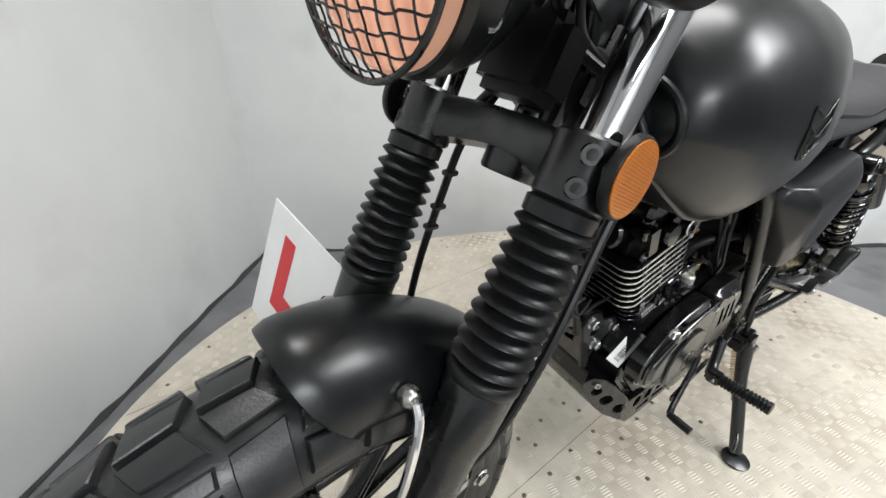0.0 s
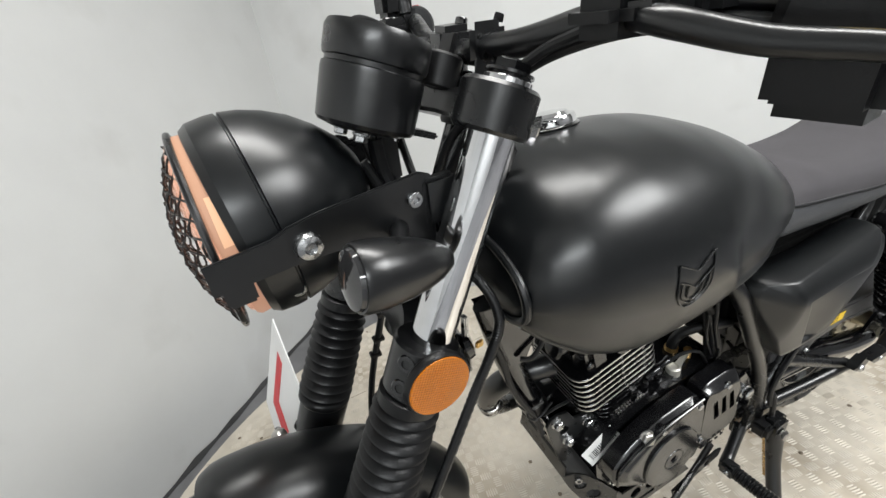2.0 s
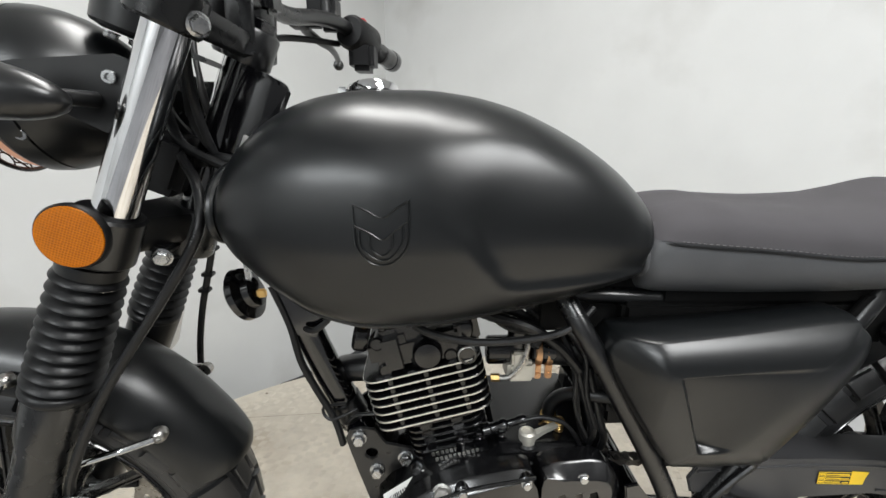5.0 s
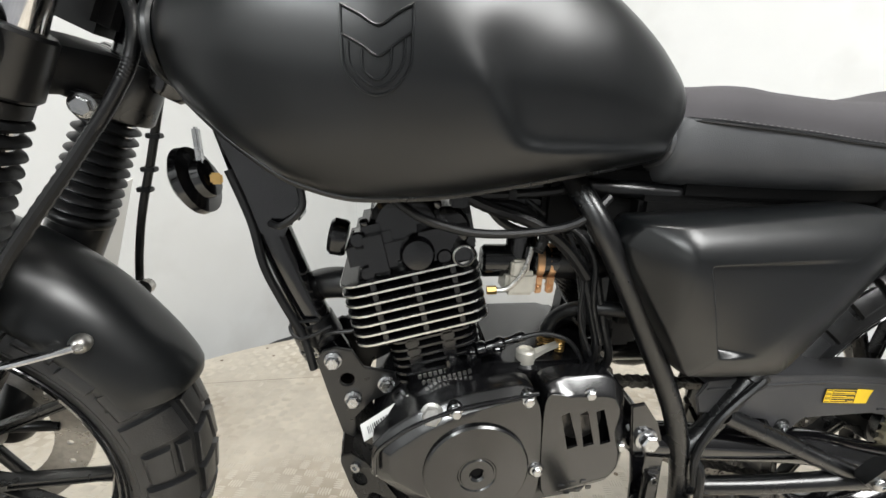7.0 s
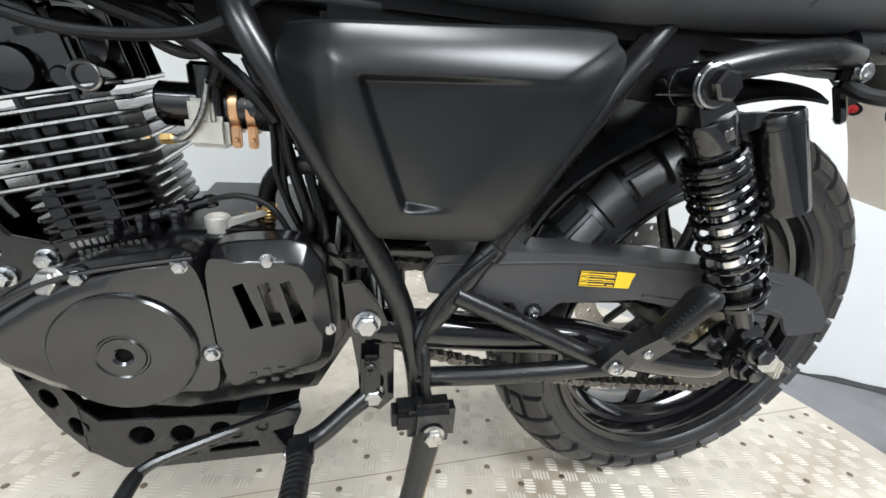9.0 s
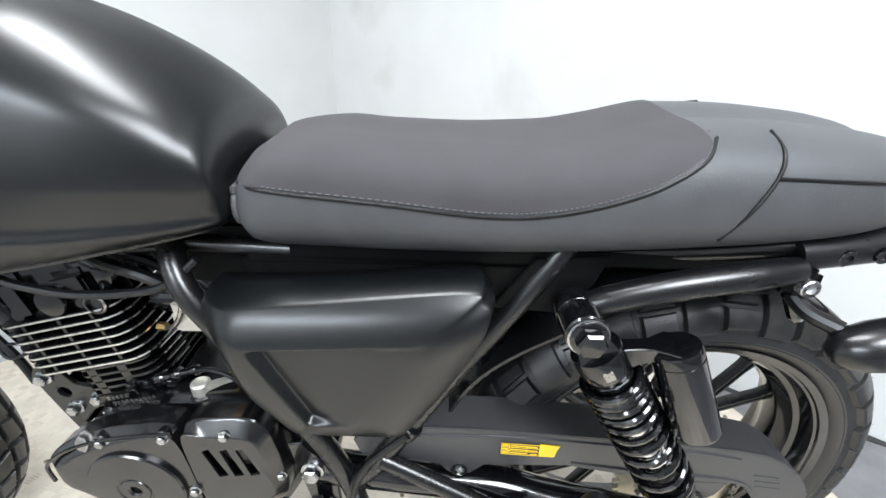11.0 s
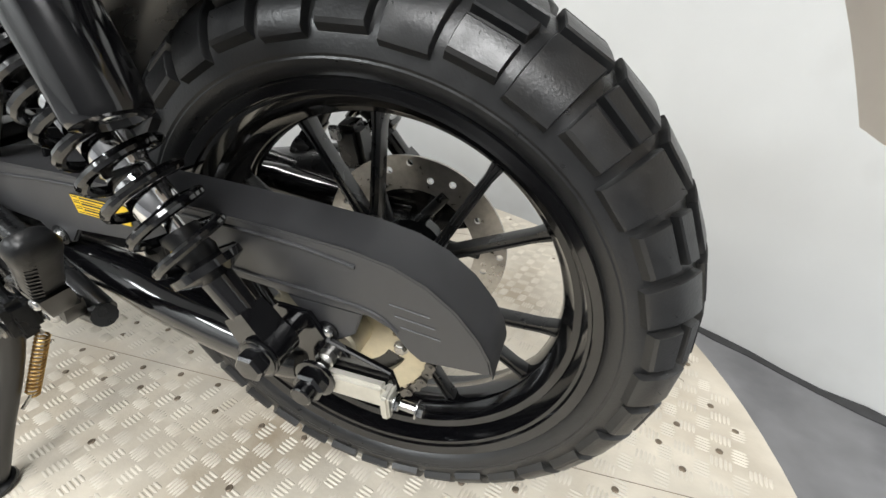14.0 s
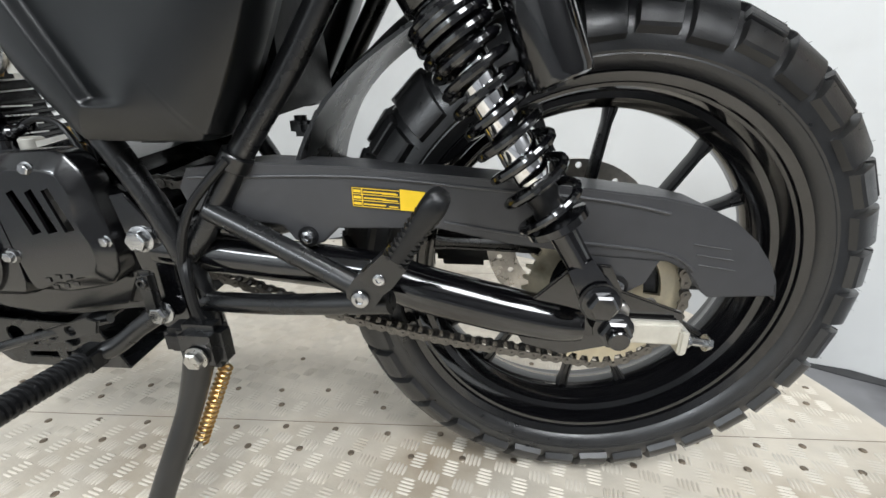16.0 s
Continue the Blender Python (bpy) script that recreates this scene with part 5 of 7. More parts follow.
part("vacuum_hose", tube([(-0.005, -0.035, 0.525), (0.015, -0.042, 0.528), (0.032, -0.045, 0.55), (0.040, -0.045, 0.58)], 0.0032, 8), M_STEEL, carb, "grey vacuum hose")
part("hose_joint", rod((-0.008, -0.035, 0.524), (0.004, -0.037, 0.525), 0.0055, None, 6), M_BRASS, carb)
part("filter_box", join(rbox((0.178, 0, 0.54), (0.084, 0.13, 0.12), 0.012), rbox((0.168, 0, 0.48), (0.05, 0.10, 0.06), 0.01)), M_PLASTIC, bike, "black ribbed air box behind the engine")
part("breather_hose", tube([(0.078, -0.026, 0.440), (0.079, -0.027, 0.468), (0.086, -0.032, 0.488), (0.100, -0.045, 0.503), (0.118, -0.060, 0.510), (0.150, -0.072, 0.512)], 0.0088, 14), M_RUBBER, bike, "black breather hose with spring clip")
part("hose_clip", join(coil((0.0782, -0.026, 0.449), (0.0786, -0.0265, 0.459), 0.0100, 0.0012, 3, 6, 12), rod((0.070, -0.036, 0.453), (0.060, -0.045, 0.456), 0.0012, None, 6)), M_BRASS, engine)
rect = part("rectifier", rbox((0.165, 0.05, 0.465), (0.080, 0.03, 0.09), 0.004, None), M_SATIN, bike, "finned black rectifier behind the engine")
for k in range(11):
    part("fin", rbox((0, 0, 0), (0.085, 0.024, 0.0020), 0.0004, Matrix.Translation((0.122 + 0.0055 * k, 0.030, 0.514 - 0.0085 * k)) @ Matrix.Rotation(radians(33), 4, "Y")), M_CASE, rect)
# added filler boxes, their black painting shade into the gap below the seat
part("under_seat_filler", join(rbox((0.30, 0, 0.622), (0.32, 0.17, 0.05), 0.006), rbox((0.115, 0, 0.640), (0.15, 0.13, 0.075), 0.006)), M_SHADE, bike, "black filler box for the shaded gap under the seat")
part("battery_box", rbox((0.265, 0, 0.555), (0.15, 0.15, 0.15), 0.008), M_PLASTIC, bike, "black plastic box under the seat")
WIRES = [
    ([(-0.20, -0.045, 0.652), (-0.155, -0.055, 0.641), (-0.085, -0.060, 0.640), (-0.02, -0.060, 0.640), (0.04, -0.062, 0.645), (0.09, -0.07, 0.655)], 0.0055, 0.0),
    ([(-0.06, -0.055, 0.645), (-0.02, -0.066, 0.628), (0.03, -0.07, 0.612), (0.07, -0.068, 0.585), (0.10, -0.066, 0.55)], 0.0065, 0.10),
    ([(-0.03, -0.045, 0.645), (0.0, -0.05, 0.61), (0.035, -0.052, 0.60), (0.06, -0.05, 0.625), (0.05, -0.045, 0.65)], 0.0050, 0.0),
    ([(0.02, -0.05, 0.64), (0.05, -0.058, 0.618), (0.085, -0.062, 0.60), (0.105, -0.07, 0.57), (0.11, -0.072, 0.52), (0.125, -0.074, 0.47)], 0.0035, 0.0),
    ([(0.075, -0.06, 0.60), (0.095, -0.066, 0.55), (0.098, -0.068, 0.50), (0.115, -0.072, 0.455)], 0.0028, 0.0),
    ([(-0.205, -0.026, 0.452), (-0.19, -0.034, 0.47), (-0.16, -0.036, 0.475), (-0.13, -0.03, 0.49)], 0.0025, 0.0),
    ([(-0.135, -0.085, 0.648), (-0.0998, -0.0971, 0.624), (-0.068, -0.096, 0.612), (-0.0342, -0.0954, 0.606), (0.0092, -0.0955, 0.607), (0.0529, -0.0962, 0.614), (0.0782, -0.0974, 0.627), (0.10, -0.09, 0.645)], 0.0046, 0.0),
    ([(-0.02, -0.05, 0.632), (0.02, -0.055, 0.625), (0.05, -0.05, 0.60), (0.045, -0.05, 0.575)], 0.006, 0.12),
    ([(0.0, -0.04, 0.63), (0.04, -0.05, 0.634), (0.08, -0.055, 0.61), (0.11, -0.06, 0.57)], 0.007, 0.12),
    ([(0.10, -0.06, 0.55), (0.115, -0.066, 0.50), (0.125, -0.066, 0.46), (0.12, -0.06, 0.43)], 0.006, 0.0),
    ([(0.115, -0.06, 0.55), (0.13, -0.066, 0.49), (0.14, -0.07, 0.45), (0.135, -0.06, 0.42)], 0.005, 0.0),
    ([(0.09, -0.05, 0.58), (0.10, -0.06, 0.53), (0.105, -0.065, 0.48), (0.12, -0.06, 0.44)], 0.004, 0.0),
    ([(-0.22, -0.03, 0.65), (-0.215, -0.035, 0.62), (-0.235, -0.038, 0.60), (-0.25, -0.03, 0.60)], 0.004, 0.0),
    ([(-0.205, -0.024, 0.482), (-0.236, -0.027, 0.478), (-0.225, -0.032, 0.462), (-0.19, -0.026, 0.474)], 0.0022, 0.0),
    ([(0.03, -0.055, 0.47), (0.06, -0.06, 0.478), (0.09, -0.066, 0.47), (0.11, -0.07, 0.44)], 0.003, 0.0),
    ([(0.23, -0.10, 0.35), (0.242, -0.125, 0.335), (0.246, -0.13, 0.29), (0.262, -0.125, 0.25)], 0.005, 0.0),
    ([(0.305, -0.12, 0.445), (0.26, -0.122, 0.40), (0.238, -0.122, 0.35), (0.24, -0.126, 0.31)], 0.0045, 0.0),
]
for pts, r, rg in WIRES:
    part("cable", tube(pts, r, 9, 12 if rg else 6, rg), M_RUBBER, bike, "black rubber cable")
for p, s, mm in (((-0.155, -0.055, 0.640), (0.022, 0.010, 0.009), M_BRASS), ((-0.085, -0.060, 0.640), (0.040, 0.012, 0.011), M_PLASTIC), ((-0.052, -0.062, 0.636), (0.018, 0.018, 0.018), M_HEAD), ((0.005, -0.058, 0.642), (0.012, 0.016, 0.012), M_PLASTIC)):
    part("connector", rbox(p, s, 0.002), mm, bike, "small wiring connector")

# exhaust
header = part("exhaust", tube([(-0.135, 0.0, 0.515), (-0.185, 0.01, 0.517), (-0.225, 0.03, 0.495), (-0.243, 0.055, 0.44), (-0.235, 0.08, 0.36), (-0.18, 0.105, 0.28), (-0.06, 0.125, 0.235), (0.12, 0.14, 0.24), (0.3, 0.155, 0.28)], 0.019, 16), M_SATIN, bike, "matt black exhaust header and silencer")
part("silencer", lathe([(0.02, 0), (0.035, 0.03), (0.042, 0.06), (0.042, 0.215), (0.036, 0.235), (0.02, 0.237)], (0.29, 0.155, 0.278), (0.75, 0.175, 0.345), 24), M_SATIN, header)
part("heat_wrap_clamp", coil((-0.238, 0.075, 0.375), (-0.225, 0.085, 0.335), 0.021, 0.0022, 5, 6, 16), M_STEEL, header)

# ---- gear lever, pegs, stand ----
gl = part("gear_lever", tube([(0.115, -0.105, 0.262), (0.06, -0.118, 0.25), (-0.01, -0.132, 0.232), (-0.03, -0.138, 0.222)], [0.006, 0.0055, 0.0055, 0.006], 10), M_SATIN, bike, "black gear lever with rubber tip")
part("lever_web", plate([(-0.005, 0.236), (0.105, 0.272), (0.118, 0.268), (0.112, 0.252), (0.0, 0.222)], -0.1235, -0.1195, 0.001, [(0.03, 0.240, 0.006), (0.055, 0.247, 0.006), (0.08, 0.254, 0.006)]), M_SATIN, gl)
part("gear_tip", tube([(-0.03, -0.136, 0.222), (-0.0315, -0.15, 0.222), (-0.033, -0.178, 0.221)], [0.006, 0.0075, 0.0075], 12, 3), M_RUBBER, gl)
pg = part("rider_peg", tube([(0.187, -0.112, 0.277), (0.165, -0.120, 0.262), (0.14, -0.128, 0.243), (0.122, -0.134, 0.236)], [0.012, 0.010, 0.010, 0.011], 12), M_SATIN, bike, "folding black footrest with ribbed rubber")
part("peg_clevis", rbox((0.119, -0.143, 0.236), (0.026, 0.03, 0.026), 0.005), M_SATIN, pg)
part("peg_pin", bolt((0.106, -0.145, 0.236), (-1, 0, 0), 0.005, 0.004, "dome"), M_ZINC, pg)
part("peg_rubber", lathe([(0.006, 0)] + [(r, 0.0062 * k + h) for k in range(13) for r, h in ((0.0098, 0.0), (0.0125, 0.0014), (0.0125, 0.0042), (0.0098, 0.0056))] + [(0.0125, 0.081), (0.0125, 0.088), (0.009, 0.089)], (0.119, -0.152, 0.236), (0.117, -0.252, 0.242), 18), M_RUBBER, pg, "ribbed rubber sleeve")
part("peg_link", join(rbox((0.188, -0.118, 0.30), (0.02, 0.01, 0.06), 0.004), bolt((0.187, -0.122, 0.318), r=0.006, h=0.004, kind="socket")), M_SATIN, pg)
for s in (-1, 1):
    g0, g1 = Vector((0.4685, s * 0.1765, 0.3765)), Vector((0.5056, s * 0.1832, 0.4299))
    along = (g1 - g0).normalized()
    side_w = Vector((along.z, 0, -along.x))
    out_y = Vector((0, s, 0))
    foot = Vector((0.436, s * 0.160, 0.338))
    pp = part("pillion_peg", join(loft([[foot + side_w * a + out_y * b + along * h for a, b in ((-w, -t), (w, -t), (w, t), (-w, t))] for h, w, t in ((-0.012, 0.010, 0.006), (-0.004, 0.014, 0.0085), (0.010, 0.014, 0.0085), (0.022, 0.012, 0.008))]), loft([[c + side_w * a + out_y * b for a, b in ((-w, -0.010), (w, -0.010), (w, 0.012), (-w, 0.012))] for c, w in ((foot.lerp(g0, 0.35), 0.0115), (foot.lerp(g0, 0.6), 0.013), (g0 + along * 0.004, 0.011))])), M_SATIN, bike, "folded black pillion footrest", raw=False)
    rows_p = []
    for h, k in ((0.0, 0.80), (0.010, 0.90), (0.030, 0.96), (0.045, 1.04), (0.052, 1.12), (0.060, 1.10), (0.066, 0.92), (0.070, 0.6)):
        rows_p.append([g0 + along * h + side_w * (0.0092 * k * math.copysign(abs(math.cos(a)) ** 0.6, math.cos(a))) + out_y * (0.0140 * k * math.copysign(abs(math.sin(a)) ** 0.6, math.sin(a))) for a in [2 * math.pi * q / 24 for q in range(24)]])
    part("peg_rubber", loft(rows_p), M_RUBBER, pp, "rounded rubber sleeve", angle=60)
    for q in range(10):
        c = g0 + along * (0.004 + 0.0050 * q)
        for e in (-1, 1):
            part("rib", loft([[c + side_w * e * u + along * v + out_y * 0.006 for u, v in ((0.0070, -0.0016), (0.0104, -0.0010), (0.0104, 0.0010), (0.0070, 0.0016))], [c + side_w * e * u + along * v + out_y * 0.0125 for u, v in ((0.0045, -0.0016), (0.0080, -0.0010), (0.0080, 0.0010), (0.0045, 0.0016))]]), M_RUBBER, pp)
    part("bolt", bolt(foot + out_y * 0.0085 - along * 0.002, out_y, 0.0085, 0.005, "dome"), M_ZINC, pp)
    part("pin", bolt(foot.lerp(g0, 0.62) + out_y * 0.012, out_y, 0.0055, 0.003, "dome"), M_ZINC, pp)
stand = part("side_stand", join(tube([(0.250, -0.142, 0.252), (0.235, -0.160, 0.19), (0.21, -0.193, 0.11), (0.190, -0.222, 0.037)], [0.016, 0.0125, 0.0125, 0.0125], 14), rbox((0.252, -0.135, 0.258), (0.05, 0.03, 0.05), 0.008)), M_SATIN, bike, "black side stand with a coil spring")
part("stand_foot", lathe([(0.026, 0), (0.028, 0.002), (0.027, 0.006), (0.014, 0.010)], (0.183, -0.229, 0.0225), (0.183, -0.327, 1.0), 20), M_SATIN, stand)
part("pivot_bolt", bolt((0.252, -0.152, 0.251), r=0.010, h=0.009), M_STEEL, stand)
part("stand_prong", tube([(0.205, -0.20, 0.09), (0.18, -0.215, 0.075), (0.145, -0.222, 0.072)], 0.0035, 8), M_SATIN, stand)
part("stand_spring", coil((0.262, -0.125, 0.225), (0.236, -0.158, 0.145), 0.0065, 0.0016, 16, 6, 10), M_BRASS, stand, "brassy coil spring")
part("spring_hook", rod((0.236, -0.158, 0.145), (0.222, -0.17, 0.125), 0.0022), M_STEEL, stand)
part("spring_hook", rod((0.262, -0.125, 0.225), (0.262, -0.13, 0.25), 0.0022), M_STEEL, stand)
part("stand_switch", rbox((0.225, -0.13, 0.262), (0.03, 0.03, 0.028), 0.006), M_PLASTIC, stand)

# ---- swingarm, chain drive ----
swing = part("swingarm", tube([(0.19, -0.085, 0.345), (0.3, -0.09, 0.337), (0.42, -0.096, 0.328), (0.48, -0.10, 0.313), (0.55, -0.103, 0.298), (0.61, -0.105, 0.288), (0.635, -0.105, 0.286)], [0.022, 0.022, 0.023, 0.024, 0.024, 0.022, 0.018], 18), M_GLOSS, bike, "gloss black tubular swingarm")
part("far_arm", tube([(0.19, 0.085, 0.345), (0.3, 0.09, 0.337), (0.42, 0.098, 0.328), (0.48, 0.105, 0.313), (0.55, 0.108, 0.298), (0.635, 0.11, 0.286)], 0.022, 16), M_GLOSS, swing)
part("pivot_tube", rod((0.185, -0.09, 0.352), (0.185, 0.09, 0.352), 0.022, None, 18), M_GLOSS, swing)
for s in (-1, 1):
    y0, y1 = (-0.112, -0.106) if s < 0 else (0.106, 0.112)
    part("axle_plate", plate([(0.585, 0.312), (0.625, 0.352), (0.655, 0.35), (0.668, 0.325), (0.725, 0.305), (0.73, 0.285), (0.70, 0.275), (0.62, 0.252), (0.58, 0.262), (0.565, 0.285)], y0, y1, 0.0015), M_GLOSS, swing)
    part("shock_stub", rod((0.637, s * 0.105, 0.334), (0.637, s * 0.148, 0.334), 0.010, None, 14), M_GLOSS, swing)
    adj = part("chain_adjuster", join(rbox((0.688, s * 0.119, 0.288), (0.07, 0.010, 0.024), 0.003), rbox((0.724, s * 0.117, 0.281), (0.008, 0.022, 0.026), 0.002)), M_CAST, swing, "zinc-plated chain adjuster block")
    part("adjuster_bolt", join(rod((0.722, s * 0.117, 0.280), (0.752, s * 0.116, 0.276), 0.0042, None, 10), bolt((0.748, s * 0.116, 0.277), (1, 0, -0.13), 0.0065, 0.006), bolt((0.729, s * 0.117, 0.279), (1, 0, -0.13), 0.0068, 0.005)), M_ZINC, adj)
    part("axle_nut", join(bolt((0.66, s * 0.124, 0.292), (0, s, 0), 0.015, 0.014), rod((0.66, s * 0.13, 0.292), (0.66, s * 0.147, 0.292), 0.0095)), M_GLOSS, swing, "capped black axle nut")
    part("axle_washer", lathe([(0.018, 0), (0.018, 0.003)], (0.66, s * 0.1225, 0.292), (0.66, s * 1.2, 0.292), 20), M_ZINC, swing)
part("axle", rod((0.66, -0.12, 0.298), (0.66, 0.12, 0.298), 0.0085), M_STEEL, rear_wheel)
# rear sprocket with teeth and lightening holes
NT, RS = 42, 0.085
teeth = []
for k in range(NT):
    a = 2 * math.pi * k / NT
    for da, rr in ((-0.035, RS - 0.006), (-0.012, RS + 0.001), (0.012, RS + 0.001), (0.035, RS - 0.006)):
        teeth.append((rr * math.cos(a + da), rr * math.sin(a + da)))
cut = []
for k in range(5):
    a = radians(20 + 72 * k)
    cut.append([(0.058 * math.cos(a + q) if i < 6 else 0.040 * math.cos(a + q), 0.058 * math.sin(a + q) if i < 6 else 0.040 * math.sin(a + q)) for i, q in enumerate([-0.42, -0.25, -0.08, 0.08, 0.25, 0.42, 0.4, 0.2, 0, -0.2, -0.4])])
part("sprocket", tf(plate(teeth, -0.067, -0.061, 0, cut), Matrix.Translation((REAR[0], 0, REAR[1]))), M_SPROCKET, rear_wheel, "zinc-plated rear sprocket")
part("sprocket_carrier", ring_shape(*REAR, [(-0.060, 0.02), (-0.060, 0.062), (-0.05, 0.066), (-0.035, 0.05), (-0.035, 0.02)], 32, True), M_SATIN, rear_wheel)
part("spacer", rod((0.66, -0.10, 0.298), (0.66, -0.066, 0.298), 0.02, None, 18), M_SPROCKET, rear_wheel)
for k in range(5):
    a = radians(56 + 72 * k)
    part("sprocket_bolt", bolt((REAR[0] + 0.05 * math.cos(a), -0.067, REAR[1] + 0.05 * math.sin(a)), r=0.006, h=0.006), M_STEEL, rear_wheel)
# chain: lower run, wrap, upper run
CY = -0.064
fx, fz, fr = 0.098, 0.388, 0.03
cxr, czr, cr = REAR[0], REAR[1], RS
low_a, low_b = Vector((fx + 0.012, CY, fz - fr - 0.006)), Vector((cxr - 0.028, CY, czr - cr + 0.003))
run = [low_a.lerp(low_b, q / 60) - Vector((0, 0, 0.026 * math.sin(math.pi * q / 60))) for q in range(61)]
run += [Vector((cxr + cr * math.cos(a), CY, czr + cr * math.sin(a))) for a in np.linspace(radians(-108), radians(100), 60)]
up_b = Vector((fx + 0.006, CY, fz + fr))
run += [run[-1].lerp(up_b, q / 60) for q in range(1, 61)]
# resample at the link pitch
line, acc = [run[0]], 0.0
for a, b in zip(run, run[1:]):
    seg = (b - a).length
    while acc + seg >= 0.0127:
        f = (0.0127 - acc) / seg
        a = a.lerp(b, f)
        line.append(a)
        seg = (b - a).length
        acc = 0.0
    acc += seg


def link_outline(L, r=0.0054, waist=0.0038):
    out = []
    for k in range(7):
        a = math.pi / 2 + math.pi * k / 6
        out.append((r * math.cos(a), r * math.sin(a)))
    out.append((L / 2, -waist))
    for k in range(7):
        a = -math.pi / 2 + math.pi * k / 6
        out.append((L + r * math.cos(a), r * math.sin(a)))
    out.append((L / 2, waist))
    return out


line = [warp(p) for p in line]
chain = part("drive_chain", rod(line[0] + Vector((0, 0.004, 0)), line[0] - Vector((0, 0.004, 0)), 0.004), M_CHAIN, swing, "oily steel roller chain", raw=True)
ol = join(*[plate(link_outline(0.0127), y, y + 0.0013, 0) for y in (-0.0075, 0.0062)], *[rod((q, -0.0088, 0), (q, 0.0088, 0), 0.0019, None, 6) for q in (0, 0.0127)])
il = join(*[plate(link_outline(0.0127, 0.0052), y, y + 0.0013, 0) for y in (-0.0058, 0.0045)], *[rod((q, -0.0045, 0), (q, 0.0045, 0), 0.004, None, 8) for q in (0, 0.0127)])
shared = {}
for i in range(len(line) - 1):
    d = (line[i + 1] - line[i]).normalized()
    m = Matrix(((d.x, 0, -d.z, line[i].x), (0, 1, 0, line[i].y), (d.z, 0, d.x, line[i].z), (0, 0, 0, 1)))
    key = "outer" if i % 2 else "inner"
    if key not in shared:
        ob = part("link", ol if key == "outer" else il, M_CHAIN, chain, m=m, raw=True)
        shared[key] = ob.data
    else:
        ob = new("link", shared[key])
        ob.parent = chain
        ob.matrix_basis = m
# chain guard
GUARD = [(0.245, 0.393), (0.238, 0.415), (0.250, 0.434), (0.314, 0.440), (0.413, 0.437), (0.533, 0.428), (0.632, 0.420), (0.690, 0.413), (0.722, 0.405), (0.745, 0.393), (0.765, 0.375), (0.780, 0.354), (0.788, 0.337), (0.791, 0.322), (0.738, 0.318), (0.729, 0.326), (0.716, 0.345), (0.700, 0.353), (0.640, 0.357), (0.560, 0.366), (0.496, 0.379), (0.396, 0.377), (0.380, 0.362), (0.364, 0.357), (0.350, 0.364), (0.340, 0.378), (0.298, 0.384)]
def tail_on(x):
    """The guard runs out a little longer behind the axle."""
    return x + max(0.0, x - 0.64) * 0.10


GUARD = [(tail_on(x), z) for x, z in GUARD]
guard = part("chain_guard", plate(GUARD, -0.104, -0.099, 0.0018), M_MOULDED, bike, "black plastic chain guard")
part("guard_top", loft([[(tail_on(x), -0.1035, z), (tail_on(x), -0.1035, z - 0.004), (tail_on(x), -0.052, z - 0.004), (tail_on(x), -0.052, z)] for x, z in ((0.25, 0.434), (0.314, 0.440), (0.413, 0.437), (0.533, 0.428), (0.632, 0.420), (0.690, 0.413), (0.722, 0.405), (0.745, 0.393), (0.765, 0.375), (0.780, 0.354), (0.788, 0.337), (0.791, 0.322))]), M_MOULDED, guard)
part("guard_rib", tube([(0.25, -0.1043, 0.425), (0.41, -0.1043, 0.428), (0.53, -0.1043, 0.419), (0.64, -0.1043, 0.41), (0.70, -0.1043, 0.399)], 0.0016, 8), M_MOULDED, guard)
part("guard_rib", tube([(0.50, -0.1043, 0.386), (0.6, -0.1043, 0.372), (0.70, -0.1043, 0.362), (0.73, -0.1043, 0.345)], 0.0016, 8), M_MOULDED, guard)
for k in range(3):
    part("guard_mark", tube([(0.725 + 0.004 * k, -0.1042, 0.371 - 0.010 * k), (0.757 + 0.004 * k, -0.1042, 0.3665 - 0.010 * k)], 0.0008, 6, 0), M_MOULDED, guard)
for x, z in ((0.365, 0.368), (0.664, 0.327)):
    part("washer_boss", lathe([(0.0105, -0.004), (0.0105, 0.001)], (x, -0.104, z), (x, -1, z), 18), M_PLASTIC, guard)
    part("bolt", bolt((x, -0.105, z), r=0.007, h=0.005, kind="dome"), M_ZINC, guard, "bright socket bolt")
part("rear_tab", plate([(0.63, 0.358), (0.70, 0.354), (0.69, 0.33), (0.672, 0.318), (0.655, 0.318), (0.645, 0.335)], -0.103, -0.0995, 0.001), M_MOULDED, guard)
yl = part("warning_label", plate([(0.413, 0.400), (0.413, 0.419), (0.459, 0.417), (0.459, 0.397)], -0.1052, -0.1046, 0), M_INK, guard, "black and yellow warning label")
part("yellow_block", plate([(0.459, 0.397), (0.459, 0.417), (0.483, 0.4145), (0.480, 0.407), (0.478, 0.396)], -0.1054, -0.1046, 0), M_YELLOW, yl)
def label_bar(x0, x1, f0, f1):
    """A yellow mark on the label, between two heights of its slanting sheet."""
    zs = [0.400 + (x - 0.413) * -0.065 + 0.019 * f for f in (f0, f1) for x in (x0, x1)]
    part("text_bar", plate([(x0, zs[0]), (x0, zs[2]), (x1, zs[3]), (x1, zs[1])], -0.1056, -0.105, 0), M_YELLOW, yl)


for f in (0.02, 0.33, 0.64, 0.94):
    label_bar(0.4136, 0.4585, f, f + 0.035)
for x in (0.4136, 0.4228):
    label_bar(x, x + 0.0008, 0.02, 0.97)
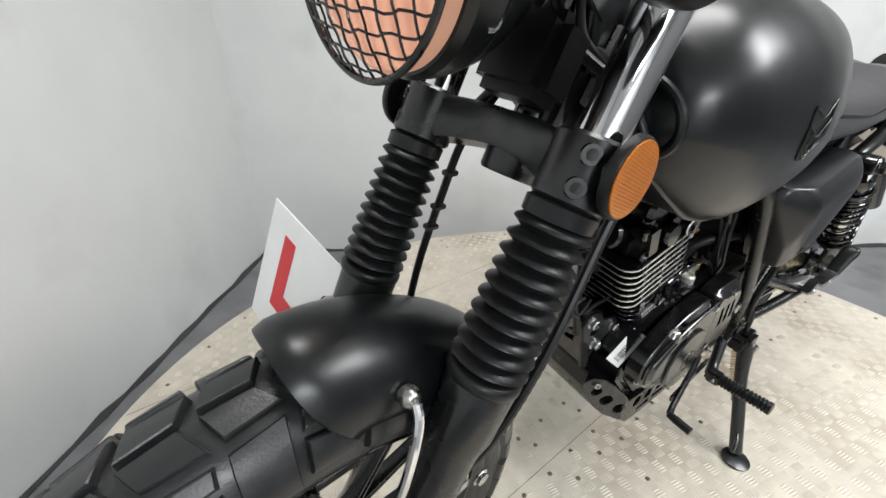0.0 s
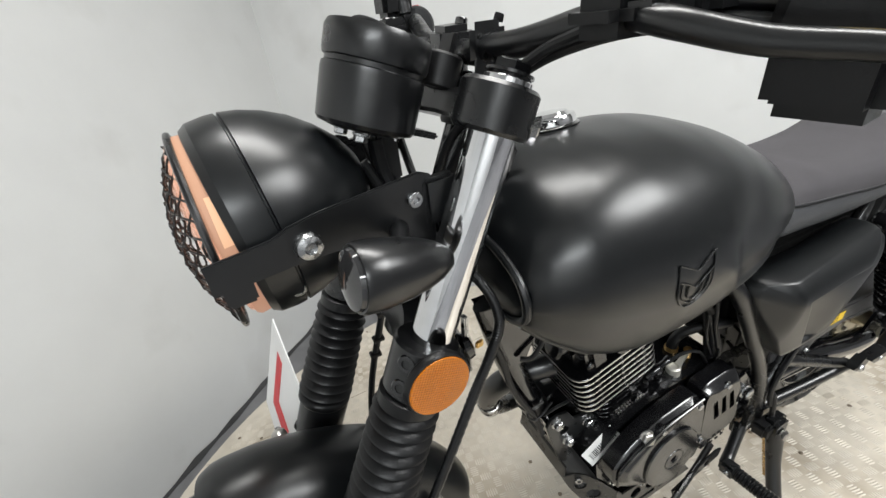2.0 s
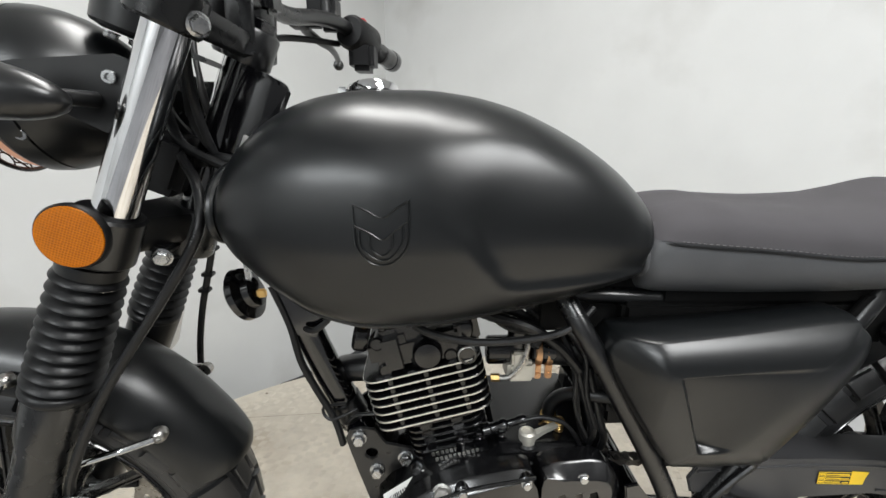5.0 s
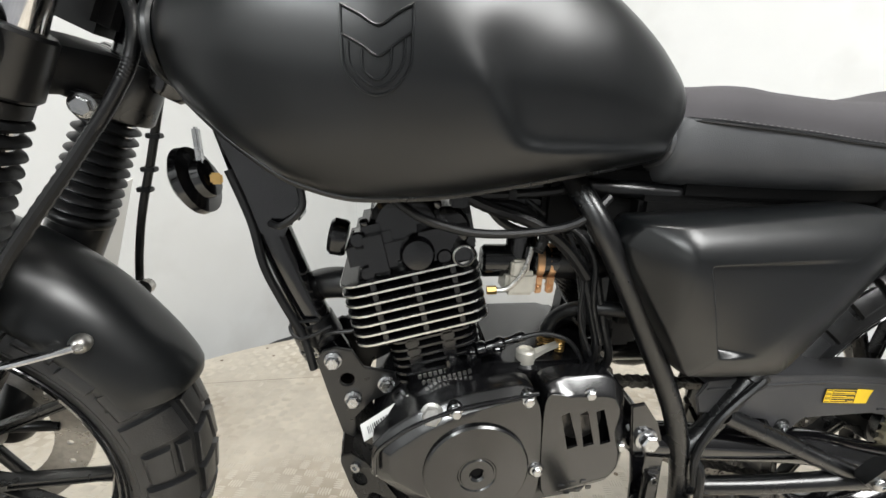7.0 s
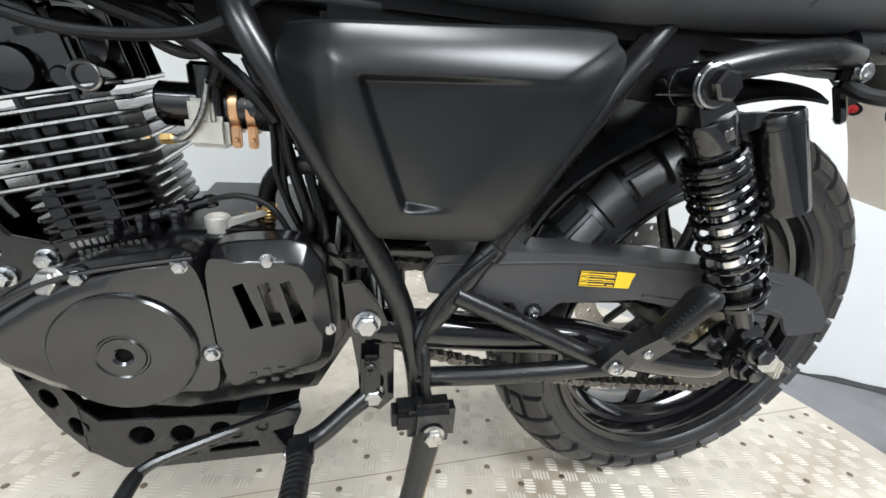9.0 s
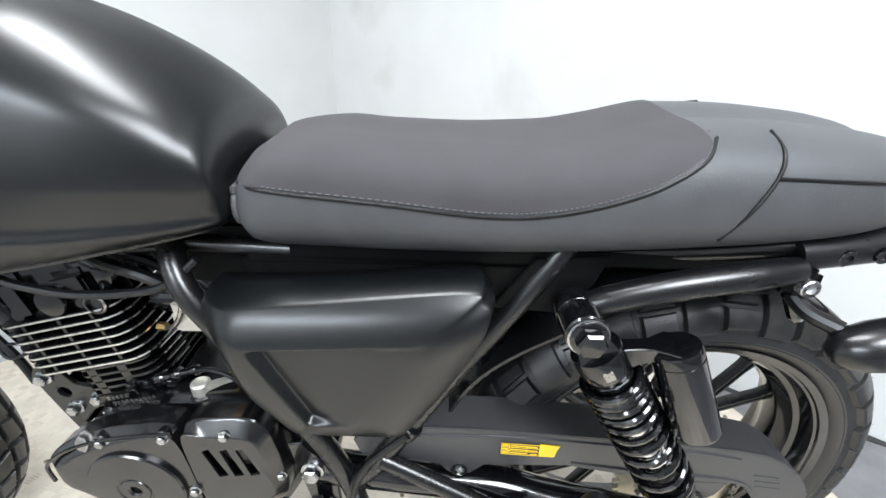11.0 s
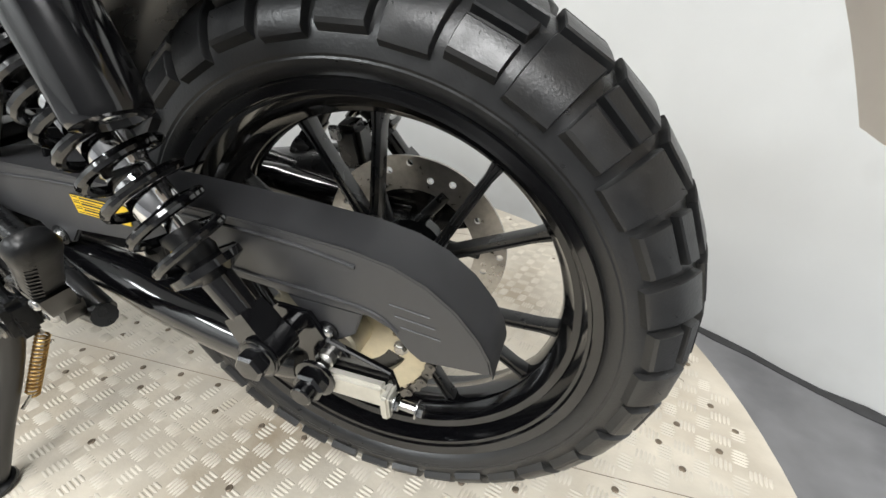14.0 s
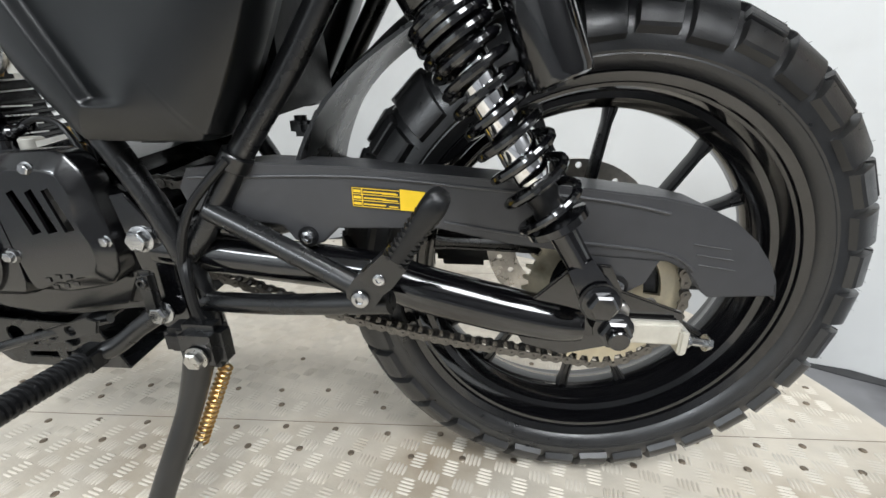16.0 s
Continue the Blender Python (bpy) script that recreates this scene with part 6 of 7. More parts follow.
for f in (0.12, 0.43, 0.74):
    label_bar(0.4150, 0.4220, f, f + 0.13)
    label_bar(0.4245, 0.4245 + 0.021 + 0.010 * (f > 0.7), f + 0.02, f + 0.09)
    label_bar(0.4485 - 0.006 * (f > 0.4), 0.4570, f - 0.01, f + 0.05)

# ---- rear shocks ----
for s in (-1, 1):
    top, bot = Vector((0.468, s * 0.137, 0.612)), Vector((0.637, s * 0.137, 0.334))
    ax = (bot - top).normalized()
    out = Vector((0, s, 0))
    flat = ax.cross(out).normalized()
    sh = part("shock_absorber", lathe([(0.010, 0.028), (0.0235, 0.030), (0.0245, 0.032), (0.0245, 0.058), (0.0235, 0.060), (0.020, 0.061), (0.020, 0.095)], top, bot, 28), M_GLOSS, bike, "gloss black coil-over shock with reservoir", angle=30)
    part("shock_eye", lathe([(0.017, -0.0165), (0.0195, -0.0145), (0.0195, 0.0145), (0.017, 0.0165)], top, top + out, 28), M_GLOSS, sh)
    part("eye_neck", loft([[top + ax * h + out * a + flat * b for a, b in ((-w, -w * 1.15), (w, -w * 1.15), (w, w * 1.15), (-w, w * 1.15))] for h, w in ((0.006, 0.0125), (0.018, 0.0135), (0.031, 0.016))]), M_GLOSS, sh)
    part("cap_recess", rbox((0, 0, 0), (0.009, 0.0012, 0.011), 0.0005, Matrix.Translation(top + ax * 0.045 + out * 0.0243) @ Matrix.Rotation(math.atan2(-ax.x, -ax.z), 4, "Y")), M_STEEL, sh, "bare metal flat on the collar")
    part("preload_ring", lathe([(0.0205, 0.062), (0.0225, 0.064), (0.0225, 0.068), (0.0205, 0.070)], top, bot, 10), M_SATIN, sh, angle=15)
    part("lower_eye", rod(bot - out * 0.014, bot + out * 0.014, 0.016, None, 22), M_GLOSS, sh)
    part("eye_washer", lathe([(0.0185, 0), (0.0185, 0.0022), (0.017, 0.003)], top + out * 0.0168, top + out, 24), M_ZINC, sh, "bright zinc washer")
    part("eye_bolt", bolt(top + out * 0.0185, out, 0.0135, 0.015), M_GLOSS, sh)
    part("lower_bolt", bolt(bot + out * 0.0145, out, 0.0125, 0.014), M_GLOSS, sh)
    part("lower_washer", lathe([(0.0175, 0), (0.0175, 0.002)], bot + out * 0.0145, bot + out, 22), M_SATIN, sh)
    part("damper_rod", rod(top + ax * 0.08, bot - ax * 0.06, 0.0065, None, 14), M_CHROME, sh, "polished damper rod")
    part("damper_body", lathe([(0.0150, 0.095), (0.0158, 0.097), (0.0158, 0.166), (0.0150, 0.168), (0.0150, 0.171), (0.0158, 0.173), (0.0158, 0.203), (0.0135, 0.208), (0.008, 0.208)], top, bot, 24), M_CHROME, sh, "silver damper body", angle=30)
    part("bump_stop", lathe([(0.0135, 0), (0.0145, 0.004), (0.012, 0.012), (0.0145, 0.020), (0.013, 0.026)], bot - ax * 0.108, bot, 18), M_RUBBER, sh, "rubber bump stop")
    part("lower_seat", lathe([(0.014, 0), (0.0265, 0.003), (0.0265, 0.009), (0.012, 0.016), (0.011, 0.068)], bot - ax * 0.082, bot, 24), M_GLOSS, sh)
    part("lower_clevis", loft([[bot - ax * h + out * a + flat * b for a, b in ((-w, -w), (w, -w), (w, w), (-w, w))] for h, w in ((0.004, 0.0125), (0.022, 0.0125), (0.036, 0.011))]), M_GLOSS, sh)
    part("spring", coil(top + ax * 0.070, bot - ax * 0.078, 0.0275, 0.0039, 12.0, 9, 20, 1.75), M_GLOSS, sh, "gloss black coil spring")
    r0, r1 = Vector((0.5525, s * 0.1435, 0.594)), Vector((0.5895, s * 0.1545, 0.505))
    rd = (r1 - r0).normalized()
    part("reservoir", lathe([(0.015, -0.003), (0.0215, -0.002), (0.0228, 0.001), (0.0228, 0.008), (0.0220, 0.0085), (0.0220, 0.010), (0.0228, 0.0105), (0.0228, 0.092), (0.0215, 0.096), (0.017, 0.097), (0.016, 0.093), (0.006, 0.093)], r0, r1, 32), M_GLOSS, sh, "black remote reservoir", angle=30)
    part("reservoir_bolt", bolt(r1 - rd * 0.006, rd, 0.005, 0.004, "socket"), M_ZINC, sh)
    # forged arm from the collar to the reservoir, flat on top and tapering under it
    root = top + ax * 0.030 + Vector((0.014, 0, 0.004))
    tip = r0 - rd * 0.003
    arm_rows = []
    for f, half, deep in ((0.0, 0.011, 0.024), (0.35, 0.008, 0.017), (0.65, 0.010, 0.012), (1.0, 0.020, 0.006), (1.18, 0.013, 0.005)):
        c = root.lerp(tip, f)
        arm_rows.append([c + out * half, c - out * half, c - out * half * 0.8 + rd * deep, c + out * half * 0.8 + rd * deep])
    part("reservoir_arm", loft(arm_rows), M_GLOSS, sh, "forged arm to the reservoir")
    part("arm_edge", tube([root.lerp(tip, f) + out * h - rd * 0.0003 for f, h in ((0.0, 0.0105), (0.35, 0.0075), (0.65, 0.0095), (1.0, 0.0195), (1.16, 0.012))], 0.0009, 6, 3), M_SATIN, sh)

# ---- tail ----
hug = []
for q in np.linspace(radians(163), radians(84), 26):
    row = []
    for k in range(13):
        f = -1 + k / 6
        rr = 0.336 - 0.020 * abs(f) ** 3 * step01((radians(150) - q) / 0.5)
        row.append((REAR[0] + rr * math.cos(q), 0.080 * f, REAR[1] + rr * math.sin(q)))
    hug.append(row + [(REAR[0] + (x - REAR[0]) * 1.012, y, REAR[1] + (z - REAR[1]) * 1.012) for x, y, z in row[::-1]])
inner_guard = part("inner_mudguard", loft(hug), M_SATIN, bike, "satin black inner mudguard in front of and above the rear tyre", angle=50)
part("mounting_lug", rbox((0.352, -0.060, 0.470), (0.018, 0.022, 0.020), 0.005, None), M_SATIN, inner_guard)
fender_rows = []
FENDER = [(0.69, 0.716, 0.056, 0.0), (0.735, 0.719, 0.056, 0.0), (0.77, 0.714, 0.056, 0.0), (0.80, 0.704, 0.055, 0.002), (0.83, 0.692, 0.054, 0.004), (0.86, 0.676, 0.053, 0.009), (0.880, 0.663, 0.052, 0.014), (0.893, 0.653, 0.050, 0.018), (0.899, 0.648, 0.046, 0.021)]
for x, z, w, cut in FENDER:
    row = [(x - cut * abs(f) ** 2.4, w * f, z - 0.027 * abs(f) ** 2.2 + cut * 0.35 * abs(f) ** 2.4) for f in np.linspace(-1, 1, 17)]
    fender_rows.append(row + [(px - 0.002, py * 0.97, pz - 0.004) for px, py, pz in row[::-1]])
fender = part("rear_mudguard", loft(fender_rows), M_PLASTIC, bike, "black plastic tail mudguard", angle=60, raw=True)
part("light_arm", join(*[loft([[(0.785, y - 0.007, 0.706), (0.797, y - 0.007, 0.702), (0.797, y + 0.007, 0.702), (0.785, y + 0.007, 0.706)], [(0.840, y - 0.007, 0.748), (0.864, y - 0.007, 0.740), (0.864, y + 0.007, 0.740), (0.840, y + 0.007, 0.748)]]) for y in (-0.016, 0.016)], rbox((0.80, 0, 0.705), (0.035, 0.05, 0.012), 0.003, pose(0, 0, 0, 0, 25, 0))), M_SATIN, fender, raw=True)
tail = part("tail_light", lathe([(0.029, 0), (0.0335, 0.003), (0.0355, 0.009), (0.0355, 0.020), (0.034, 0.0215), (0.034, 0.023), (0.0355, 0.0245), (0.0355, 0.048), (0.033, 0.052)], (0.852, 0, 0.772), (0.952, 0, 0.764), 40), M_GLOSS, bike, "round black tail light on an arm", angle=30, raw=True)
part("tail_lens", lathe([(0.0325, 0), (0.030, 0.007), (0.016, 0.010)], (0.903, 0, 0.768), (1.003, 0, 0.760), 28), M_RED, tail, "red tail lens", raw=True)
part("tail_socket", lathe([(0.007, -0.036), (0.008, -0.030), (0.014, -0.028), (0.014, -0.002), (0.009, 0.0)], (0.854, -0.004, 0.771), (0.954, -0.004, 0.763), 18), M_RUBBER, tail, raw=True)
part("tail_cable", tube([(0.820, -0.004, 0.773), (0.811, -0.005, 0.767), (0.805, -0.008, 0.750), (0.804, -0.010, 0.718)], [0.0045, 0.0055, 0.006, 0.0065], 12), M_RUBBER, tail, raw=True)
holder = part("plate_holder", join(loft([[(0.800, y, 0.702), (0.838, y, 0.690), (0.838, y, 0.687), (0.800, y, 0.699)] for y in (-0.050, 0.050)]), loft([[(0.838, y, 0.690), (0.872, y, 0.706), (0.872, y, 0.702), (0.838, y, 0.687)] for y in (-0.066, -0.030)]), loft([[(0.838, y, 0.690), (0.872, y, 0.706), (0.872, y, 0.702), (0.838, y, 0.687)] for y in (0.030, 0.066)])), M_SATIN, bike, "folded black steel number plate bracket", raw=True)


def plate_pt(u, v, h=0.0):
    """u from the far side to the near one, v from top to bottom."""
    a, b = Vector((0.866, 0.110, 0.714)), Vector((0.910, -0.138, 0.692))
    c, d = Vector((1.040, 0.085, 0.477)), Vector((1.082, -0.155, 0.455))
    p = (a * (1 - u) + b * u) * (1 - v) + (c * (1 - u) + d * u) * v
    return p + Vector((0.78, 0.08, 0.58)) * (h + 0.018 * math.sin(math.pi * v))


def plate_slab(u0, u1, v0, v1, h0, h1):
    return loft([[plate_pt(u0, v, h0), plate_pt(u1, v, h0), plate_pt(u1, v, h1), plate_pt(u0, v, h1)] for v in np.linspace(v0, v1, 13)])


npl = part("number_plate", plate_slab(0, 1, 0.015, 1, 0, 0.0025), M_BEIGE, bike, "yellow number plate seen from its pale back", raw=True)
part("plate_face", plate_slab(0, 1, 0.015, 1, 0.003, 0.005), M_YELLOW, npl, "yellow plate face", raw=True)
part("plate_edge", plate_slab(-0.002, 1.002, -0.012, 0.012, -0.001, 0.006), M_YELLOW, npl, "yellow top edge", raw=True)
part("plate_marks", join(*[plate_slab(0.1 + 0.16 * k, 0.2 + 0.16 * k, 0.2 + 0.4 * r, 0.5 + 0.4 * r, 0.0055, 0.006) for r in range(2) for k in range(5)]), M_INK, npl, "plain dark bars in place of characters", raw=True)
for u, v, mm in ((0.70, 0.03, M_AMBER), (0.06, 0.42, M_RED)):
    p0 = Vector((0.868, -0.058, 0.708)) if mm is M_AMBER else plate_pt(u, v, -0.001)
    part("plate_bolt", lathe([(0.006, 0), (0.007, 0.002), (0.0045, 0.004), (0.0036, 0.005), (0.0033, 0.014)], p0, p0 + Vector((-0.85, -0.25, -0.45)), 14), mm, npl, "coloured bolt cap", raw=True)
    part("bolt_washer", lathe([(0.012, 0), (0.012, 0.002)], p0, p0 + Vector((-0.85, -0.25, -0.45)), 14), M_PLASTIC, npl, raw=True)
for s in (-1, 1):
    st = part("rear_indicator", lathe([(0.001, 0), (0.009, 0.003), (0.016, 0.012), (0.020, 0.024), (0.0222, 0.038), (0.0225, 0.062), (0.021, 0.066)], (0.672, s * 0.158, 0.603), (0.772, s * 0.161, 0.628), 28), M_SATIN, bike, "black bullet indicator", angle=45)
    part("lens", lathe([(0.0205, 0), (0.018, 0.004), (0.008, 0.0065)], (0.736, s * 0.160, 0.619), (0.836, s * 0.163, 0.644), 24), M_SMOKE, st, "smoked indicator lens")
    part("stalk", tube([(0.668, s * 0.108, 0.632), (0.675, s * 0.125, 0.622), (0.69, s * 0.145, 0.618)], 0.0075, 10), M_SATIN, st)
    part("stalk_bracket", join(rbox((0.672, s * 0.108, 0.643), (0.034, 0.016, 0.03), 0.006), tube([(0.672, s * 0.10, 0.63), (0.69, s * 0.10, 0.60), (0.715, s * 0.08, 0.60)], 0.006, 8)), M_GLOSS, st)
    part("bolt", bolt((0.673, s * 0.116, 0.643), (0, s, 0), 0.009, 0.005, "socket"), M_ZINC, st)
cal = part("rear_caliper", join(rbox((0.585, 0.085, 0.402), (0.034, 0.036, 0.056), 0.007, None), rbox((0.598, 0.092, 0.366), (0.022, 0.012, 0.05), 0.004)), M_SATIN, bike, "black rear brake caliper")
part("pad_spring", rbox((0.576, 0.064, 0.425), (0.014, 0.006, 0.018), 0.002), M_ZINC, cal)
part("brake_stay", join(rbox((0.505, 0.100, 0.244), (0.085, 0.042, 0.062), 0.010), rbox((0.460, 0.098, 0.250), (0.06, 0.014, 0.045), 0.006), rbox((0.558, 0.098, 0.262), (0.05, 0.012, 0.030), 0.004)), M_SATIN, swing, "black box-section brake stay")
part("brake_hose", tube([(0.47, 0.115, 0.262), (0.44, 0.118, 0.285), (0.38, 0.112, 0.318), (0.30, 0.105, 0.33)], 0.004, 8), M_RUBBER, cal)

# ---- front end ----
def leg(z, y):
    """A place on a fork leg's line at a height."""
    return Vector((-0.335 - (0.915 - z) * 0.494, y, z))


def off(p, along=0.0, fwd=0.0, y=0.0):
    """A place moved along the fork, square to it, and sideways."""
    return Vector(p) + STEER_AXIS * along + Vector((-math.cos(RAKE), 0, math.sin(RAKE))) * fwd + Vector((0, y, 0))


# the fork's own frame: x square to the legs and to the rear, y across, z up the legs
FORK_X, FORK_Y, FORK_Z = Vector((0.9078, 0.1377, -0.3962)), Vector((-0.0849, 0.9853, 0.1481)), Vector((0.4108, -0.1008, 0.9062))
FORK = Matrix((FORK_X, FORK_Y, FORK_Z)).transposed().to_4x4()
FORK.translation = (-0.4061, -0.0541, 0.7638)
FORK_SET = bike.matrix_basis.inverted() @ FORK


def plain(p):
    return Vector(p)


PLAN["way"] = plain
LEG_Y = 0.0932
for s in (-1, 1):
    y = s * LEG_Y
    fk = part("fork_leg", rod((0.002, y, -0.24), (0.004, y, 0.222), 0.0195, None, 28), M_CHROME, bike, "chrome fork leg with rubber gaiter", FORK_SET)
    part("slider", lathe([(0.024, 0), (0.027, 0.012), (0.0265, 0.235), (0.0275, 0.262), (0.0315, 0.280), (0.0325, 0.330), (0.0305, 0.337)], (0, y, -0.545), (0, y, 0.0), 28), M_SATIN, fk, "black fork slider", None)
    ga, gb = Vector((-0.002, y, -0.203)), Vector((-0.003, y, -0.068))
    gl_len = (gb - ga).length
    prof = [(0.0325, -0.012), (0.0345, -0.009), (0.0345, -0.003), (0.031, 0.0)]
    for k in range(10):
        h = gl_len * (k + 0.05) / 10
        w = 0.0355 - 0.0035 * (k / 9)
        prof += [(w * 0.74, h), (w * 0.90, h + gl_len * 0.024), (w, h + gl_len * 0.042), (w * 0.97, h + gl_len * 0.060), (w * 0.80, h + gl_len * 0.086)]
    prof += [(0.029, gl_len), (0.0295, gl_len + 0.012), (0.026, gl_len + 0.014)]
    part("gaiter", lathe(prof, ga, gb, 32), M_RUBBER, fk, "ribbed black rubber fork gaiter", angle=60)
    part("axle_clamp", rbox((-0.012, y, -0.527), (0.066, 0.04, 0.062), 0.014), M_SATIN, fk)
    part("axle_nut", bolt((-0.0234, y + s * 0.020, -0.5226), (0, s, 0), 0.013, 0.012), M_GLOSS, fk)
    part("top_nut", bolt((0.004, y, 0.222), (0, 0, 1), 0.015, 0.010), M_GLOSS, fk)
    # amber reflector on the lower yoke's cheek
    c = Vector((-0.006, s * 0.1335, -0.021))
    rf = part("reflector", lathe([(0.0285, 0), (0.0302, 0.002), (0.0302, 0.007), (0.0288, 0.009)], c + Vector((0, -s * 0.009, 0)), c + Vector((0, s, 0)), 40), M_PLASTIC, fk, "round amber side reflector")
    part("amber_face", lathe([(0.0280, 0), (0.0275, 0.001), (0.015, 0.0014)], c + Vector((0, s * 0.0002, 0)), c + Vector((0, s, 0)), 40), M_AMBER, rf)
    part("reflector_mount", rod(c + Vector((0, -s * 0.03, 0)), c - Vector((0, s * 0.006, 0)), 0.014, None, 14), M_SATIN, rf)


def yoke_geo(zc, h, hub, kick):
    """A bridge between two clamps; it swings back to the stem between them."""
    cl = [lathe([(0.028, 0), (0.0305, 0.003), (0.0305, h - 0.003), (0.028, h)], (0, s * LEG_Y, zc - h / 2), (0, s * LEG_Y, zc + h), 28) for s in (-1, 1)]
    secs = []
    for q in np.linspace(-1, 1, 21):
        y = q * (LEG_Y - 0.016)
        back = 0.030 * (1 - abs(q) ** 1.6)
        w = 0.017 + 0.009 * (1 - abs(q)) ** 1.5
        up = zc + kick * (1 - q * q)
        hh = h * (0.40 - 0.08 * (1 - abs(q)))
        secs.append([(back + b, y, up + a) for a, b in ((-hh, -w), (-hh * 0.7, -w - 0.003), (hh * 0.7, -w - 0.003), (hh, -w), (hh, w), (hh * 0.7, w + 0.003), (-hh * 0.7, w + 0.003), (-hh, w))])
    return join(*cl, loft(secs), lathe([(hub, 0), (hub + 0.002, 0.003), (hub + 0.002, h), (hub, h + 0.003)], (0.042, 0, zc - h / 2), (0.042, 0, zc + h), 24))


ly = part("lower_yoke", yoke_geo(-0.028, 0.052, 0.028, 0.012), M_SATIN, bike, "forged black lower yoke", FORK_SET)
for s in (-1, 1):
    for a in (-0.012, 0.012):
        p = Vector((-0.022, s * (LEG_Y + 0.012), -0.028 + a))
        part("clamp_boss", rod(p + Vector((0.012, -s * 0.009, 0)), p, 0.0115, None, 16), M_SATIN, ly)
        part("clamp_bolt", bolt(p, (-0.8, s * 0.6, 0), 0.0085, 0.006, "socket"), M_GLOSS, ly)
part("yoke_bolt", bolt((0.042, -0.062, -0.045), (0.2, -1, -0.1), 0.0085, 0.008), M_ZINC, ly)
part("stop_tab", rbox((0.030, -0.045, -0.040), (0.03, 0.034, 0.010), 0.003), M_SATIN, ly)
ty = part("upper_yoke", yoke_geo(0.196, 0.036, 0.024, 0.0), M_SATIN, bike, "forged black upper yoke", FORK_SET)
part("pinch_bolt", bolt((0.030, -LEG_Y - 0.010, 0.192), (0.7, -0.7, 0), 0.0085, 0.008), M_ZINC, ty, "zinc pinch bolt")
part("stem_nut", bolt((0.042, 0, 0.215), (0, 0, 1), 0.018, 0.014), M_GLOSS, ty)
part("stem", rod((0.042, 0, -0.03), (0.042, 0, 0.196), 0.02, None, 18), M_GLOSS, ty)
part("lock_cover", rbox((0.004, 0, 0.045), (0.05, 0.08, 0.07), 0.01), M_PLASTIC, ty)
part("ignition_barrel", join(rod((0.0, 0.0, 0.205), (0.0, 0.0, 0.235), 0.018, None, 18), rbox((0.0, 0, 0.243), (0.004, 0.022, 0.018), 0.001)), M_PLASTIC, ty)
PLAN["way"] = warp
part("front_axle", rod((FRONT_C[0], -0.10, FRONT_C[1]), (FRONT_C[0], 0.10, FRONT_C[1]), 0.009), M_STEEL, front_wheel, raw=True)
plq = part("head_plaque", rbox((-0.300, -0.034, 0.80), (0.028, 0.003, 0.075), 0.001, pose(0, 0, 0, 0, 26, 0)), M_STEEL, chassis, "riveted aluminium identification plaque")
part("plaque_marks", join(*[rbox((-0.300 + 0.0125 - 0.006 * k, -0.0360, 0.80), (0.0022, 0.0006, 0.055), 0, pose(0, 0, 0, 0, 26, 0)) for k in range(4)]), M_INK, plq, "plain bars in place of stamped writing")

# headlight
PLAN["way"] = stand_off
hl0, hl1 = Vector((-0.537, 0, 0.881)), Vector((-0.437, 0, 0.891))
hd = (hl1 - hl0).normalized()
shell = part("headlight", lathe([(0.070, 0.008), (0.079, 0.010), (0.083, 0.016), (0.0845, 0.030), (0.0842, 0.0375), (0.082, 0.0385), (0.082, 0.0395), (0.0842, 0.0405), (0.082, 0.054), (0.0765, 0.071), (0.068, 0.088), (0.056, 0.104), (0.042, 0.118), (0.026, 0.128), (0.010, 0.132)], hl0, hl1, 64), M_TANK, bike, "matt black round headlight shell behind a wire grille", STEER, 25)
part("headlight_lens", lathe([(0.074, 0.018), (0.0745, 0.0), (0.071, -0.004), (0.06, -0.008), (0.044, -0.012), (0.024, -0.0145), (0.004, -0.0155)], hl0, hl1, 64), M_LENS, shell, "headlight glass with warm bulb glow painted in", angle=40)
part("lens_edge", lathe([(0.0748, 0.017), (0.0766, 0.016), (0.0770, 0.002), (0.0750, -0.001)], hl0, hl1, 96), M_FLUTE, shell, "glass edge with warm bulb glow painted in", angle=50)
# emissive strips paint the bulb's glare onto both sides of the edge
for s in (-1, 1):
    lit = [[hl0 + hd * h + Vector((0, s * r * math.cos(a), r * math.sin(a))) for h, r in ((0.0015, 0.0772), (0.0155, 0.0768), (0.0155, 0.0775), (0.0015, 0.0779))] for a in np.linspace(radians(11), radians(37), 12)]
    part("glare_patch", loft(lit), M_GLARE, shell, "painted bulb glare on the glass edge")
part("reflector_bowl", lathe([(0.073, 0.016), (0.066, 0.030), (0.052, 0.046), (0.034, 0.058), (0.014, 0.066), (0.004, 0.067)], hl0, hl1, 40), M_BOWL, shell, "bright reflector bowl", angle=60)
part("bulb", lathe([(0.002, 0.030), (0.006, 0.033), (0.0075, 0.040), (0.0065, 0.050), (0.006, 0.064)], hl0, hl1, 16), M_BULB, shell, "lit bulb")
# bulged wire grille
gc = hl0 - hd * 0.006


def grille_pt(a, b):
    r2 = (a * a + b * b) / (0.078 ** 2)
    return gc + hd * (-0.022 * (1 - r2)) + Vector((0, a, b))


part("grille_ring", tube([gc + Vector((0, 0.079 * math.cos(q), 0.079 * math.sin(q))) for q in np.linspace(0, 2 * math.pi, 65)], 0.0026, 8, 0), M_SATIN, shell, "black wire grille rim")
wires = []
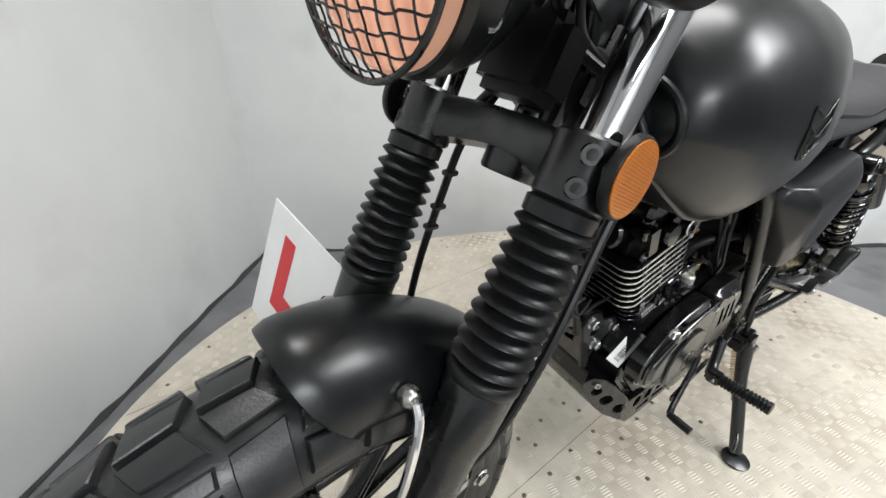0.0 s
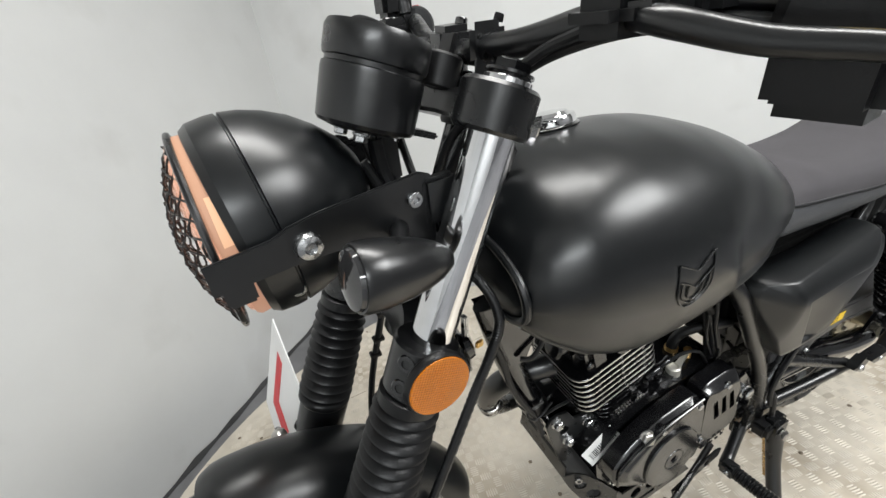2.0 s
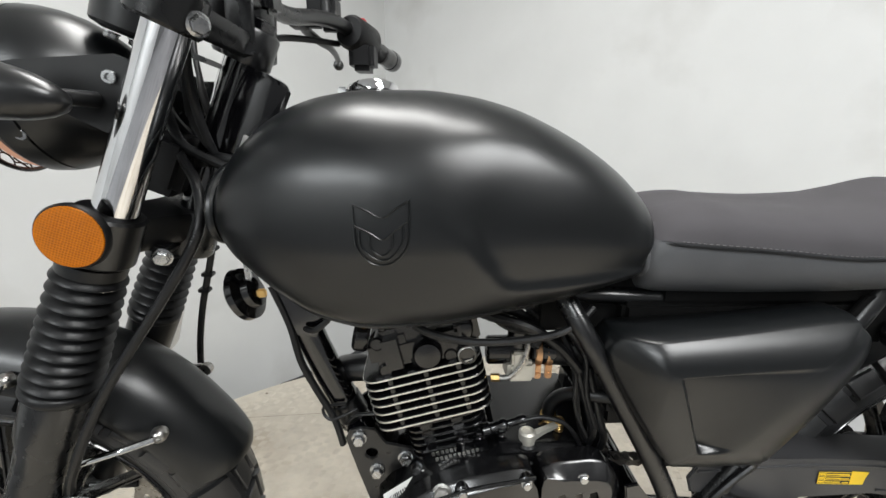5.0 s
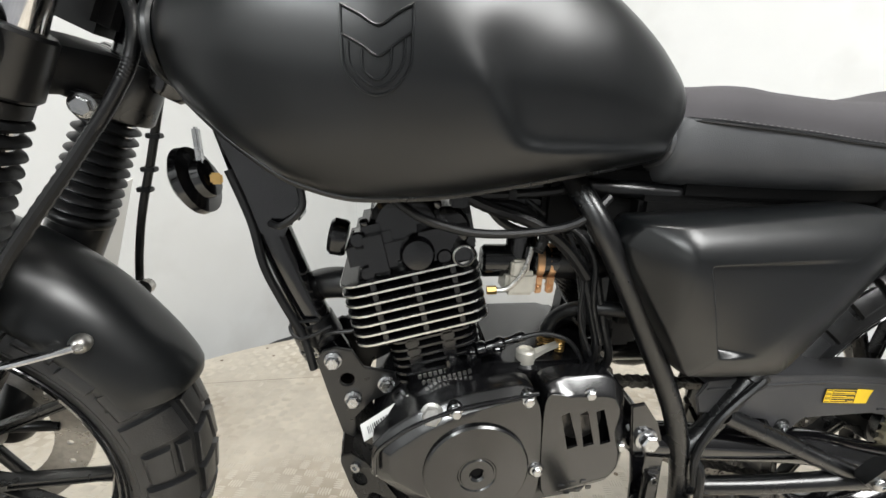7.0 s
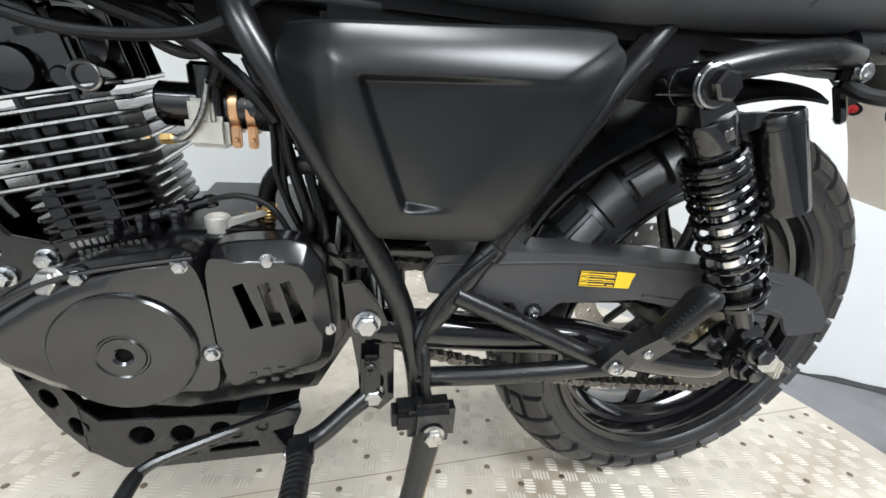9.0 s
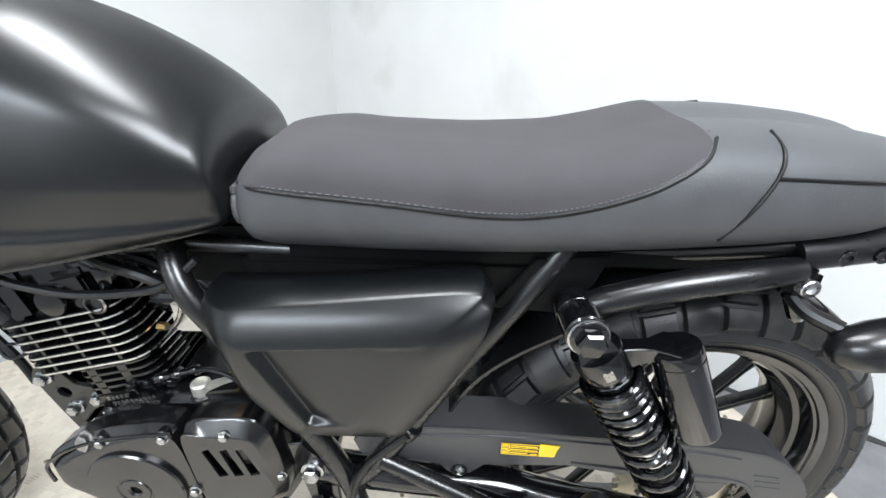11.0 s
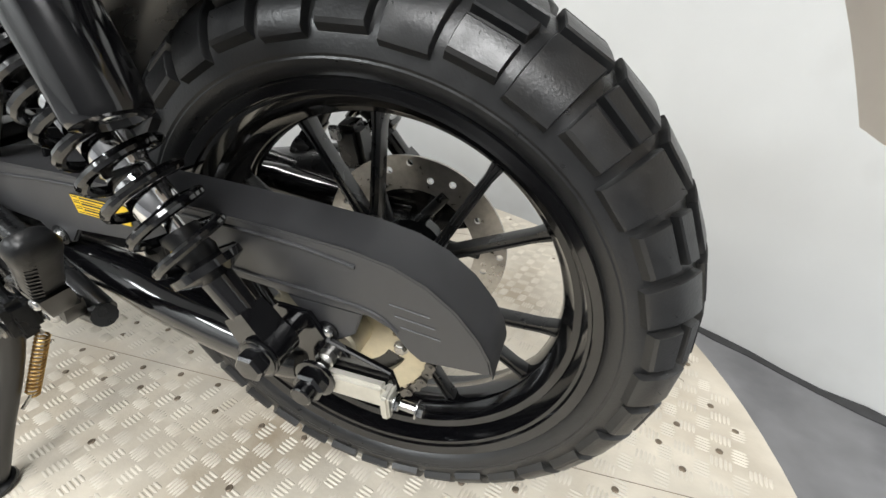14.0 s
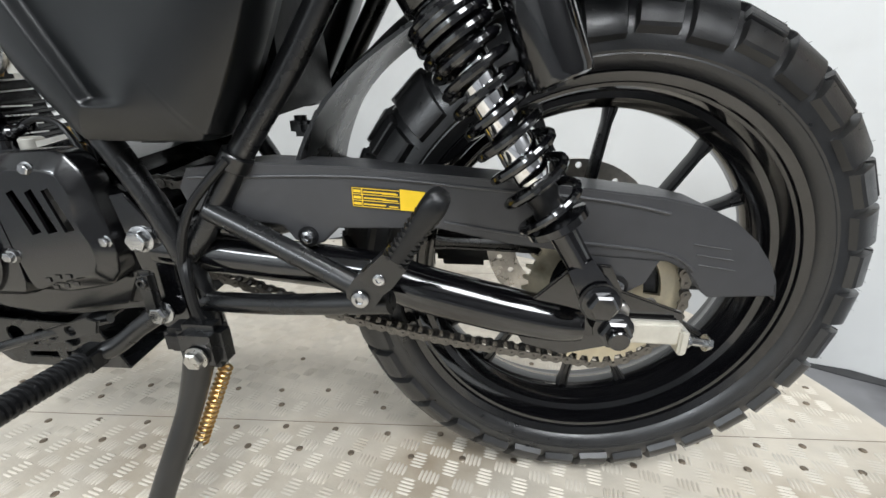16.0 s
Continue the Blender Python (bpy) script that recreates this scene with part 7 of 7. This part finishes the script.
for i in range(-6, 7):
    c = i * 0.0118
    if abs(c) > 0.076:
        continue
    hmax = math.sqrt(0.078 ** 2 - c * c)
    n = max(8, int(hmax / 0.0030))
    for flip in (0, 1):
        pts = []
        for k in range(n + 1):
            t = -hmax + 2 * hmax * k / n
            wv = 0.0016 * math.sin(t / 0.0118 * math.pi + (math.pi if i % 2 else 0))
            p = grille_pt(c, t) if flip == 0 else grille_pt(t, c)
            p = p + hd * (wv if flip == 0 else -wv) + (Vector((0, wv, 0)) if flip == 0 else Vector((0, 0, wv)))
            pts.append(p)
        wires.append(tube(pts, 0.0009, 6, 0))
part("grille_mesh", join(*wires), M_SATIN, shell, "crimped black wire mesh")
BRACKET = [(-0.066, 0.014), (-0.066, -0.009), (0.0, -0.012), (0.022, -0.015), (0.072, -0.048), (0.102, -0.052), (0.108, 0.006), (0.104, 0.015), (0.094, 0.020), (0.012, 0.020), (-0.010, 0.018), (-0.022, 0.014)]
for s in (-1, 1):
    yy = s * 0.0905
    br = part("headlight_bracket", plate([(-0.486 + dx, 0.885 + 0.08 * dx + dz) for dx, dz in BRACKET], min(yy, yy - s * 0.0035), max(yy, yy - s * 0.0035), 0.001), M_SATIN, bike, "folded black headlight bracket", STEER)
    part("pivot_bolt", bolt((-0.486, s * 0.0905, 0.885), (0, s, 0), 0.0105, 0.008, "dome"), M_ZINC, br, "bright domed pivot bolt")
    part("pivot_boss", rod((-0.486, s * 0.07, 0.886), (-0.486, s * 0.0875, 0.886), 0.014, None, 18), M_SATIN, br)
    part("rear_bolt", bolt((-0.399, s * 0.0905, 0.892), (0, s, 0), 0.0065, 0.004, "socket"), M_ZINC, br)
    part("rim_clip", rbox((-0.537, s * 0.086, 0.872), (0.02, 0.008, 0.03), 0.002), M_SATIN, br)
    part("shell_bolt", bolt((-0.499, s * 0.068, 0.842), (0, s, -0.35), 0.006, 0.004, "socket"), M_ZINC, br)
    part("bracket_arm", rbox((-0.375, s * 0.088, 0.885), (0.03, 0.012, 0.04), 0.003), M_SATIN, br)
    ind = part("front_indicator", lathe([(0.0005, 0), (0.008, 0.004), (0.014, 0.014), (0.0185, 0.027), (0.0215, 0.042), (0.0235, 0.058), (0.0235, 0.071), (0.0222, 0.074)], (-0.403, s * 0.146, 0.866), (-0.503, s * 0.148, 0.886), 32), M_SATIN, bike, "black bullet indicator on a short stalk", STEER, 45)
    part("lens", lathe([(0.0212, 0), (0.0195, 0.004), (0.010, 0.007), (0.002, 0.0078)], (-0.4745, s * 0.147, 0.880), (-0.5745, s * 0.149, 0.900), 28), M_SMOKE, ind, "dark smoked lens")
    part("stalk", tube([(-0.415, s * 0.09, 0.872), (-0.425, s * 0.11, 0.873), (-0.435, s * 0.13, 0.873)], 0.0075, 12), M_SATIN, ind)

# instrument
g0, g1 = Vector((-0.400, -0.020, 0.938)), Vector((-0.373, -0.020, 1.004))
gauge = part("speedometer", lathe([(0.030, -0.003), (0.040, 0.0), (0.042, 0.003), (0.043, 0.040), (0.0425, 0.0445), (0.0405, 0.0455), (0.0405, 0.049), (0.0425, 0.050), (0.0435, 0.0535), (0.0435, 0.070), (0.0415, 0.0745), (0.037, 0.0745), (0.036, 0.071)], g0, g1, 48), M_SATIN, bike, "black round speedometer pod", STEER, 30)
part("gauge_glass", lathe([(0.0365, 0.0705), (0.02, 0.0715), (0.002, 0.0718)], g0, g1, 32), M_SMOKE, gauge, "dark gauge glass")
for a in range(3):
    q = 2 * math.pi * a / 3
    part("gauge_nut", bolt(g0 + Vector((0.026 * math.cos(q), 0.026 * math.sin(q), -0.003 - 0.008 * math.cos(q))), g0 - g1, 0.006, 0.007), M_ZINC, gauge)
part("gauge_bracket", join(rbox((-0.362, 0, 0.927), (0.06, 0.06, 0.006), 0.002, pose(0, 0, 0, 0, 22, 0)), rbox((-0.385, -0.015, 0.908), (0.024, 0.02, 0.05), 0.004)), M_SATIN, gauge)
part("gauge_lead", tube([(-0.393, -0.02, 0.927), (-0.39, -0.02, 0.895), (-0.38, -0.03, 0.86), (-0.37, 0, 0.83)], 0.007, 10), M_RUBBER, gauge)

PLAN["way"] = bar_way
# handlebar
bar_pts = [(-0.287, -0.0, 0.985), (-0.287, -0.06, 0.986), (-0.283, -0.10, 0.990), (-0.268, -0.16, 1.003), (-0.250, -0.215, 1.008), (-0.232, -0.27, 1.003), (-0.205, -0.33, 0.992), (-0.180, -0.40, 0.981)]
full_bar = [(x, -y, z) for x, y, z in bar_pts[::-1]] + bar_pts[1:]
bar = part("handlebar", tube(full_bar, 0.0111, 14), M_SATIN, bike, "black tubular handlebar with grips and levers", STEER)
for s in (-1, 1):
    part("riser", join(rod(off(leg(0.955, s * 0.035), -0.02, -0.035), (-0.287, s * 0.035, 0.980), 0.014, None, 16), rbox((-0.287, s * 0.035, 0.990), (0.038, 0.026, 0.034), 0.006)), M_SATIN, bar)
    part("riser_bolt", bolt((-0.275, s * 0.035, 1.006), (0.3, 0, 1), 0.0055, 0.006, "socket"), M_GLOSS, bar)
    g_in, g_out = Vector((-0.2226, s * 0.3036, 0.9931)), Vector((-0.1798, s * 0.4134, 0.9762))
    gd = (g_out - g_in).normalized()
    gp = part("grip", lathe([(0.0175, 0), (0.0190, 0.002), (0.0190, 0.005), (0.0168, 0.007), (0.0165, 0.054)], g_in, g_out, 32), M_RUBBER, bar, "knurled black rubber grip")
    mg, _ = frame_of(g_in, g_out)
    knobs = []
    for i in range(19):
        for j in range(32):
            a = 2 * math.pi * (j + 0.5 * (i % 2)) / 32
            knobs.append(rod(mg @ Vector((0.0160 * math.cos(a), 0.0160 * math.sin(a), 0.0085 + i * 0.0024)), mg @ Vector((0.0178 * math.cos(a), 0.0178 * math.sin(a), 0.0085 + i * 0.0024)), 0.0017, 0.0005, 4))
    part("knurl", join(*knobs), M_RUBBER, gp)
    part("grip_band", lathe([(0.0165, 0.0525), (0.0182, 0.053), (0.0184, 0.0585), (0.0175, 0.0592)], g_in, g_out, 36), M_PLASTIC, gp, "plain rubber band")
    part("grip_sleeve", lathe([(0.0178, 0.0585), (0.0180, 0.0605), (0.0176, 0.070), (0.0182, 0.082), (0.0195, 0.0925), (0.0192, 0.0945)], g_in, g_out, 44), M_GLOSS, gp, "gloss black flared sleeve", angle=40)
    be = part("bar_end", lathe([(0.0185, 0), (0.0186, 0.0015), (0.0203, 0.0022), (0.0206, 0.010), (0.0203, 0.0185), (0.0196, 0.020), (0.0150, 0.0265), (0.0105, 0.0268), (0.0098, 0.024), (0.0065, 0.022)], g_in + gd * 0.094, g_out + gd * 0.2, 44), M_GLOSS, gp, "gloss black bar end", angle=25)
    part("end_face", lathe([(0.0149, 0.0266), (0.0146, 0.0273), (0.0108, 0.0273), (0.0104, 0.0265)], g_in + gd * 0.094, g_out + gd * 0.2, 44), M_STEEL, be, "bare metal ring on the end")
    part("end_bolt", lathe([(0.0065, 0.0215), (0.006, 0.0245), (0.003, 0.0245), (0.0028, 0.0225)], g_in + gd * 0.094, g_out + gd * 0.2, 12), M_STEEL, be)
    sw_c = Vector((-0.222, s * 0.281, 0.996))
    msw = Matrix.Translation(sw_c) @ gd.to_track_quat("Z", "Y").to_matrix().to_4x4()
    sw = part("switch_pod", join(lathe([(0.024, -0.044), (0.028, -0.039), (0.029, -0.010), (0.029, 0.015), (0.026, 0.019)], sw_c, sw_c + gd, 24), rbox(sw_c + Vector((0.002, s * -0.010, -0.030)), (0.044, 0.060, 0.050), 0.009)), M_PLASTIC, bar, "black plastic switch pod")
    if s < 0:
        part("yellow_button", rbox(sw_c + Vector((-0.0262, -0.004, 0.0115)), (0.008, 0.020, 0.016), 0.0012, pose(0, 0, 0, 0, 24, 0)), M_YELLOW, sw, "yellow rocker button")
        part("horn_button", rbox(sw_c + Vector((0.026, -0.004, 0.014)), (0.010, 0.014, 0.012), 0.003), M_PLASTIC, sw)
        part("beam_switch", rbox(sw_c + Vector((0.016, 0.002, 0.030)), (0.014, 0.018, 0.008), 0.002), M_PLASTIC, sw)
    else:
        part("red_button", rbox(sw_c + Vector((0.0, 0.0, 0.030)), (0.014, 0.016, 0.008), 0.002), M_RED, sw, "red stop button")
    pc = part("lever_perch", join(rbox((-0.262, s * 0.215, 1.010), (0.034, 0.028, 0.030), 0.007), rbox((-0.288, s * 0.205, 1.007), (0.04, 0.026, 0.018), 0.006), rod((-0.296, s * 0.205, 0.998), (-0.296, s * 0.205, 1.018), 0.008)), M_SATIN, bar)
    part("lever", tube([(-0.298, s * 0.192, 1.003), (-0.304, s * 0.222, 0.999), (-0.294, s * 0.262, 0.989), (-0.286, s * 0.305, 0.985), (-0.288, s * 0.36, 0.978), (-0.294, s * 0.405, 0.9685)], [0.0072, 0.0080, 0.0070, 0.0060, 0.0054, 0.0050], 12), M_SATIN, pc, "black lever with ball end")
    part("lever_ball", lathe([(0.001, -0.0105), (0.006, -0.009), (0.0095, -0.005), (0.0108, 0), (0.0095, 0.005), (0.006, 0.009), (0.001, 0.0105)], (-0.297, s * 0.411, 0.9695), (-0.31, s * 0.6, 0.93), 18), M_SATIN, pc)
    part("lever_boot", rbox((-0.300, s * 0.182, 1.004), (0.04, 0.045, 0.024), 0.009), M_RUBBER, pc)
    ms = part("mirror_stem", join(rod((-0.266, s * 0.213, 1.018), (-0.268, s * 0.219, 1.050), 0.0105, 0.009, 14), tube([(-0.268, s * 0.219, 1.045), (-0.271, s * 0.228, 1.075), (-0.278, s * 0.25, 1.13), (-0.285, s * 0.28, 1.19)], 0.0045, 10)), M_RUBBER, bar, "black mirror stem in a rubber boot")
part("brake_reservoir", join(rbox((-0.275, 0.235, 1.035), (0.045, 0.05, 0.035), 0.006), rbox((-0.275, 0.235, 1.055), (0.05, 0.055, 0.008), 0.003)), M_PLASTIC, bar, "square black brake fluid reservoir")
# control cables
CABLES = [
    ([(-0.300, -0.180, 1.000), (-0.302, -0.130, 0.985), (-0.322, -0.095, 0.955), (-0.345, -0.06, 0.915), (-0.350, -0.04, 0.85), (-0.31, -0.03, 0.78)], 0.0042),
    ([(-0.30, 0.165, 1.0), (-0.36, 0.13, 1.02), (-0.40, 0.09, 0.98), (-0.39, 0.06, 0.90), (-0.36, 0.045, 0.82)], 0.0036),
    ([(-0.242, -0.262, 0.990), (-0.263, -0.215, 0.996), (-0.281, -0.16, 0.991), (-0.300, -0.11, 0.972), (-0.330, -0.085, 0.935), (-0.345, -0.05, 0.87), (-0.33, -0.03, 0.80)], 0.005),
    ([(-0.26, 0.26, 0.985), (-0.33, 0.17, 0.975), (-0.35, 0.08, 0.93), (-0.33, 0.03, 0.80)], 0.005),
    ([(-0.365, 0.02, 0.86), (-0.372, 0.02, 0.80), (-0.35, 0.03, 0.775), (-0.30, 0.03, 0.77)], 0.006),
    ([(-0.345, 0.03, 0.83), (-0.36, 0.0, 0.81), (-0.335, -0.035, 0.815), (-0.285, -0.045, 0.80), (-0.25, -0.05, 0.79)], 0.007),
    ([(-0.375, -0.035, 0.86), (-0.365, -0.045, 0.83), (-0.335, -0.05, 0.81), (-0.28, -0.05, 0.785)], 0.0058),
]
for pts, r in CABLES:
    part("control_cable", tube(pts, r, 10, 8), M_RUBBER, bike, "black control cable", STEER)
PLAN["way"] = warp
part("speedo_cable", tube([here @ Vector(p) for p in ((-0.405, -0.075, 0.90), (-0.370, -0.085, 0.82), (-0.332, -0.118, 0.775), (-0.322, -0.137, 0.735), (-0.337, -0.139, 0.70), (-0.365, -0.139, 0.657), (-0.432, -0.142, 0.556), (-0.487, -0.125, 0.46), (-0.533, -0.085, 0.385), (-0.570, -0.060, 0.34))], 0.0050, 10, 26, 0.1), M_RUBBER, bike, "ribbed black speedometer cable", raw=True)
part("brake_hose", tube([(-0.38, 0.07, 0.78), (-0.43, 0.105, 0.68), (-0.49, 0.105, 0.56), (-0.53, 0.10, 0.46), (-0.57, 0.09, 0.40)], 0.005, 10), M_RUBBER, bike, "black front brake hose", STEER)
part("front_caliper", join(rbox((-0.565, 0.085, 0.385), (0.05, 0.045, 0.085), 0.010, pose(0, 0, 0, 0, 25, 0))), M_SATIN, bike, "black front brake caliper", STEER)
part("hose_guide", join(bolt((-0.505, -0.124, 0.44), (0, -1, 0), 0.008, 0.006), rbox((-0.525, -0.11, 0.43), (0.03, 0.016, 0.02), 0.004)), M_ZINC, bike, "cable guide with a zinc bolt on the fork", STEER)

# horn
horn = part("horn", lathe([(0.012, -0.022), (0.02, -0.02), (0.022, -0.012), (0.036, -0.008), (0.037, 0.0), (0.033, 0.003), (0.03, 0.006), (0.018, 0.007), (0.01, 0.009)], (-0.336, -0.012, 0.640), (-0.435, 0.02, 0.61), 32), M_GLOSS, bike, "round gloss black horn", STEER, 30)
part("horn_tab", rbox((-0.325, -0.015, 0.672), (0.006, 0.016, 0.05), 0.002), M_ZINC, horn)
part("horn_terminal", rbox((-0.31, -0.028, 0.645), (0.012, 0.006, 0.012), 0.002), M_BRASS, horn)

# front mudguard: an arch that follows the tyre
rows_f = []
MID = 0.004
for v in np.linspace(0, 1, 40):
    line = []
    for k in range(25):
        f = -1 + k / 12
        q0, q1 = 90.5 - 8 * abs(f) ** 3, 20 + 6 * abs(f) ** 3
        deg = q0 + (q1 - q0) * v
        rr = float(np.interp(deg, [20, 36, 52, 65, 80, 90], [0.320, 0.320, 0.326, 0.329, 0.333, 0.331]))
        tuck = 0.006 * (max(0.0, 1 - v / 0.03) + max(0.0, 1 - (1 - v) / 0.03))
        a = f * math.pi / 2 * 0.97
        r = rr - tuck - 0.066 * (1 - math.cos(a))
        line.append((FRONT_C[0] + r * math.cos(radians(deg)), MID + 0.066 * math.sin(a), FRONT_C[1] + r * math.sin(radians(deg))))
    inner = [(FRONT_C[0] + (x - FRONT_C[0]) * 0.988, MID + (y - MID) * 0.955, FRONT_C[1] + (z - FRONT_C[1]) * 0.988) for x, y, z in line[::-1]]
    rows_f.append(line + inner)
fg = part("front_mudguard", loft(rows_f), M_TANK, bike, "matt black front mudguard on chrome stays", FRONT_SET, 60, True)
for s in (-1, 1):
    fx, fz = FRONT_C
    part("stay_bolt", bolt((fx + 0.080, MID + s * 0.064, fz + 0.277), (-0.1, s, 0.35), 0.0095, 0.013, "dome"), M_STEEL, fg, "domed steel stay bolt", raw=True)
    part("stay", tube([(fx + 0.080, MID + s * 0.077, fz + 0.279), (fx + 0.076, MID + s * 0.086, fz + 0.262), (fx + 0.062, MID + s * 0.092, fz + 0.215), (fx + 0.042, MID + s * 0.092, fz + 0.145), (fx + 0.036, MID + s * 0.086, fz + 0.085)], 0.0045, 10), M_CHROME, fg, "bent chrome stay", raw=True)
    part("stay_bolt", bolt((fx + 0.219, MID + s * 0.066, fz + 0.194), (0.3, s, 0.1), 0.0095, 0.013, "dome"), M_STEEL, fg, raw=True)
    part("stay", tube([(fx + 0.219, MID + s * 0.078, fz + 0.195), (fx + 0.185, MID + s * 0.086, fz + 0.189), (fx + 0.14, MID + s * 0.092, fz + 0.180)], 0.0042, 10), M_CHROME, fg, raw=True)

# brake line down to the far caliper, with its clips
line_p = [(-0.354, 0.045, 0.81), (-0.370, 0.062, 0.765), (-0.390, 0.076, 0.72), (-0.409, 0.078, 0.66), (-0.429, 0.077, 0.598), (-0.441, 0.076, 0.55), (-0.448, 0.075, 0.511), (-0.455, 0.075, 0.46)]
bl = part("brake_line", tube(line_p, 0.0048, 9, 6), M_RUBBER, bike, "black front brake line with small clips", raw=True)
for p in ((-0.401, 0.0775, 0.685), (-0.4135, 0.0775, 0.645), (-0.4222, 0.077, 0.62)):
    part("clip", rbox(p, (0.016, 0.012, 0.006), 0.001), M_PLASTIC, bl, raw=True)

# learner plate on the far fork leg
LP0, LP_ACROSS, LP_DOWN = Vector((-0.5474, 0.2507, 0.6338)), Vector((0.103, -0.967, -0.233)) * 0.195, Vector((-0.326, 0.185, -0.916)) * 0.19
LP = [here @ p for p in (LP0, LP0 + LP_ACROSS, LP0 + LP_ACROSS + LP_DOWN, LP0 + LP_DOWN)]
ex, ez = (LP[1] - LP[0]), (LP[3] - LP[0])
ln = ex.cross(ez).normalized()
if ln.x > 0:
    ln = -ln
def lp(u, v, h=0.0):
    return LP[0] + ex * u + ez * v + ln * h
lpl = part("learner_plate", ([lp(0, 0), lp(1, 0), lp(1, 1), lp(0, 1), lp(0, 0, .002), lp(1, 0, .002), lp(1, 1, .002), lp(0, 1, .002)], [[0, 1, 2, 3], [4, 5, 6, 7], [0, 1, 5, 4], [1, 2, 6, 5], [2, 3, 7, 6], [3, 0, 4, 7]]), M_WHITE_SHEET, bike, "white learner plate with a red letter L tied to the fork", raw=True)
Lshape = [(0.25, 0.17), (0.41, 0.17), (0.41, 0.60), (0.74, 0.60), (0.74, 0.76), (0.25, 0.76)]
part("letter_l", loft([[lp(u, v, 0.0022) for u, v in Lshape], [lp(u, v, 0.0028) for u, v in Lshape]]), M_RED, lpl, "red letter L", raw=True)
part("cable_tie", tube([lp(0.97, 0.2, 0.004), lp(1.02, 0.22, 0.012), lp(1.06, 0.25, 0.004)], 0.0018, 6), M_PLASTIC, lpl, raw=True)

# ---- deck screws, set along the sheet joints and round the deck ----
screw_me = None
rng = random.Random(12)
spots = []
n, o = seams[0]
t = Vector((-n.y, n.x))
for dd, first, gap in ((-0.062, 0.0, 0.08), (-0.018, 0.04, 0.08), (0.085, 0.02, 0.085), (0.045, 0.0, 0.17), (-0.16, 0.05, 0.24), (0.19, 0.1, 0.24)):
    for k in range(-15, 16):
        spots.append(n * (o + dd) + t * (k * gap + first))
for k in range(44):
    a = 2 * math.pi * k / 44
    spots.append(Vector((math.cos(a), math.sin(a))) * (TABLE_R - 0.045))
    if k % 2:
        spots.append(Vector((math.cos(a), math.sin(a))) * (TABLE_R - 0.13))
geo = join(lathe([(0.005, 0), (0.005, 0.0012), (0.0038, 0.0021), (0.0016, 0.0022)], (0, 0, 0), (0, 0, 1), 10))
for p in spots:
    p = p + Vector((rng.uniform(-.006, .006), rng.uniform(-.006, .006)))
    if p.length > TABLE_R - 0.03:
        continue
    if screw_me is None:
        ob = part("screw", geo, M_SCREW, table)
        screw_me = ob.data
    else:
        ob = new("screw", screw_me)
        ob.parent = table
    ob.matrix_basis = Matrix.Translation((p.x, p.y, 0.0002)) @ Matrix.Rotation(rng.random() * 6, 4, "Z")
